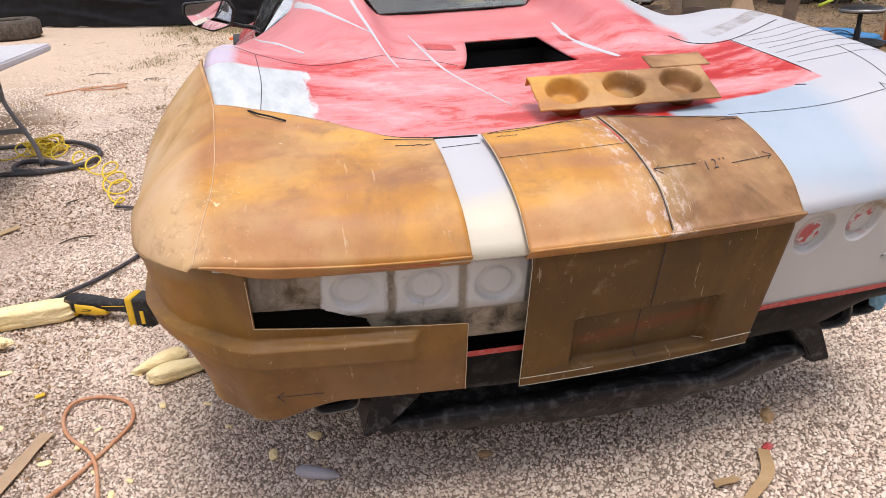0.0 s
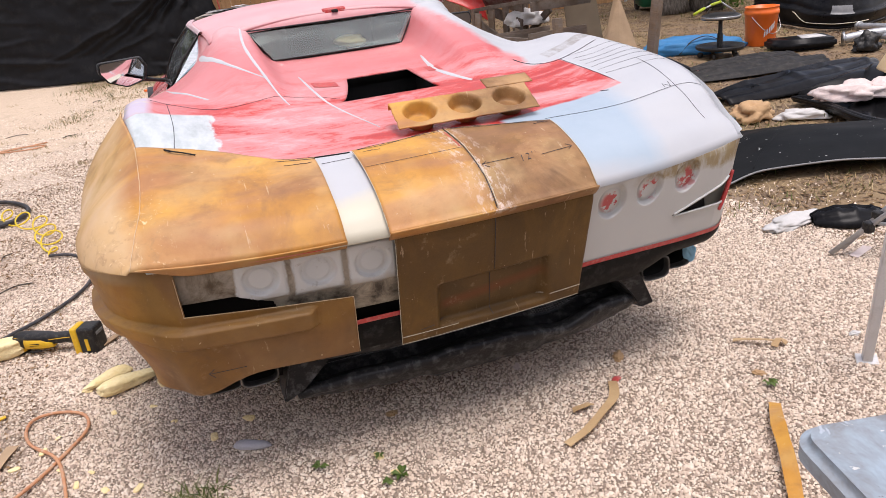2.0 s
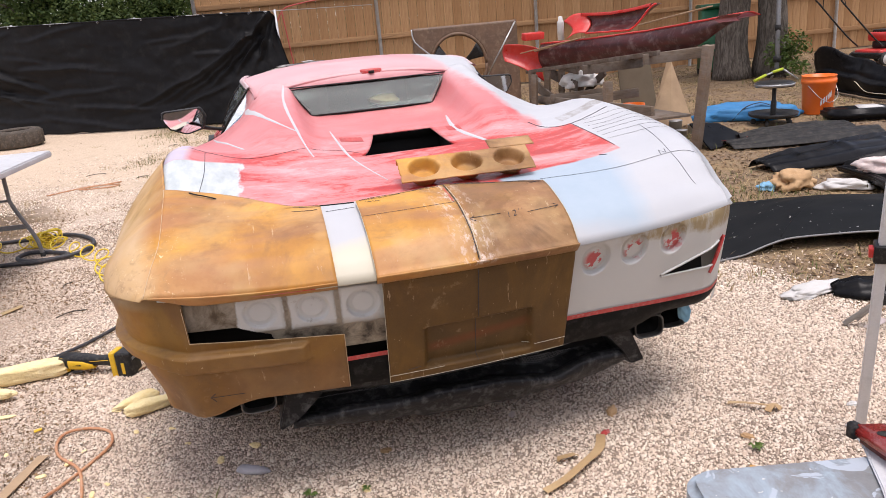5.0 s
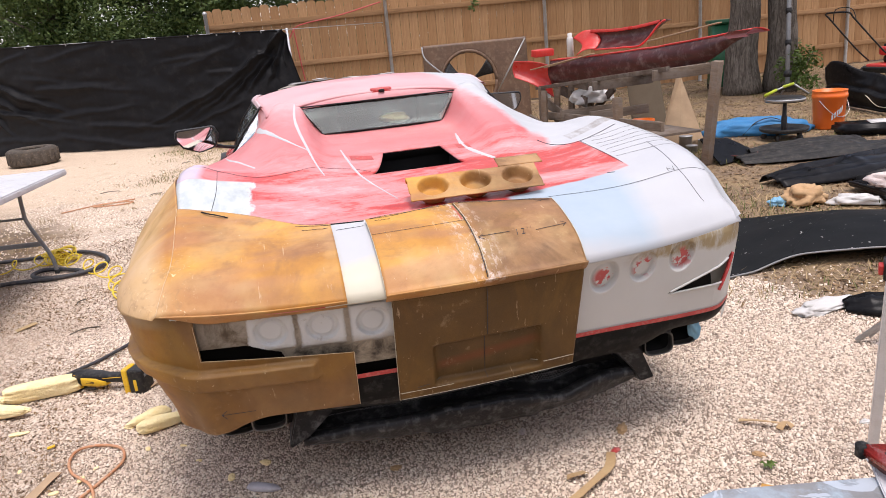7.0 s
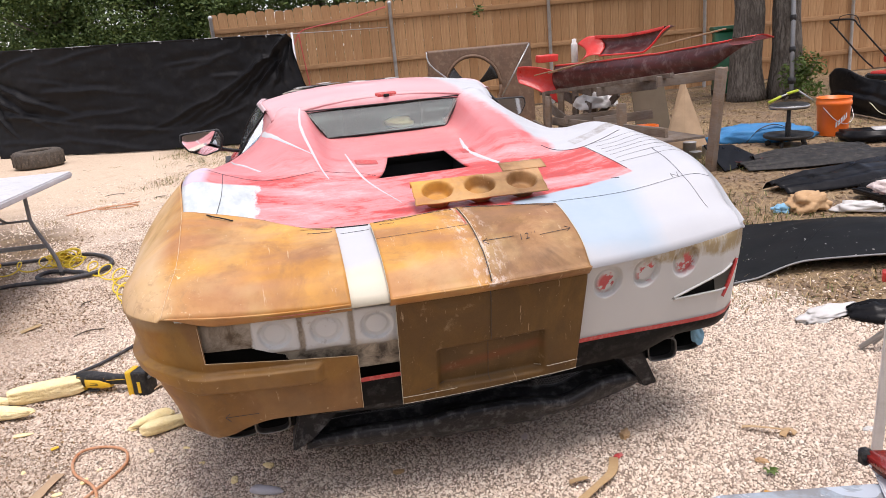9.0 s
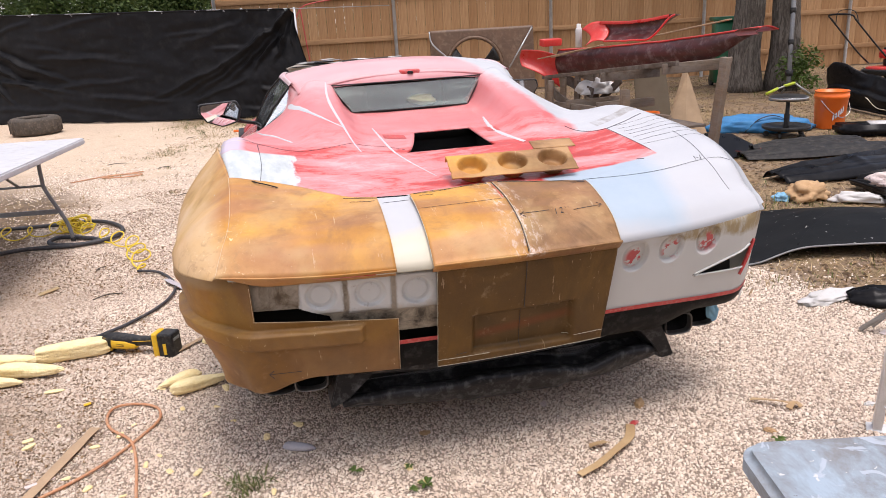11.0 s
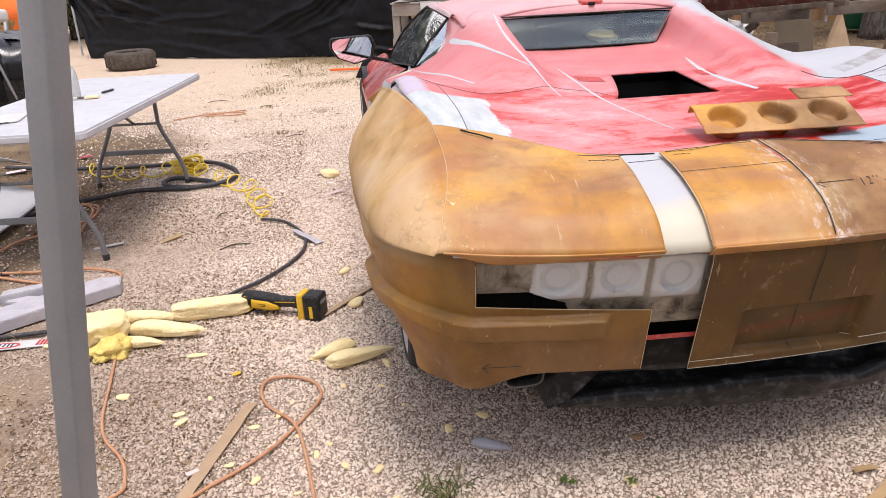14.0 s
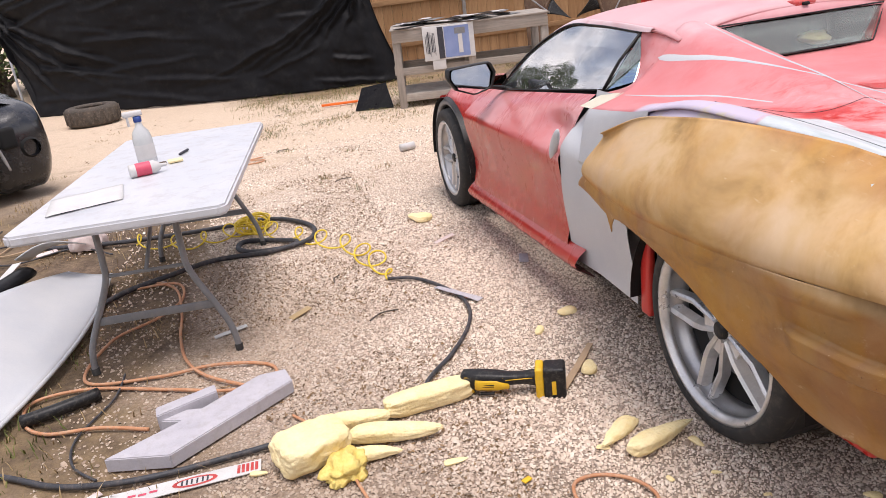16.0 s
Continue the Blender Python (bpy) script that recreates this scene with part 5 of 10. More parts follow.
        return (sx * (x - scoop), y - 0.03 * (1 - v) * (1 - u), z)
    d = car_part("door", grid_bm(40, 30, door, flip=sx > 0), M["red_side"], "rubbed red door, shade below its crease put into the colour")
    # shoulder between door and haunch
    def shoulder(u, v):
        y = 1.52 + (0.565 + 0.015 * smoothstep(0.45, 1.0, v)) * u
        zt, zb = 0.955 + 0.02 * u, 0.245
        z = zt + (zb - zt) * v
        x = 0.80 + 0.188 * smoothstep(0.0, 0.33, v) - 0.04 * smoothstep(0.5, 1.0, v) + 0.02 * smoothstep(0.5, 1.0, u)
        return (sx * (x - 0.02 * u), y, z)
    car_part("shoulder_filler", grid_bm(20, 24, shoulder, flip=sx > 0), M["white"], "white filled panel behind the door")
    # near-black sheet standing in for shade in the door gap, a pale filled handle pocket and a tan strip under the
    # glass
    car_part("door_backing", box_bm(0.02, 0.60, 0.46, (sx * 0.925, 2.05, 0.48), 0.004), M["pit"])
    bm = bmesh.new()
    bmesh.ops.create_icosphere(bm, subdivisions=3, radius=1.0)
    for v in bm.verts:
        v.co = Vector((sx * (0.993 + 0.016 * v.co.x * sx), 2.125 + 0.030 * v.co.y - 0.045 * v.co.z, 0.765 + 0.075 * v.co.z))
    car_part("handle_pocket", bm, M["white"], "pale filled door handle pocket")
    # sill
    def sill(u, v):
        y = 1.95 + 1.57 * u
        a = math.pi * 0.5 * v
        return (sx * (0.950 + 0.060 * math.sin(min(1.0, 2.5 * v) * math.pi / 2) - 0.13 * smoothstep(0.4, 1.0, v)), y, 0.325 - 0.05 * u - 0.17 * v)
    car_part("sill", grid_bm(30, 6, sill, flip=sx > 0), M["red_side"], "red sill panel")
    # front wing above the wheel
    def wing(u, v):
        y = 3.46 + 1.25 * u
        zl = max(side_low(y), 0.26)
        zt = 0.845 - 0.16 * u ** 1.6 + 0.02 * math.sin(math.pi * u)
        z = zt + (zl - zt) * v
        x = curve_at(y, HALF_W) - 0.055 - 0.14 * (1 - v) ** 2.2
        return (sx * x, y, z)
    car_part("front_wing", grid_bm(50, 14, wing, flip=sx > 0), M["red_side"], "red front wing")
    # wing mirror: a chamfered housing that tapers forward, with a rim and inset glass
    rim = ((-0.132, 0.062), (-0.118, 0.070), (0.098, 0.078), (0.112, 0.070), (0.134, 0.022), (0.112, -0.048), (0.096, -0.062), (0.016, -0.083), (-0.004, -0.083), (-0.098, -0.046), (-0.132, 0.006), (-0.138, 0.024))

    def rim_ring(bm, grow, y, cx=0.0):
        return [bm.verts.new((sx * (1.042 - cx - x * grow), y, 0.958 + z * grow)) for x, z in rim]
    bm = bmesh.new()
    loft(bm, [rim_ring(bm, k, y, c) for k, y, c in ((0.90, 3.072, 0.0), (0.94, 3.060, 0.0), (1.0, 3.064, 0.0), (1.03, 3.085, 0.0), (1.0, 3.125, 0.0), (0.82, 3.165, 0.01), (0.45, 3.190, 0.02), (0.10, 3.197, 0.02))], True)
    bmesh.ops.recalc_face_normals(bm, faces=bm.faces)
    mir = car_part("wing_mirror", bm, M["toolblack"], "black wing mirror with a chamfered outline")
    bm = bmesh.new()
    bm.faces.new([bm.verts.new((-sx * x * 0.905, 0.0, z * 0.905)) for x, z in rim])
    bmesh.ops.transform(bm, matrix=pose(sx * 1.042, 3.066, 0.958, -3.5, 0, -sx * 9), verts=bm.verts)
    part("mirror_glass", bm, M["mirror"], mir, "mirror glass", smooth=False)
    part("stalk", tube_bm(smooth_path([(sx * 0.955, 3.13, 0.905), (sx * 0.90, 3.17, 0.885), (sx * 0.82, 3.20, 0.865)], 4), [0.028, 0.026, 0.024, 0.022, 0.02, 0.02, 0.02, 0.022, 0.026], 10, flat=0.6), M["toolblack"], mir, "black mirror stalk")

# windscreen, bonnet and nose, mostly out of sight
ws = car_part("windscreen", grid_bm(20, 12, lambda u, v: ((2 * u - 1) * (0.60 + 0.17 * v), 2.92 + 0.80 * v - 0.10 * (2 * u - 1) ** 2 * v, 1.19 - 0.34 * v - 0.03 * (2 * u - 1) ** 2)), M["glass"], "windscreen")
ws.visible_shadow = False
car_part("bonnet", grid_bm(24, 20, lambda u, v: ((2 * u - 1) * (0.80 - 0.06 * v), 3.62 + 1.15 * v - 0.10 * (2 * u - 1) ** 2, 0.855 - 0.22 * v * v + 0.04 * smoothstep(0.5, 1, abs(2 * u - 1)) * (1 - v))), M["red_side"], "red bonnet")
car_part("nose", grid_bm(24, 10, lambda u, v: ((2 * u - 1) * 0.84, 4.70 - 0.10 * (2 * u - 1) ** 2 + 0.12 * math.sin(math.pi * v), 0.66 - 0.46 * v)), M["red_side"], "red nose")
bm = box_bm(1.5, 3.6, 0.06, (0, 2.6, 0.20), 0.02)
car_part("floor_pan", bm, M["pit"], "dark underside")


# -- wheels --
def wheel(x, y, r, rim, width, sx, dish=0.03):
    """Tyre and five-spoke rim; sx is the outer side."""
    m = Matrix.Translation((x, y, r - 0.005)) @ Matrix.Rotation(radians(90) * sx, 4, "Y")
    hw = width / 2
    w = thing("wheel", "", "")
    w.name = "wheel"
    prof = [(rim, hw * 0.86), (rim + 0.010, hw * 0.98), (r - 0.045, hw), (r - 0.016, hw * 0.93), (r - 0.004, hw * 0.80), (r, hw * 0.5), (r, -hw * 0.5), (r - 0.004, -hw * 0.8), (r - 0.045, -hw), (rim, -hw * 0.86)]
    bm = lathe_bm(prof, 64, m)
    tyre = part("wheel", bm, M["rubber"], car, "low-profile tyre on a silver five-spoke rim")
    bpy.data.objects.remove(w)
    # tread grooves as dark raised ribs
    bm = bmesh.new()
    for o in (-0.55, -0.2, 0.2, 0.55):
        lathe_bm([(r - 0.001, hw * o - 0.004), (r + 0.003, hw * o), (r - 0.001, hw * o + 0.004)], 64, m, bm)
    part("tread_rib", bm, M["rubber"], tyre)
    bm = lathe_bm([(rim + 0.006, hw * 0.90), (rim + 0.006, hw * 0.96), (rim - 0.006, hw * 0.97), (rim - 0.016, hw * 0.84), (rim - 0.020, hw * 0.76), (rim - 0.008, hw * 0.72)], 64, m)
    part("rim", bm, M["alloy"], tyre, "silver alloy rim")
    bm = lathe_bm([(rim - 0.018, hw * 0.75), (rim - 0.022, hw * 0.55), (rim - 0.034, hw * 0.50), (rim - 0.036, hw * 0.30), (rim - 0.03, -hw * 0.8), (rim + 0.004, -hw * 0.86)], 64, m)
    part("rim_barrel", bm, M["steel"], tyre, "dull grey rim barrel")
    zc = hw * 0.80 - dish
    for k in range(5):
        a = 2 * math.pi * k / 5 + 0.35
        bm = bmesh.new()
        for off in (-1, 1):
            own = bmesh.new()
            pts = []
            for r0, o0, hgt, wd in ((0.036, 0.012, 0.004, 0.012), (rim * 0.36, 0.030, 0.008, 0.0155), (rim * 0.52, 0.038, 0.006, 0.0165), (rim - 0.010, 0.027, 0.014, 0.0175)):
                for qx, qz in ((-wd, -0.030), (wd, -0.030), (wd * (0.95 if off > 0 else 0.35), 0.002), (wd * 0.45 * off, 0.008), (-wd * (0.95 if off < 0 else 0.35), 0.002)):
                    pts.append(own.verts.new((r0, off * o0 + qx, zc + hgt + qz)))
            for i in range(3):
                for j in range(5):
                    own.faces.new((pts[5 * i + j], pts[5 * i + (j + 1) % 5], pts[5 * i + 5 + (j + 1) % 5], pts[5 * i + 5 + j]))
            own.faces.new(pts[:5])
            own.faces.new(pts[15:])
            bmesh.ops.recalc_face_normals(own, faces=own.faces)
            bmesh.ops.rotate(own, cent=(0, 0, 0), matrix=Matrix.Rotation(a, 3, "Z"), verts=own.verts)
            bmesh.ops.transform(own, matrix=m, verts=own.verts)
            merge(bm, own)
        web = slab_bm([(0.04, -0.012), (rim * 0.34, -0.026), (rim * 0.34, 0.026), (0.04, 0.012)], zc - 0.024, zc + 0.002, 0.003)
        bmesh.ops.rotate(web, cent=(0, 0, 0), matrix=Matrix.Rotation(a, 3, "Z"), verts=web.verts)
        bmesh.ops.transform(web, matrix=m, verts=web.verts)
        merge(bm, web)
        part("spoke", bm, M["alloy"], tyre, smooth=False)
    hub = part("hub_cap", lathe_bm([(0.0, zc + 0.012), (0.028, zc + 0.010), (0.032, zc), (0.068, zc - 0.002), (0.072, zc - 0.03)], 32, m), M["alloy"], tyre)
    part("centre_cap", lathe_bm([(0.0, zc + 0.016), (0.028, zc + 0.016), (0.031, zc + 0.004)], 24, m), M["toolblack"], tyre, "dark centre cap")
    for k in range(5):
        a = 2 * math.pi * k / 5
        part("wheel_nut", lathe_bm([(0.0, zc + 0.006), (0.009, zc + 0.005), (0.010, zc - 0.004)], 8, m @ Matrix.Translation((0.052 * math.cos(a), 0.052 * math.sin(a), 0))), M["steel"], tyre)
    part("brake_disc", lathe_bm([(0.10, hw * 0.33), (0.165, hw * 0.33), (0.168, hw * 0.26), (0.10, hw * 0.26)], 40, m), M["greyleg"], tyre, "dull brake disc")
    # near-black disc behind the spokes, standing in for the wheel's shaded inside
    part("barrel", lathe_bm([(0.0, hw * 0.30), (rim - 0.020, hw * 0.30), (rim - 0.020, hw * 0.22), (0, hw * 0.22)], 40, m), M["pit"], tyre)
    return tyre


wheel(-0.835, 1.035, 0.358, 0.292, 0.29, -1)
wheel(0.80, 1.06, 0.345, 0.262, 0.29, 1)
wheel(-0.875, 3.97, 0.335, 0.250, 0.25, -1)
wheel(0.845, 3.97, 0.335, 0.250, 0.25, 1)
# dark arch liners
for y in (1.06, 3.97):
    for sx in (-1, 1):
        bm = grid_bm(24, 4, lambda u, v: (sx * (0.55 + 0.43 * v), y + 0.46 * math.cos(math.pi * u), 0.28 + 0.46 * math.sin(math.pi * u)), flip=sx < 0)
        car_part("arch_liner", bm, M["toolblack"] if y > 2 else M["pit"], "dark plastic arch liner")
for sx in (-1, 1):
    pts = [(sx * 0.945, 3.97 + 0.405 * math.cos(a), 0.31 + 0.398 * math.sin(a)) for a in [math.pi * k / 24 for k in range(25)]]
    car_part("arch_flare", tube_bm(pts, 0.022, 8), M["greyleg"], "dark grey exposed arch liner edge")
bm = box_bm(0.03, 0.065, 0.36, (-0.93, 1.475, 0.40), 0.012)
car_part("inner_bracket", bm, M["red"], "red painted bracket inside the arch")
bm = box_bm(0.10, 0.30, 0.07, (-0.86, 0.60, 0.285), 0.02)
car_part("tow_tab", bm, M["red"], "red lower bracket behind the wheel")

# pale filler stripes wiped flat over the red buttress and deck
def ribbon(pts, w0, w1, lift=0.0015):
    path = smooth_path([(x, y, 0) for x, y in pts], 14)
    n = len(path) - 1

    def f(u, v):
        k = min(int(u * n), n - 1)
        d = (path[k + 1] - path[k]).normalized()
        p = path[k].lerp(path[k + 1], u * n - k)
        w = (w0 + (w1 - w0) * u) * (1 + 0.35 * noise.noise((u * 9, w0 * 90, 1))) * math.sin(math.pi * min(1, max(0.03, u * 0.94 + 0.03))) ** 0.35
        q = p + Vector((-d.y, d.x, 0)) * w * (2 * v - 1)
        return deck(q.x, q.y, lift * (1 - (2 * v - 1) ** 2) + 0.0004)
    return grid_bm(n * 2, 4, f)


for pts, w0, w1 in (([(-0.425, 1.88), (-0.44, 1.6), (-0.41, 1.227), (-0.37, 1.00)], 0.012, 0.007), ([(-0.625, 1.90), (-0.60, 1.68), (-0.525, 1.43), (-0.41, 1.227)], 0.022, 0.006), ([(-0.80, 1.85), (-0.74, 1.45), (-0.64, 1.20)], 0.006, 0.010), ([(-0.262, 1.42), (-0.232, 1.0), (-0.15, 0.57)], 0.011, 0.004), ([(0.29, 1.45), (0.27, 1.2), (0.33, 0.95)], 0.012, 0.02)):
    car_part("filler_line", ribbon(pts, 0.62 * w0, 0.70 * w1), M["white"], "thin stripe of white filler")
# dark panel gaps, pencil lines and a drawn shadow under the skin's edge, on the deck
for pts, r in (([(-0.780, 0.535), (-0.775, 0.80), (-0.79, 1.16)], 0.0018), ([(-0.745, 0.508), (-0.69, 0.520), (-0.625, 0.500)], 0.006), ([(-0.62, 0.462), (-0.5, 0.378), (-0.42, 0.354)], 0.005), ([(-0.85, 1.20), (-0.6, 1.05), (-0.3, 1.10), (-0.18, 1.02)], 0.002), ([(0.325, 0.325), (0.56, 0.293), (0.823, 0.299), (0.92, 0.27)], 0.0020), ([(0.838, 0.62), (0.823, 0.30), (0.830, 0.10)], 0.0016), ([(0.556, 1.06), (0.60, 0.968), (0.69, 0.918), (0.86, 0.93)], 0.0042), ([(0.692, 0.915), (0.690, 0.70), (0.688, 0.515)], 0.0026), ([(0.60, 0.455), (0.625, 0.44)], 0.004), ([(0.785, 0.306), (0.788, 0.336), (0.789, 0.337)], 0.0016), ([(0.788, 0.336), (0.806, 0.308), (0.807, 0.309)], 0.0016), ([(0.807, 0.308), (0.812, 0.338), (0.812, 0.339)], 0.0016)):
    path = smooth_path([(x, y, 0) for x, y in pts], 10)
    path = [deck(p.x, p.y, 0.0008) for p in path]
    car_part("pencil_line", tube_bm(path, 0.62 * r, 5, flat=0.4), M["ink"])
for k in range(7):
    y0 = 0.57 + 0.052 * k
    path = [deck(p.x, p.y, 0.001) for p in smooth_path([(0.70 + 0.004 * k, y0 + 0.03, 0), (0.79, y0 + 0.012 * math.sin(k), 0), (0.91, y0 - 0.04, 0)], 8)]
    car_part("pencil_line", tube_bm(path, 0.0009, 5, flat=0.4), M["ink"])

# ---- loose fibreglass skins laid over the tail ----
LIFT = 0.010
quarter = thing("fibreglass_quarter_panel", "amber fibreglass quarter panel laid over the tail and wheel arch", "body panel")


def skin(name, bm, parent, label="", mat=None, t=0.004):
    ob = part(name, bm, mat or M["fibre"], parent, label)
    solid(ob, t, -1.0)
    return ob


# deck skin: from the pale gap out to the folded edge
def fold_x(y):
    return curve_at(y, ((0.0, 0.935), (0.07, 0.912), (0.15, 0.888), (0.25, 0.878), (0.55, 0.885), (0.9, 0.90)))


def skin_deck(x, y):
    """The deck skin stands a little off the deck towards its fold."""
    return Vector(deck(x, y, LIFT + 0.016 * smoothstep(0.55, 0.88, -x) * smoothstep(0.02, 0.12, y) * (1 - smoothstep(0.25, 0.48, y))))


def deck_end(x):
    """Front edge of the deck skin."""
    return curve_at(x, ((-0.93, 0.53), (-0.68, 0.50), (-0.50, 0.36), (-0.40, 0.335)))


def q_edge(u):
    """Upper edge of the side skin: along the deck skin's fold, then on over the wheel."""
    if u < 0.34:
        v = u / 0.34
        return skin_deck(-fold_x(deck_end(-0.7) * v), deck_end(-0.90) * v)
    a = Vector(deck(-fold_x(deck_end(-0.7)), deck_end(-0.90), LIFT))
    y = a.y + (1.62 - a.y) * (u - 0.34) / 0.66
    z = curve_at(y, ((a.y, a.z), (0.64, 1.022), (0.99, 1.028), (1.30, 1.000), (1.45, 0.972), (1.62, 0.900)))
    x = curve_at(y, ((a.y, -a.x), (0.75, 0.908), (0.99, 0.938), (1.45, 0.980), (1.62, 1.026)))
    return Vector((-x, y, z))


def q_front(z):
    return curve_at(z, ((0.24, 1.825), (0.50, 1.83), (0.65, 1.815), (0.735, 1.72), (0.80, 1.66), (0.90, 1.62)))


def upper_side(u, v):
    e = q_edge(u)
    cy = 0.100 + (1.72 - 0.100) * u ** 1.05
    cx, cz = crease(cy)
    k = 0.45 + 0.55 * smoothstep(0.22, 0.55, u)
    w = k * math.sin(v * math.pi / 2) ** 0.9 + (1 - k) * (0.80 * v + 0.20 * math.sin(v * math.pi / 2))
    x = -e.x + (cx + LIFT + e.x) * w - 0.036 * math.sin(math.pi * v ** 0.7) * smoothstep(0.1, 0.3, u) + 0.020 * math.sin(math.pi * v ** 3.0) * smoothstep(0.08, 0.22, u)
    return (-x, e.y + (cy - e.y) * v, e.z + (cz - e.z) * (0.35 * v + 0.65 * v ** 1.9))


def side_u(u):
    return 1.02 * u if u < 1 / 3 else 0.34 + 0.99 * (u - 1 / 3)


bm = grid_bm(40, 40, lambda u, v: skin_deck(-0.408 - (fold_x(deck_end(-0.7) * v) - 0.408) * u, deck_end(-0.408 - 0.492 * u) * v), flip=True)
grid_bm(120, 18, lambda u, v: upper_side(side_u(u), v), bm=bm)
bmesh.ops.remove_doubles(bm, verts=bm.verts, dist=0.0006)
skin("upper_skin", bm, quarter, "amber resin skin over deck and haunch")


def low_edge(s, y):
    """Lower edge of the wrap-round skin, with the hand-cut wheel arch."""
    if s <= 0.84:
        return curve_at(s, ((0.40, 0.400), (0.60, 0.402), (0.69, 0.400), (0.75, 0.384), (0.81, 0.358), (0.84, 0.352)))
    ragged = 0.004 * noise.noise((s * 60, 0, 0))
    if y < 1.49:
        return ragged + curve_at(y, ((0.15, 0.350), (0.36, 0.338), (0.48, 0.322), (0.58, 0.338), (0.66, 0.380), (0.72, 0.425), (0.79, 0.470), (0.91, 0.545), (1.1, 0.615), (1.3, 0.655), (1.42, 0.645), (1.475, 0.60), (1.49, 0.555)))
    return ragged + curve_at(y, ((1.49, 0.640), (1.65, 0.66), (1.83, 0.67)))


def bump_out(s, z, y):
    """The raised rub strip that runs round the corner."""
    on = smoothstep(0.505, 0.53, s) * (1 - smoothstep(0.55, 0.575, y) if s > 1 else 1)
    zc = 0.560 + 0.030 * smoothstep(0.84, 1.15, s)
    return 0.034 * on * (1 - smoothstep(0.026, 0.035, abs(z - zc)))


def wrap_point(s, z):
    x, y = ring(s, z)
    b = bump_out(s, z, y) + LIFT
    if s < 0.84:
        return (-x, y - b, z)
    t = smoothstep(0.80, 1.2, s)
    x += max(0.0, crease(y)[0] - 0.035 - x) * 0.75 * smoothstep(0.92, 1.06, s) * smoothstep(0.54, 0.70, z)
    x -= 0.032 * smoothstep(0.0, 0.17, 0.535 - z) * smoothstep(0.84, 1.02, s)
    b += 0.026 * smoothstep(0.95, 1.25, s) * smoothstep(0.0, 0.06, crease(y)[1] - z)
    return (-(x + b * (0.25 + 0.75 * t)), y - b * (1 - t), z)


def wrap_s(u):
    return 0.405 + 0.437 * u / 0.26 if u < 0.26 else 0.842 + (2.455 - 0.842) * (u - 0.26) / 0.74


def wrap_low(u, v):
    """Rear corner, from the flap's inner end round to the wheel arch; row 0.4 runs along the opening's lower edge."""
    s = wrap_s(u)
    x, y = ring(s, 0.6)
    zt = (0.775 + 0.018 * smoothstep(0.84, 0.95, s)) if s < 1.02 else crease(y)[1]
    zb = low_edge(s, y)
    zm = 0.596 + 0.032 * (s - 0.405) / 0.437 if s < 0.842 else max(0.628, zb + 0.6 * (zt - zb))
    zm = min(zm + 0.0, zt - 0.01)
    z = zt + (zm - zt) * v / 0.4 if v < 0.4 else zm + (zb - zm) * (v - 0.4) / 0.6
    p = wrap_point(s, z)
    yf = q_front(z)
    yy = p[1] if p[1] < 1.55 else min(1.55 + (p[1] - 1.55) * (yf - 1.55) / (1.805 - 1.55), yf)
    return (p[0], yy, z)


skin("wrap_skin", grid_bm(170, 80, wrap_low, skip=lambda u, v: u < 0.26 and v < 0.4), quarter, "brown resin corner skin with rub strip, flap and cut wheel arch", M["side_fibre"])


def lip(x, v):
    """The skin's edge turned down under the tail's lip."""
    p = Vector(deck(x, 0.0, LIFT + 0.001))
    q = Vector((x, face_y(x, 0.752) - LIFT, 0.752))
    w = p.lerp(q, v)
    w.y -= 0.005 * math.sin(math.pi * min(1, 0.4 + 0.6 * v))
    return w


skin("lip_strip", grid_bm(40, 5, lambda u, v: lip(-0.408 - 0.515 * u, v * (1 - 0.93 * smoothstep(0.72, 1.0, u)))), quarter)
part("seam", tube_bm([q_edge(0.34 * k / 40) + Vector((0.0015 * noise.noise((k * 0.7, 0, 0)), 0, 0.001)) for k in range(41)], 0.0009, 5), M["raw_edge"], quarter, "pale resin ridge along the fold")
car_part("shut_line", tube_bm([deck(-0.70 + 0.40 * k / 20, deck_end(-0.70 + 0.40 * k / 20) + 0.026, 0.0005) for k in range(21)], 0.0045, 6, flat=0.5), M["pit"], "dark shut line before the resin skin")
car_part("filler_crack", tube_bm(smooth_path([(-0.806, 0.508, 0.994), (-0.785, 0.484, 0.990), (-0.760, 0.474, 0.984), (-0.725, 0.462, 0.973)], 5), 0.0036, 6, flat=0.5), M["pit"], "dark open crack at the filler's edge")
# raw pale cut edges and an inked arrow
for pts in ([wrap_point(0.842, 0.750 - 0.122 * k / 8) for k in range(9)], [wrap_point(0.405 + 0.437 * k / 20, 0.597 + 0.032 * k / 20) for k in range(21)], [wrap_point(0.405, 0.597 - 0.197 * k / 8) for k in range(9)], ):
    part("cut_edge", tube_bm(pts, 0.0009, 5), M["raw_edge"], quarter, "pale raw cut edge")
for pts in ([wrap_point(0.72 + 0.10 * k / 8, 0.430 - 0.004 * k / 8) for k in range(9)], [wrap_point(0.822, 0.426), wrap_point(0.806, 0.440)], [wrap_point(0.822, 0.426), wrap_point(0.808, 0.410)]):
    part("ink_mark", tube_bm(pts, 0.0011, 5), M["ink"], quarter)

# middle skin: two halves with a pale seam, and a plate pocket below
middle = thing("fibreglass_centre_panel", "amber fibreglass centre tail panel with plate pocket and ink marks", "body panel")


def mid_end(x):
    return curve_at(x, ((-0.30, 0.335), (0.0, 0.385), (0.05, 0.375), (0.32, 0.275)))


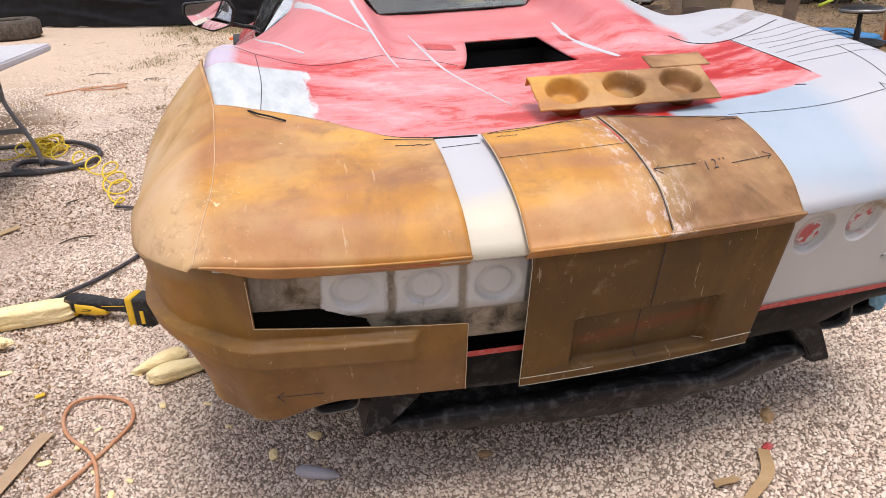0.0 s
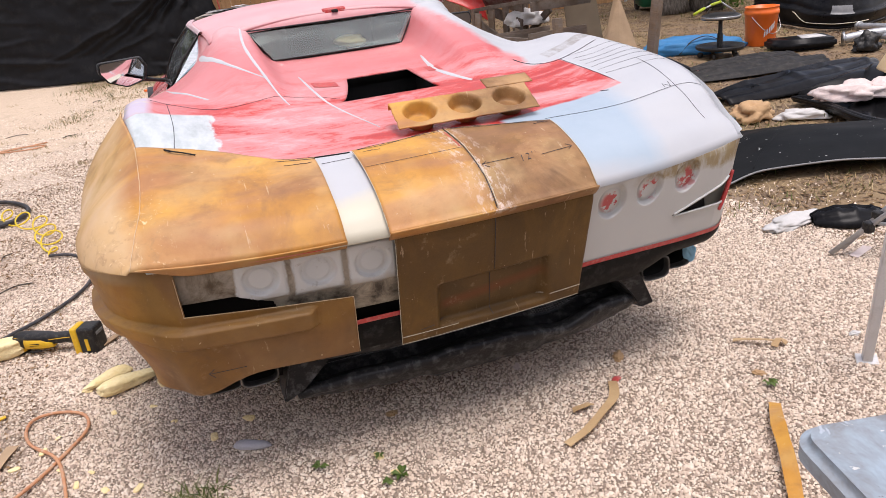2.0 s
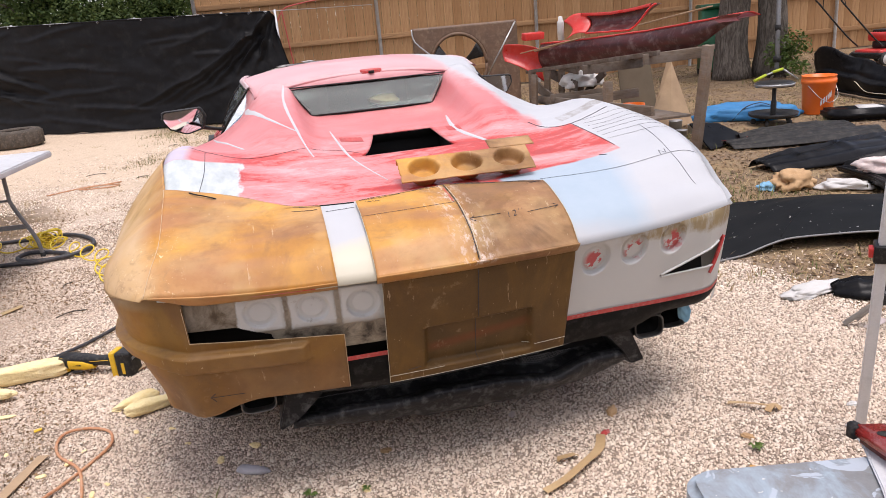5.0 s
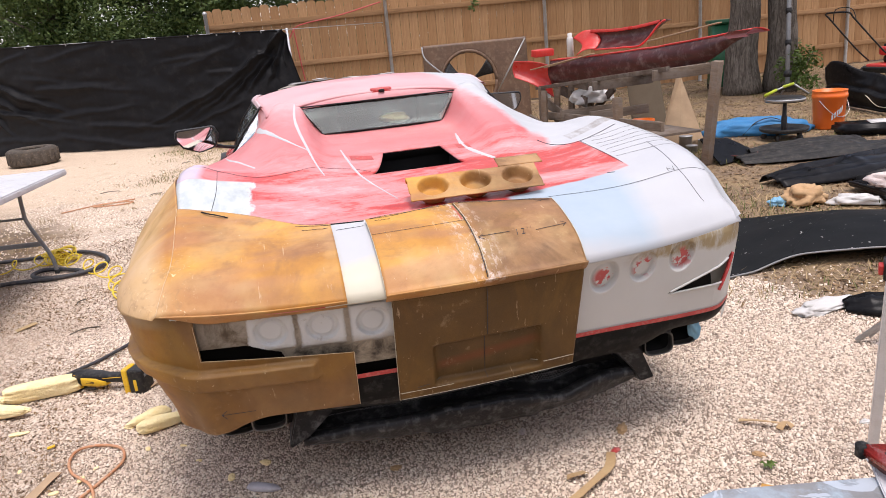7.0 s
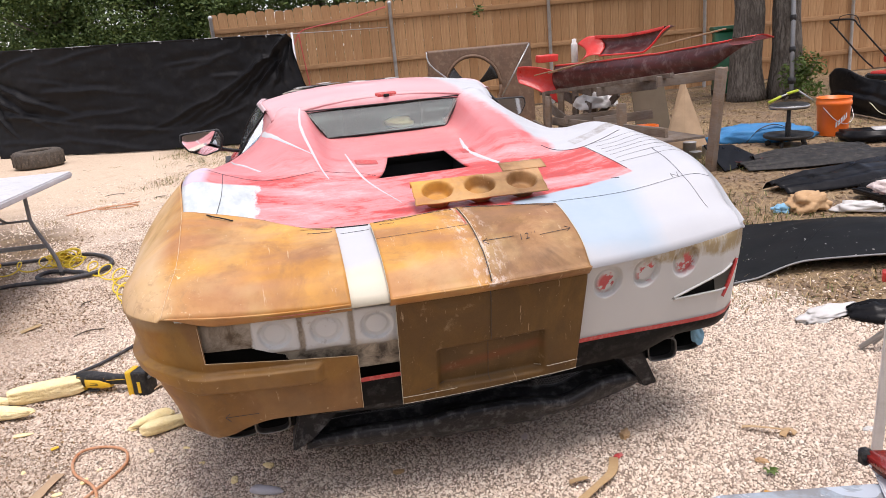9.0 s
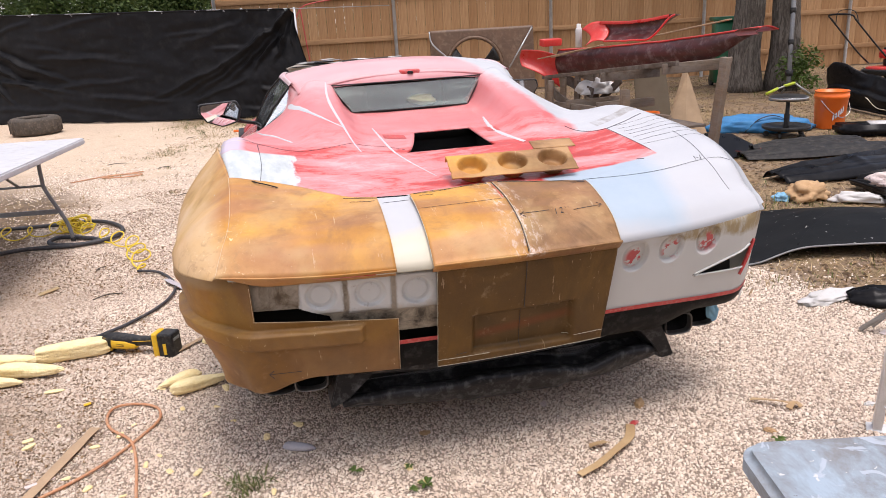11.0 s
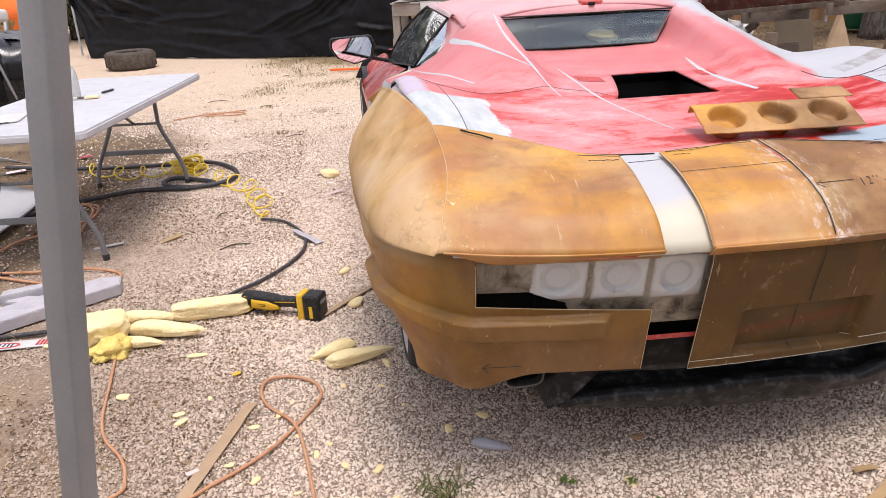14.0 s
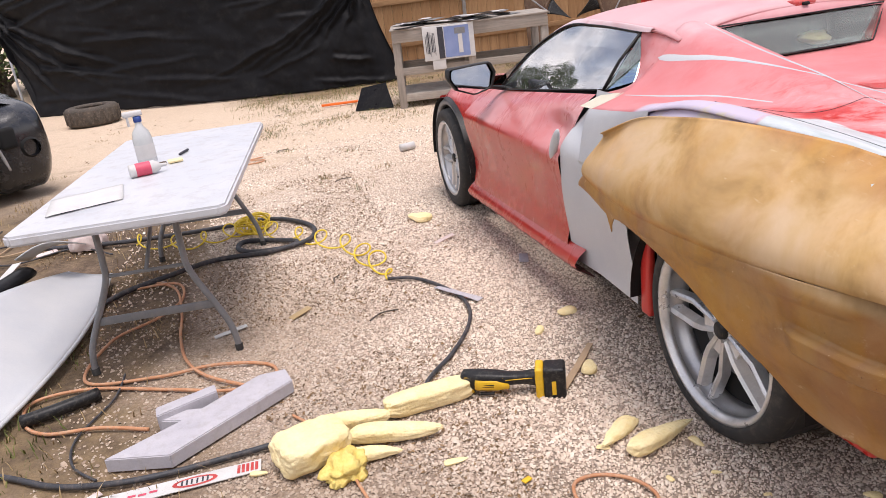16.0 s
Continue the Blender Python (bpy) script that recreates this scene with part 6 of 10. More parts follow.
for x0, x1 in ((-0.298, -0.0004), (0.0004, 0.317)):
    skin("deck_half", grid_bm(30, 40, lambda u, v: deck(x0 + (x1 - x0) * u, mid_end(x0 + (x1 - x0) * u) * v - 0.006 * (1 - v), LIFT + 0.004)), middle, "amber resin deck half, scuffed along the seam")


def pocket(x, z):
    """Depth of the plate pocket."""
    sx = smoothstep(-0.175, -0.150, x) * (1 - smoothstep(0.165, 0.185, x))
    zt = 0.578 + 0.02 * x
    sz = (1 - smoothstep(zt - 0.006, zt + 0.006, z)) * smoothstep(0.425, 0.44, z)
    return 0.035 * sx * sz


def mid_face(u, v):
    x = -0.283 + (0.575 + 0.02 * (1 - v)) * u
    zt = 0.762
    zb = 0.396 + 0.016 * u
    z = zt + (zb - zt) * v
    return (x, face_y(x, z) - LIFT - 0.012 + pocket(x, z), z)


skin("face_skin", grid_bm(90, 70, mid_face, flip=True), middle, "dark amber resin rear face with a recessed plate pocket", M["dark_fibre"])
skin("lip_strip", grid_bm(40, 5, lambda u, v: lip(-0.298 + 0.615 * u, v) + Vector((0, -0.012, 0.003)), flip=True), middle)
part("seam", tube_bm([deck(0.0012 * noise.noise((k * 0.9, 0, 0)), 0.38 * k / 20, LIFT + 0.0046) for k in range(21)], 0.0013, 5), M["ink"], middle, "dark open seam between the halves")
part("seam_edge", tube_bm([deck(0.004, 0.37 * k / 20, LIFT + 0.0052) for k in range(21)], 0.0011, 5), M["cream"], middle, "pale ridge of cured resin")
part("seam_tint", grid_bm(20, 1, lambda u, v: deck(-0.006 - 0.004 * v, 0.22 + 0.13 * u, LIFT + 0.0046)), M["red_line"], middle, "red paint showing in the seam")
for pts in ([mid_face(0.0, k / 12) for k in range(13)], [mid_face(k / 16, 1.0) for k in range(17)], [deck(0.317, 0.275 * k / 12, LIFT + 0.004) for k in range(13)], [deck(-0.298, 0.33 * k / 12, LIFT + 0.004) for k in range(13)]):
    part("cut_edge", tube_bm(pts, 0.0009, 5), M["cream"], middle, "pale raw cut edge")


def inked(pts, parent, r=0.0008):
    part("ink_mark", tube_bm(pts, r, 5), M["ink"], parent)


inked([(0.0, face_y(0, z) - LIFT - 0.015 + pocket(0, z), z) for z in [0.755 - 0.011 * k for k in range(16)]], middle, 0.0011)
inked([(0.0, face_y(0, z) - LIFT - 0.015 + pocket(0, z), z) for z in [0.57 - 0.011 * k for k in range(14)]], middle)
inked([mid_face(0.10, 0.90), mid_face(0.17, 0.885), mid_face(0.24, 0.89)], middle)
for a, b, v0 in ((0.0, 0.30, 0.93), (0.76, 1.0, 0.90)):
    part("cut_edge", tube_bm([Vector(mid_face(a + (b - a) * k / 8, v0)) - Vector((0, 0.002, 0)) for k in range(9)], 0.0009, 5), M["cream"], middle, "pale scored line")
# pencilled trim lines along the front edges, with short illegible notes
for x0, x1 in ((-0.285, -0.02), (0.02, 0.305)):
    for off in (0.010, 0.016):
        inked([deck(x0 + (x1 - x0) * k / 14, mid_end(x0 + (x1 - x0) * k / 14) - off - 0.004 * math.sin(k * 0.7 + off * 300), LIFT + 0.0062) for k in range(15)], middle, 0.0007)
for x0, y0 in ((-0.270, 0.305), (0.255, 0.265)):
    inked([deck(x0 + 0.006 * k, y0 + 0.005 * (-1) ** k * (0.5 + 0.5 * noise.noise((k, x0, 0))), LIFT + 0.0062) for k in range(9)], middle, 0.0007)
inked([deck(-0.295 + 0.29 * k / 12, 0.200 + 0.012 * k / 12, LIFT + 0.0060) for k in range(13)], middle, 0.0006)
part("ink_mark", tube_bm([deck(-0.500 + 0.008 * k, 0.300 + 0.010 * noise.noise((k * 1.7, 2, 0)), LIFT + 0.0015) for k in range(11)], 0.0008, 5), M["ink"], quarter)
part("ink_mark", tube_bm([deck(-0.408 - 0.11 * k / 10, 0.322 + 0.020 * k / 10, LIFT + 0.0015) for k in range(11)], 0.0008, 5), M["ink"], quarter)
car_part("pencil_line", tube_bm([deck(-0.395 + 0.09 * k / 8, 0.300 + 0.012 * k / 8, 0.001) for k in range(9)], 0.0007, 5), M["ink"])
inked([deck(0.012 + 0.10 * k / 8, 0.112, LIFT + 0.006) for k in range(9)], middle)
inked([deck(0.195 + 0.105 * k / 8, 0.100 + 0.006 * k / 8, LIFT + 0.006) for k in range(9)], middle)
for e, dx in ((0.012, 0.016), (0.300, -0.016)):
    inked([deck(e + dx, 0.120, LIFT + 0.006), deck(e, 0.108, LIFT + 0.006), deck(e + dx, 0.096, LIFT + 0.006)], middle)

# the handwritten measure, set into the surface of the deck
def lettering(text, size, m, mat, parent=None, name="lettering", label="", thin=0.0, slant=0.0):
    cu = bpy.data.curves.new(name, "FONT")
    cu.body, cu.size, cu.extrude = text, size, 0.0006
    cu.align_x, cu.align_y = "CENTER", "CENTER"
    cu.offset, cu.shear, cu.space_character = thin, slant, 1.35 if thin else 1.0
    tmp = bpy.data.objects.new(name, cu)
    scene.collection.objects.link(tmp)
    dg = bpy.context.evaluated_depsgraph_get()
    dg.update()
    me = bpy.data.meshes.new_from_object(tmp.evaluated_get(dg))
    bpy.data.objects.remove(tmp)
    if callable(m):
        for v in me.vertices:
            v.co = m(v.co.copy())
    else:
        me.transform(m)
    me.materials.clear()
    me.materials.append(mat)
    ob = new(name, me)
    if parent is not None:
        ob.parent = parent
    if label:
        ob["label"] = label
    return ob


lettering("12''", 0.030, lambda c: Vector(deck(0.152 + c.x, 0.104 + 1.25 * c.y + 0.06 * c.x, LIFT + 0.0052 + c.z)), M["ink"], middle, label="handwritten measure in black marker", thin=-0.0007, slant=0.25)

# pale gap strip left bare between the two skins
# lamp mould lying on the deck
mould = thing("lamp_housing_mould", "small amber fibreglass mould with three round cups, lying on the deck", "mould")
cups = [(-0.150, 0.0), (0.0, 0.005), (0.150, 0.005)]


def cup_z(x, y):
    d = 0.0
    for cx, cy in cups:
        e = math.hypot(x - cx, y - cy)
        d = max(d, 0.045 * (1 - smoothstep(0.040, 0.056, e)))
    return -d


bm = grid_bm(120, 40, lambda u, v: (-0.235 + 0.46 * u + 0.003 * noise.noise((v * 6, u * 2, 4)), -0.075 + 0.15 * v + 0.003 * noise.noise((u * 9, v * 3, 0)), 0.05 + cup_z(-0.235 + 0.46 * u, -0.075 + 0.15 * v) - 0.03 * smoothstep(0.93, 1, v)))
mould.matrix_world = Matrix.Translation((0.112, 0.485, 0.936)) @ pose(0, 0, 0, 24, 0, -4)
skin("plate", bm, mould)
bm = grid_bm(20, 6, lambda u, v: (0.10 + 0.16 * u, 0.075 + 0.07 * v, 0.045 - 0.012 * v))
skin("torn_flange", bm, mould)

# ---- fence, tarp and trees ----
def fence_run(name, a, b, height, label, post_at=(), seed=0):
    """Upright cedar boards on two rails between a and b, boards facing the yard."""
    a, b = Vector((*a, 0)), Vector((*b, 0))
    d = (b - a).normalized()
    length = (b - a).length
    nrm = Vector((d.y, -d.x, 0))
    f = thing(name, label, "fence", kind="structure")
    w, rr = 0.172, random.Random(seed)
    me_list = []
    for k in range(4):
        dx, top = w / 2 - 0.003, height + (k - 1.5) * 0.012
        o = [(-dx, 0), (dx, 0), (dx, top - 0.035), (dx - 0.03, top), (-dx + 0.03, top), (-dx, top - 0.035)]
        bm = bmesh.new()
        fr = [bm.verts.new((x, -0.009, z)) for x, z in o]
        bk = [bm.verts.new((x, 0.009, z)) for x, z in o]
        bm.faces.new(fr)
        bm.faces.new(bk[::-1])
        for i in range(6):
            bm.faces.new((fr[i], bk[i], bk[(i + 1) % 6], fr[(i + 1) % 6]))
        bmesh.ops.recalc_face_normals(bm, faces=bm.faces)
        me = bpy.data.meshes.new("board")
        bm.to_mesh(me)
        bm.free()
        me.materials.append(M["fence"])
        me_list.append(me)
    ang = math.atan2(d.y, d.x)
    for k in range(int(length / w)):
        p = a + d * (w * (k + 0.5))
        ob = new("board", me_list[rr.randrange(4)])
        ob.parent = f
        ob.matrix_world = Matrix.Translation((p.x, p.y, 0.02 + rr.uniform(-0.008, 0.008))) @ Matrix.Rotation(ang + rr.uniform(-0.01, 0.01), 4, "Z")
    for z in (0.42, 0.42 + 0.5 * (height - 0.75), height - 0.28):
        bm = box_bm(length, 0.04, 0.09, (0, 0, 0), 0.004)
        mid = (a + b) / 2 + nrm * 0.032
        ob = part("rail", bm, M["rail"], f)
        ob.matrix_world = Matrix.Translation((mid.x, mid.y, z)) @ Matrix.Rotation(ang, 4, "Z")
    for s in post_at:
        p = a + d * s + nrm * 0.085
        bm = lathe_bm([(0.034, 0), (0.034, height - 0.06), (0.042, height - 0.05), (0.042, height - 0.02), (0.02, height + 0.005), (0.0, height + 0.01)], 16)
        ob = part("fence_post", bm, M["galv"], f, "galvanised steel fence post")
        ob.matrix_world = Matrix.Translation((p.x, p.y, 0))
    return f


fence_run("fence_1", (-1.55, 12.75), (15.0, 11.6), 2.22, "six foot cedar board fence with galvanised posts", (0.05, 3.35, 6.45, 9.7, 13.0), 3)
fence_run("fence_2", (-15.5, 15.2), (-7.6, 16.2), 2.3, "cedar board fence beyond the dark car", (7.6,), 5)

# red strap on the fence
tagged(part("strap", tube_bm(smooth_path([(-0.1, 12.50, 1.55), (0.05, 12.48, 1.78), (0.25, 12.47, 1.86), (0.9, 12.45, 1.95), (1.7, 12.38, 2.12)], 5), 0.012, 6), M["red_line"]), "faded red ratchet strap tied along the fence", "strap")
tagged(part("strap", tube_bm(smooth_path([(0.03, 12.46, 1.80), (0.08, 12.45, 1.2), (0.13, 12.45, 0.65)], 5), 0.012, 6), M["red_line"]), "faded red strap hanging down the fence", "strap")

# black tarp on a line, sagging in folds to the ground
TARP = [(-6.35, 13.95), (-5.6, 13.48), (-4.2, 12.72), (-2.6, 11.9), (-1.5, 11.42), (-0.75, 11.2), (-0.2, 11.22)]
tarp_path = smooth_path([(x, y, 0) for x, y in TARP], 24)


tarp_rng = random.Random(31)
CREASES = [((7.5, 0.05), (7.3 - 0.62 * k, 0.75 + 0.13 * k), 0.050 - 0.003 * k) for k in range(7)]
CREASES += [((0.15, 0.05), (0.55 + 0.5 * k, 1.85 - 0.16 * k), 0.045) for k in range(5)]
for k in range(22):
    x, z, ln = tarp_rng.uniform(0.6, 6.8), tarp_rng.uniform(0.25, 1.75), tarp_rng.uniform(0.5, 1.9)
    CREASES.append(((x - ln / 2, z), (x + ln / 2, z + tarp_rng.uniform(-0.38, 0.22) * ln), tarp_rng.uniform(0.012, 0.030)))


def tarp_crease(u, v):
    """Sharp drag folds that fan out from the tied corners, and short slack wrinkles between them."""
    w, h = 7.6 * u + 0.05 * noise.noise((u * 40, v * 6, 3)), 1.9 * v + 0.05 * noise.noise((u * 14, v * 6, 9))
    out = 0.0
    for (ax, az_), (bx, bz), amp in CREASES:
        dx, dz = bx - ax, bz - az_
        ln = math.hypot(dx, dz)
        t = ((w - ax) * dx + (h - az_) * dz) / (ln * ln)
        if -0.1 < t < 1.15:
            d = ((w - ax) * dz - (h - az_) * dx) / ln
            if abs(d) < 0.3:
                out += amp * smoothstep(-0.1, 0.12, t) * (1 - smoothstep(0.7, 1.15, t)) * (math.exp(-abs(d) / 0.035) - 0.6 * math.exp(-abs(d - 0.07) / 0.05))
    out += 0.030 * noise.noise((w * 0.8, h * 1.3, 7)) + 0.010 * noise.noise((w * 2.2, h * 4.5, 11)) + 0.004 * noise.noise((w * 7, h * 10, 4))
    return out


def tarp_point(u, v):
    u = u + 0.15 * v ** 0.8 * (1 - u) ** 8
    i = u * (len(tarp_path) - 1)
    k = min(int(i), len(tarp_path) - 2)
    p = tarp_path[k].lerp(tarp_path[k + 1], i - k)
    top = 2.02 - 0.27 * u - 0.05 * math.sin(math.pi * u)
    z = top * (1 - v)
    end = smoothstep(0.84, 1.0, u)
    gather = (0.13 * math.sin(u * 62) * end + 0.09 * math.sin(u * 55) * smoothstep(0.13, 0.0, u)) * (0.35 + 0.65 * v)
    fold = 2.0 * tarp_crease(u, v) + gather + 0.06 * v * noise.noise((u * 9, v * 1.2, 1.0))
    flare = 0.45 * end * v ** 1.5
    out = -0.16 * v * v
    return (p.x - 0.45 * fold + flare, p.y - 0.89 * fold + out, z + 0.012 + 0.03 * v * abs(noise.noise((u * 30, 0, 2))))


tp = part("tarp", grid_bm(330, 76, tarp_point, flip=True), M["tarp"])
solid(tp, 0.004)
tagged(tp, "long black tarp hung as a screen, creased and sagging", "tarp")
part("hem", tube_bm([Vector(tarp_point(k / 120, 0.004)) for k in range(121)], 0.010, 6, flat=1.6), M["tarp"], tp, "rolled top hem")
for k in range(12):
    q = Vector(tarp_point(0.02 + 0.086 * k, 0.012))
    part("grommet", lathe_bm([(0.010, -0.002), (0.016, 0.0), (0.010, 0.002)], 12, Matrix.Translation(q + Vector((-0.003, -0.012, 0))) @ pose(0, 0, 0, 90, 0, 27), None, True), M["steel"], tp, "brass-grey eyelet")
tagged(part("tarp_line", tube_bm([tarp_point(u / 20, 0) for u in range(21)] + [(1.7, 12.4, 1.75)], 0.006, 6), M["galv"]), "thin wire line along the top of the tarp", "wire")
for k in range(5):
    p = tarp_point(0.02 + 0.24 * k, 0)
    bm = lathe_bm([(0.022, 0), (0.022, p[2] + 0.02), (0.0, p[2] + 0.025)], 10, Matrix.Translation((p[0] + 0.12, p[1] + 0.26, 0)))
    tagged(part("screen_post", bm, M["galv"]), "thin steel post behind the tarp", "post", "screen posts")


def leaf_cloud(rr, centre, radius, count, size, squash=0.8, needle=False):
    """Vertices and faces of many small leaves in a loose clump."""
    vs, fs = [], []
    c = Vector(centre)
    for _ in range(count):
        d = Vector((rr.gauss(0, 1), rr.gauss(0, 1), rr.gauss(0, 1))).normalized()
        p = c + Vector((d.x, d.y, d.z * squash)) * radius * (rr.random() ** 0.5)
        a = Vector((rr.gauss(0, 1), rr.gauss(0, 1), rr.gauss(0, 0.7))).normalized()
        b = a.cross(Vector((rr.gauss(0, 1), rr.gauss(0, 1), rr.gauss(0, 1)))).normalized()
        s = size * rr.uniform(0.6, 1.4)
        i = len(vs)
        vs += [p - a * s, p + b * s * 0.45, p + a * s, p - b * s * 0.45]
        fs.append((i, i + 1, i + 2, i + 3))
    return vs, fs


def tree(x, y, height, trunk_r, crown_r, mat, seed, label, clumps=40, leaves=140, size=0.06, low=0.25, lean=0.0, flat=0.8):
    """A tapered trunk with limbs and a crown of separate clumps of leaves."""
    rr = random.Random(seed)
    t = thing("tree", label, "tree", pose(x, y, 0))
    trunk = [(lean * z + 0.05 * rr.uniform(-1, 1) * (z > 0.3), 0.05 * rr.uniform(-1, 1) * (z > 0.3), z) for z in [height * k / 9 for k in range(10)]]
    path = smooth_path(trunk, 4)
    n = len(path)
    radii = [trunk_r * (1.25 - 0.25 * min(1, k / 3)) * (1 - 0.85 * k / (n - 1)) ** 0.8 + 0.01 for k in range(n)]
    bm = tube_bm(path, radii, 18)
    for v in bm.verts:
        ridge = noise.noise((math.atan2(v.co.y, v.co.x) * 3.5, v.co.z * 1.1, seed))
        v.co.x *= 1 + 0.10 * ridge
        v.co.y *= 1 + 0.10 * ridge
    part("trunk", bm, M["bark"], t, "grey furrowed trunk")
    vs, fs = [], []
    for k in range(clumps):
        z = height * (low + (1 - low) * rr.random() ** 0.8)
        spread = crown_r * (1 - 0.55 * ((z / height - low) / (1 - low)) ** 2)
        a = rr.uniform(0, 2 * math.pi)
        rad = spread * rr.uniform(0.25, 1.0)
        c = Vector((rad * math.cos(a) + lean * z, rad * math.sin(a), z))
        if k % 3 == 0:
            z0 = max(height * low * 0.8, z - rad * 0.7)
            limb = smooth_path([(lean * z0, 0, z0), (c.x * 0.5, c.y * 0.5, (z0 + z) / 2 + 0.1), tuple(c)], 4)
            part("limb", tube_bm(limb, [0.35 * trunk_r * (1 - 0.85 * q / (len(limb) - 1)) + 0.006 for q in range(len(limb))], 7), M["bark"], t)
        a_v, a_f = leaf_cloud(rr, c, crown_r * rr.uniform(0.22, 0.42), leaves, size, flat)
        o = len(vs)
        vs += a_v
        fs += [tuple(i + o for i in q) for q in a_f]
    me = bpy.data.meshes.new("crown")
    me.from_pydata(vs, [], fs)
    me.materials.append(mat)
    ob = new("crown", me)
    ob.parent = t
    return t


for k, (x, y, h, r) in enumerate(((-13.5, 19.0, 5.2, 2.4), (-10.2, 18.6, 4.8, 2.1), (-7.6, 18.6, 5.2, 2.3), (-5.0, 16.8, 3.7, 1.8), (-3.2, 18.0, 3.8, 2.0), (-1.6, 16.6, 3.7, 1.6), (0.8, 16.2, 4.8, 2.0), (3.8, 16.8, 5.0, 2.2), (7.0, 15.8, 5.0, 2.2), (10.5, 15.8, 7.0, 2.4), (14.0, 15.0, 6.5, 2.4), (-16.8, 20.0, 5.5, 2.6))):
    tree(x, y, h, 0.13, r, M["cedar"], 20 + k, "dense dark green cedar behind the fence", 80, *((330, 0.050) if -11 < x < 2 else (150, 0.085)), 0.06)
# low growth that closes the view under the cedars
vs, fs = [], []
rr = random.Random(77)
for k in range(150):
    x = -18 + 36 * rr.random()
    a_v, a_f = leaf_cloud(rr, (x, 19.5 + 2.5 * rr.random(), 0.3 + 3.6 * rr.random()), 0.9, 130, 0.10)
    o = len(vs)
    vs += a_v
    fs += [tuple(i + o for i in q) for q in a_f]
me = bpy.data.meshes.new("undergrowth")
me.from_pydata(vs, [], fs)
me.materials.append(M["cedar"])
tagged(new("undergrowth", me), "dark cedar thicket behind the yard", "thicket", kind="stuff")

tree(7.22, 9.25, 6.5, 0.26, 2.6, M["leaf"], 3, "old oak with a furrowed grey trunk inside the fence", 46, 150, 0.05, 0.55, -0.01)
tree(7.80, 9.05, 6.5, 0.24, 2.6, M["leaf"], 4, "second oak with a straight grey trunk beside the bin", 46, 150, 0.05, 0.55, 0.01)
# thin hanging oak twig before the fence
twig = thing("hanging_branch", "thin oak twig with small leaves hanging before the fence", "branch", pose(3.15, 11.3, 0))
part("twig", tube_bm(smooth_path([(0.3, 0.2, 2.9), (0.05, 0.0, 2.5), (-0.05, 0.0, 2.15), (0.05, 0, 1.85)], 5), 0.006, 5), M["bark"], twig)
rr = random.Random(5)
vs, fs = [], []
for c in ((0.25, 0.15, 2.75), (-0.1, 0, 2.3), (0.1, 0, 2.45), (0.04, 0, 1.88)):
    a_v, a_f = leaf_cloud(rr, c, 0.13, 45, 0.035)
    o = len(vs)
    vs += a_v
    fs += [tuple(i + o for i in q) for q in a_f]
me = bpy.data.meshes.new("leaves")
me.from_pydata(vs, [], fs)
me.materials.append(M["leaf"])
new("leaves", me).parent = twig


def bush(x, y, r, h, seed, label):
    rr = random.Random(seed)
    b = thing("bush", label, "bush", pose(x, y, 0))
    for k in range(6):
        a = rr.uniform(0, 6.28)
        part("stem", tube_bm([(0, 0, 0), (0.3 * r * math.cos(a), 0.3 * r * math.sin(a), h * 0.5), (0.6 * r * math.cos(a), 0.6 * r * math.sin(a), h * 0.85)], 0.006, 5), M["bark"], b)
    vs, fs = [], []
    for k in range(16):
        a_v, a_f = leaf_cloud(rr, (rr.gauss(0, r * 0.45), rr.gauss(0, r * 0.45), h * rr.uniform(0.2, 1)), r * 0.4, 70, 0.035)
        o = len(vs)
        vs += a_v
        fs += [tuple(i + o for i in q) for q in a_f]
    me = bpy.data.meshes.new("foliage")
    me.from_pydata(vs, [], fs)
    me.materials.append(M["leaf"])
    new("foliage", me).parent = b


bush(7.72, 8.55, 0.38, 0.75, 9, "small green shrub at the foot of the oaks")

# green wheeled bin behind the oaks
gb = thing("wheeled_bin", "dark green plastic wheeled bin behind the oak trunks", "bin", pose(7.45, 10.0, 0, 0, 0, -20))
part("body", slab_bm([(-0.30, -0.3), (0.30, -0.3), (0.30, 0.3), (-0.30, 0.3)], 0.08, 1.15, 0.03), M["green"], gb)
part("lid", slab_bm([(-0.34, -0.34), (0.34, -0.34), (0.34, 0.36), (-0.34, 0.36)], 1.15, 1.22, 0.02), M["green"], gb)
for sx in (-0.26, 0.26):
    part("wheel", lathe_bm([(0.0, -0.03), (0.10, -0.03), (0.11, 0), (0.10, 0.03), (0, 0.03)], 20, pose(sx, 0.28, 0.11, 0, 90, 0)), M["rubber"], gb)


